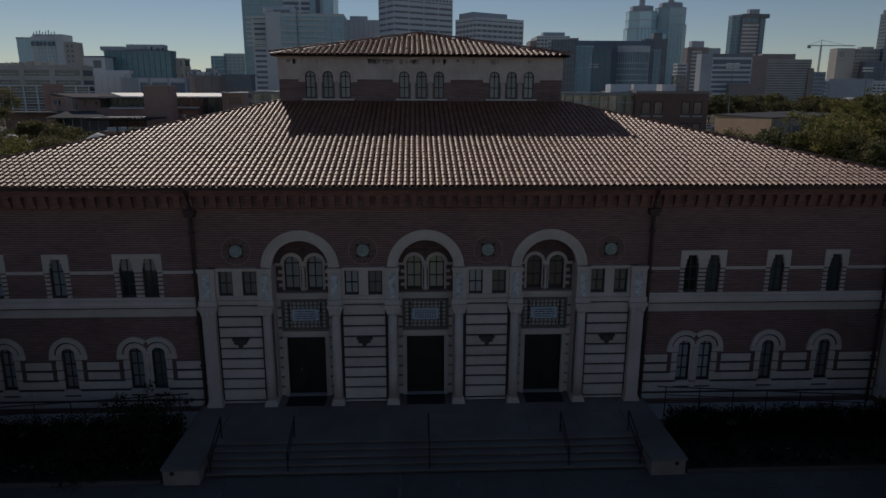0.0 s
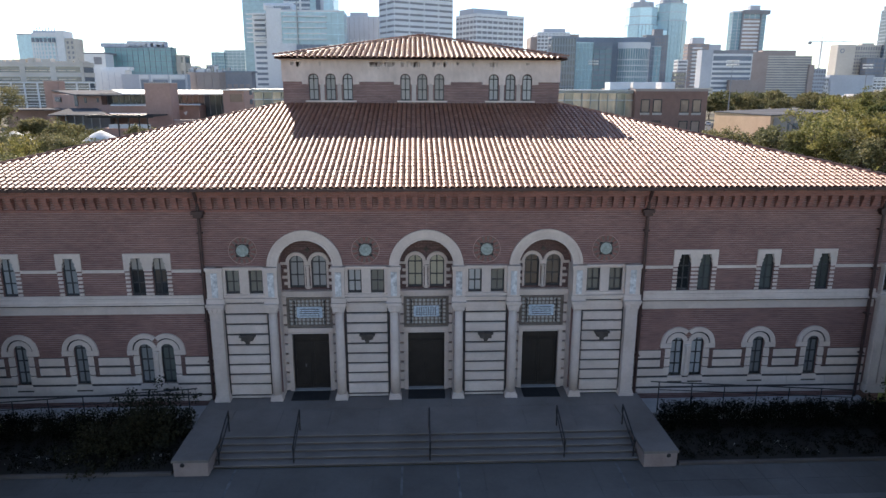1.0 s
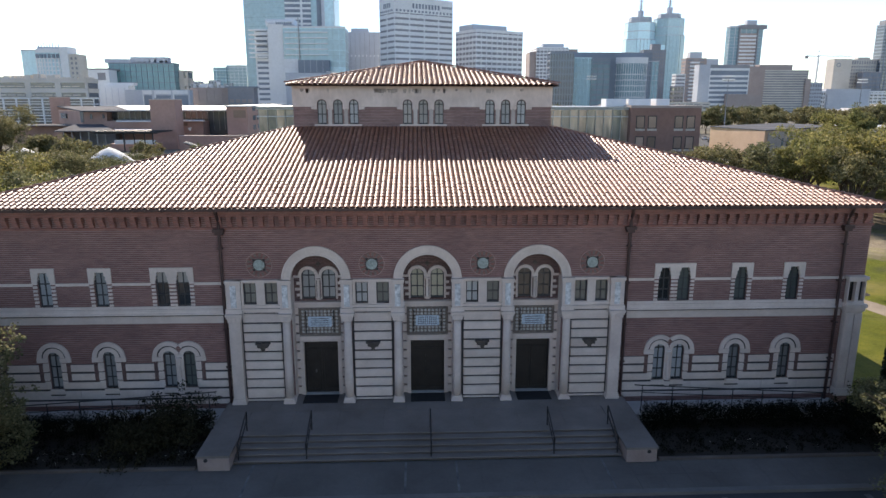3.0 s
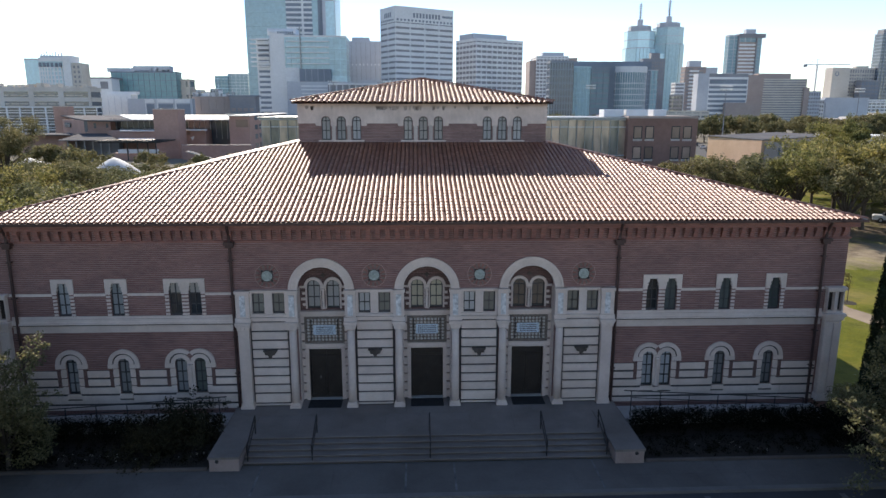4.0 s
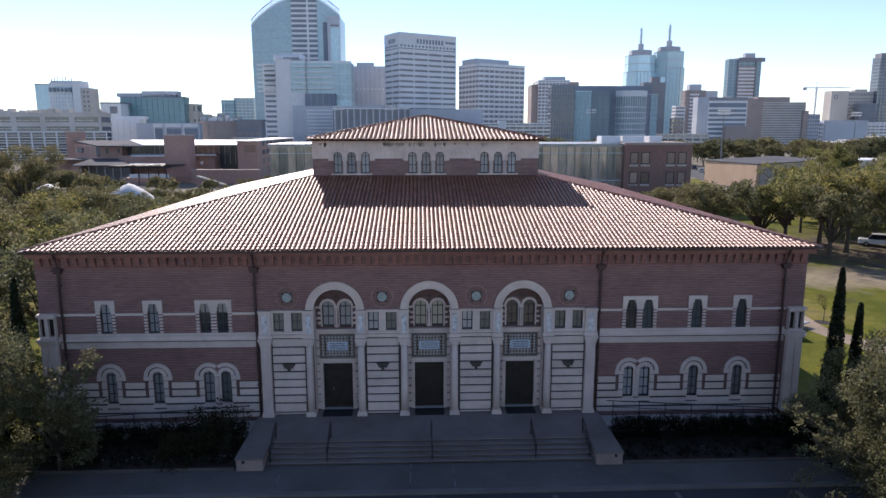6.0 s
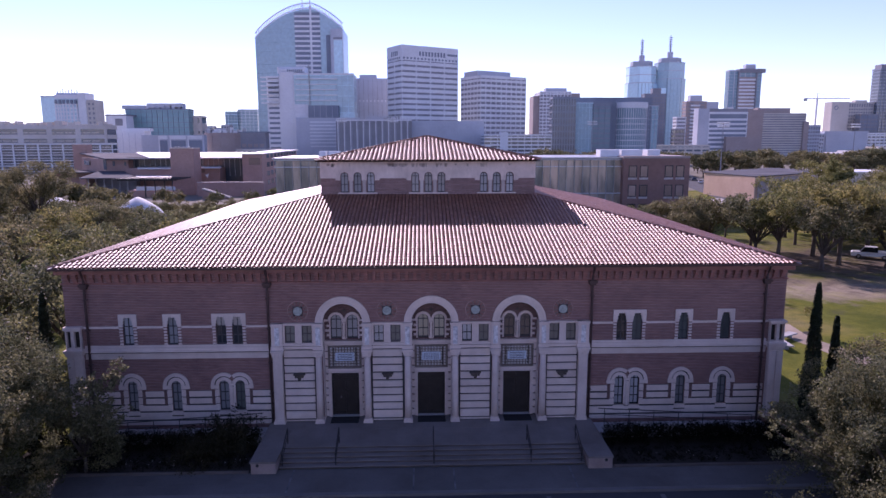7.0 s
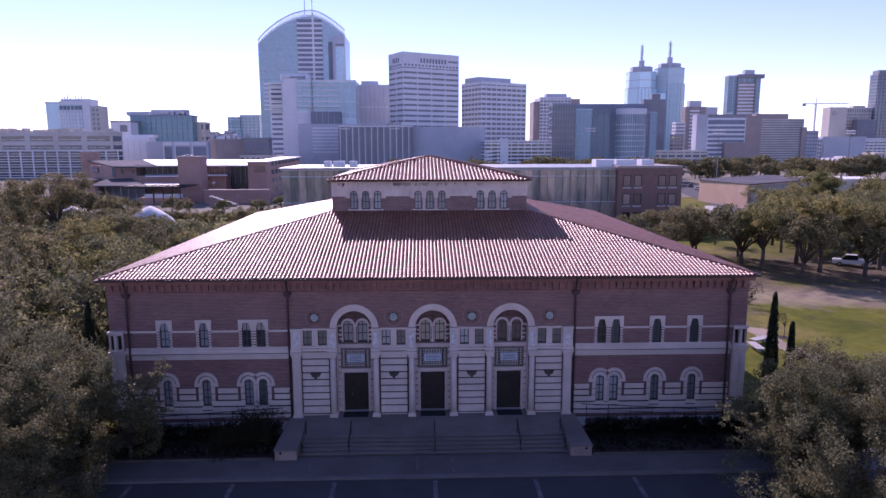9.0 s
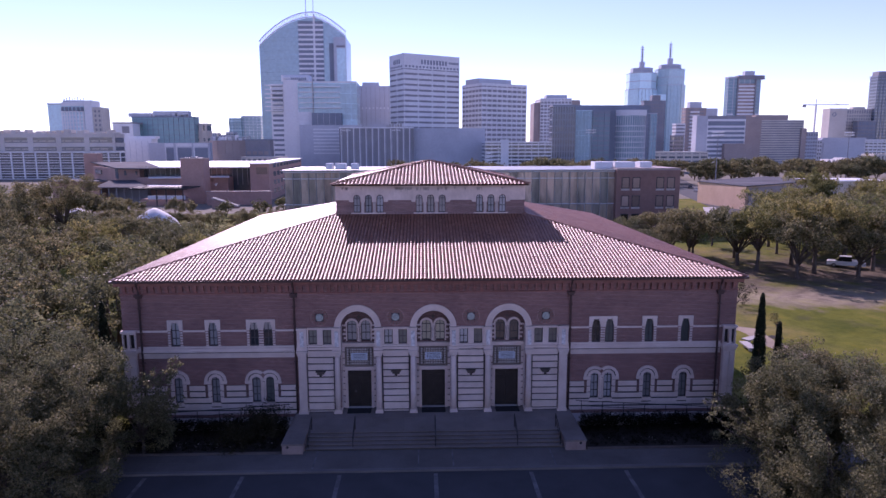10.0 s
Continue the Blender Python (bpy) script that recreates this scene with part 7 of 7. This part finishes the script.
for k in range(26):
    a = math.pi + math.pi * k / 25
    part("mullion", Geo().box((CR - 0.3) * math.cos(a) - 0.16, (CR - 0.3) * math.cos(a) + 0.16, (CR - 0.3) * math.sin(a) - 0.3, (CR - 0.3) * math.sin(a) + 0.3, 0, CH - 0.2), PALE, cy)
part("top_ring", Geo().lathe([(CR, CH - 4.6), (CR, CH)], 0, 0, 36), PALE, cy)
block("blue_glass_annex", "slim blue glass annex", 179.6, 190.3, 492, 5, 45.3, GREY, TEAL, 3.9, 0.05, 4, 0, 0.15, top=0.6)

# twin-crowned tower
tt = empty("twin_crown_tower", (397.4, 1074, LAND))
tagged(tt, "tall pale blue glass tower with two stepped crowns", "building")
oct_ = lambda cx, cyy, r: [(cx + r * math.cos(math.pi / 8 + math.pi / 4 * k), cyy + r * math.sin(math.pi / 8 + math.pi / 4 * k)) for k in range(8)]
for cx, zl, zm, zt, zs in ((-22.7, 113.7 - LAND, 140.7 - LAND, 149.1 - LAND, 186.9 - LAND), (25.7, 120.3 - LAND, 147.2 - LAND, 154.7 - LAND, 193.3 - LAND)):
    part("shaft", Geo().plan(oct_(cx, 26, 27.0), 0, zl), SKYGLASS, tt)
    part("step", Geo().plan(oct_(cx, 26, 24.8), zl, zm), SKYGLASS, tt)
    part("crown", Geo().plan(oct_(cx, 26, 18.5), zm, zt), GREY, tt)
    for z, r in ((zl - 1.0, 27.5), (zl + (zm - zl) * 0.45, 25.3), (zm - 1.0, 25.3)):
        part("ledge", Geo().plan(oct_(cx, 26, r), z, z + 1.0), GREY, tt)
    part("spire_base", Geo().plan(oct_(cx, 26, 4.8), zt, zt + 11), GREY, tt)
    part("spire", Geo().tube([(cx, 26, zt + 10), (cx, 26, zs)], [1.2, 0.5], 6), SLATE, tt)
    for k in range(8):
        part("antenna_ring", Geo().lathe([(3.0, 0), (3.0, 0.8)], cx, 26, 8), GREY, tt, place=(0, 0, zt + 14 + 2.9 * k))
    for k in range(5):
        part("upright", Geo().box(cx - 12 + 6 * k - 0.3, cx - 12 + 6 * k + 0.3, 0.6, 1.4, 0, zl), TEAL, tt)
part("shaft_link", Geo().box(-20, 20, 2, 50, 0, 104.2 - LAND), SKYGLASS, tt)

cb = block("grid_block", "dark open-framed block under construction", 248.2, 272.7, 700, 12, 69.0, DARK_PANEL, SLATE, 3.6, 0.3, 9, 0, 0.9, top=0.8)
part("core", Geo().box(-2.6, 7.1, 3, 10, 10, 75.1 - LAND), DARK_PANEL, cb, "dark concrete stair core")
block("small_striped_block", "small white block with dark window stripes", 293.3, 304.5, 720, 12, 44.5, PALE, DARK_PANEL, 4.0, 0.5, 0, 0, 0.4)
block("small_dark_block", "small dark office block", 265.1, 275.4, 650, 12, 30.0, DARK_PANEL, DUSK, 4.0, 0.5, 3, 0, 0.5)
sb = block("striped_tower", "brown tower with white balcony stripes", 335.7, 362.1, 800, 36, 66.7, MAUVE, DARK_PANEL, 4.4, 0.55, 2, 0, 6, roof_box=[(-7.3, 8.1, 6, 12, 7.5, GREY)])
part("flank", Geo().box(13.2, 28.6, 1, 14, 0, 66.0 - LAND), GREY, sb, "plain grey flank")
for k in range(14):
    part("balcony", Geo().box(-7.3, 4.4, -0.9, 0.2, 4 + 4.4 * k, 6.0 + 4.4 * k), PALE, sb)
tb = block("banded_tower", "blue glass tower with pink and white balcony bands", 434.6, 481.5, 900, 12, 115.6, GREY, TEAL, 4.4, 0.08, 6, 0, 0.8, roof_box=[(1.2, 15.2, 3, 11, 8.0, GREY)])
part("roof_slab", Geo().box(-9.5, 27.6, -2.0, 12, 111.8 - LAND, 117.2 - LAND), DARK_PANEL, tb, "dark projecting roof slab")
for k in range(21):
    part("balcony", Geo().box(-9.5, 14.4, -1.4, 0.2, 4 + 4.9 * k, 6.4 + 4.9 * k), PALE, tb)
    part("balcony_recess", Geo().box(-9.5, 14.4, -0.6, 0.2, 6.4 + 4.9 * k, 8.9 + 4.9 * k), MAUVE, tb)
    if k < 13:
        for a, b in ((-22.6, -14.4), (16.9, 23.5)):
            part("side_balcony", Geo().box(a, b, -0.9, 0.2, 4 + 4.9 * k, 6.0 + 4.9 * k), PALE, tb)
for x in (-10.7, 14.8):
    part("upright", Geo().box(x, x + 1.8, -1.8, 0.3, 0, 115.6 - LAND), DARK_PANEL, tb)
ub = block("ribbon_block", "white block with dark ribbon windows", 256.8, 291.9, 550, 14, 42.8, PALE, SLATE, 4.0, 0.46, 0, 0, 0.4, top=2.0)
part("blank_end", Geo().box(-27.4, -17.6, -0.2, 10, 0, 45.7 - LAND), GREY, ub, "plain blue-grey end wall")
part("roof_edge", Geo().box(-17.6, 17.6, 0.5, 12, 42.3 - LAND, 45.7 - LAND), DARK_PANEL, ub)
for k in range(9):
    part("sunlit_sill", Geo().box(-4.1, 17.6, -0.5, 0.1, 4.0 * k + 1.4, 4.0 * k + 1.9), PALE, ub)
vb = block("ribbon_office_block", "grey office block with fine window lines", 331.7, 374.6, 600, 14, 43.7, BEIGE, DARK_PANEL, 2.3, 0.52, 0, 0, 0.6, top=1.2, roof_box=[(-25.3, 6.8, 3, 12, 5.0, MAUVE)])
block("brown_office_block", "plain brown office block", 314.9, 331.8, 599, 12, 46.8, MAUVE)
block("brown_wing", "plain brown brick wing", 271.5, 303.4, 545, 12, 20.9, MAUVE)
block("small_block", "small brown stair block", 371.7, 376.8, 598, 10, 35.6, MAUVE)
block("small_block", "small grey block with windows", 378.0, 390.4, 601, 10, 32.4, GREY, DARK_PANEL, 3.4, 0.5, 5, 0, 0.6)
block("small_block", "small grey block far off", 414.1, 421.3, 640, 10, 24.7, GREY, DUSK, 4, 0.5, 3, 0, 1)
ps = block("pale_slab_tower", "pale slab tower with a plain wall", 461.5, 481.2, 700, 14, 60.4, BEIGE)
part("emblem", Geo().ring(-4.6, 53.7 - LAND, 1.6, 2.4, -0.3, 0.1, 0, 360, 16), SLATE, ps)
gd = block("gridded_tower", "beige tower with small windows", 484.4, 518.1, 705, 14, 60.1, BEIGE, DARK_PANEL, 3.6, 0.5, 12, 0, 1.0, roof_box=[(-8, 6, 3, 10, 2.4, BEIGE)])
block("dark_infill_block", "dark grey block before the gridded tower", 488.9, 509.6, 690, 10, 46.5, DARK_PANEL, SLATE, 4.0, 0.5, 5, 0, 0.6)
block("low_podium", "long low plain grey podium", 418.9, 465.8, 640, 14, 27.0, GREY)
block("low_podium", "long low striped podium", 464.6, 492.4, 640, 14, 25.2, PALE, DUSK, 3.2, 0.5, 6, 0, 0.8)
dt = block("dark_tower", "tall dark glass tower", 513.3, 548.8, 700, 14, 97.0, SLATE, DUSK, 3.6, 0.3, 9, 0, 0.7, roof_box=[(-16.4, 10, 1, 12, 4.4, DARK_PANEL)])
for x0, x1, y, z in ((190, 246, 520, 14), (-130, -100, 430, 12), (420, 470, 420, 11), (330, 352, 430, 13)):
    hh = block("row_house" if x0 > 300 else "low_block", "low pale block behind the far trees", x0, x1, y, 20, z, BEIGE, DUSK, 3.6, 0.55, 8, 0, 1.4)


def gabled_house(x, y, w, h, tall):
    b = empty("row_house", (x, y, LAND))
    tagged(b, "pale row house with dark steep gables", "house", "row houses")
    part("wall", Geo().box(-w / 2, w / 2, 0, 10, 0, h), MAUVE, b)
    for s in (-0.25, 0.25):
        part("roof", Geo().outline([(s * w - w * 0.27, h - 0.2), (s * w + w * 0.27, h - 0.2), (s * w, h + tall)], -0.6, 10), DARK_PANEL, b, "dark pitched roof")
    for i in range(4):
        for j in range(3):
            part("window", Geo().box(-w / 2 + w * (i + 0.3) / 4, -w / 2 + w * (i + 0.7) / 4, -0.08, 0.1, 1 + 3.0 * j, 2.7 + 3.0 * j), DUSK, b)


for x, s in ((298.5, 1.0), (308.5, 1.15), (317.7, 1.0), (328.6, 0.95)):
    gabled_house(x, 430, 7.0 * s, 7.4 * s, 2.6)

cr = empty("tower_crane", (564.1, 900, LAND))
tagged(cr, "tall yellow-grey tower crane on the skyline", "crane")
JZ = 76.2 - LAND
part("mast", Geo().box(-1.0, 1.0, -1, 1, 0, JZ), PALE, cr)
part("jib", Geo().box(-3, 48, -0.5, 0.5, JZ - 0.4, JZ + 0.9), PALE, cr)
part("counter_jib", Geo().box(-19, -1, -0.6, 0.6, JZ - 0.6, JZ + 0.8), PALE, cr)
part("counterweight", Geo().box(-19, -15, -1.2, 1.2, JZ - 3.4, JZ), DARK_PANEL, cr)
part("peak", Geo().tube([(0, 0, JZ), (0, 0, JZ + 8)], 0.5, 6), PALE, cr)
part("tie", Geo().tube([(0, 0, JZ + 7.5), (34, 0, JZ + 1)], 0.2, 5), STEEL, cr)
part("tie", Geo().tube([(0, 0, JZ + 7.5), (-16, 0, JZ + 1)], 0.2, 5), STEEL, cr)

# ---- pieces of roof and paving ----
me = bpy.data.meshes.new("tile")
me.from_pydata(TV.tolist(), [], TF)
me.shade_smooth()
places, rot = tiles_on(quad["front"], near_eave)
turn = rot.to_quaternion()
for p in places:
    o = part("tile", me, TILE, roof, place=p)
    o.rotation_mode = "QUATERNION"
    o.rotation_quaternion = turn


def slabs(x0, x1, y0, y1, z, nx, ny, parent, material):
    dx, dy = (x1 - x0) / nx, (y1 - y0) / ny
    slab = Geo().plan([(-dx / 2 + 0.006, -dy / 2 + 0.006), (dx / 2 - 0.006, -dy / 2 + 0.006), (dx / 2 - 0.006, dy / 2 - 0.006), (-dx / 2 + 0.006, dy / 2 - 0.006)], -0.06, 0.0).mesh("slab")
    for i in range(nx):
        for j in range(ny):
            part("slab", slab, material, parent, place=(x0 + dx * (i + 0.5), y0 + dy * (j + 0.5), z))


slabs(-8.7, 8.7, -3.24, -1.28, 0.0, 8, 1, terrace, PAVING)
slabs(-10.17, 10.17, -1.28, 0.6, 0.0, 9, 1, terrace, PAVING)
slabs(-8.8, 8.8, -7.45, -4.92, GROUND, 8, 1, walkway, PAVER)
slabs(-36.0, -8.8, -7.45, -5.34, GROUND, 24, 2, walkway, PAVER)
slabs(8.8, 36.0, -7.45, -5.34, GROUND, 24, 2, walkway, PAVER)
for x in (-7.8, -1.09, 1.15, 7.7):
    part("painted_line", Geo().box(x - 0.05, x + 0.05, -7.4, -5.0, GROUND + 0.001, GROUND + 0.005), PAINT, walkway)
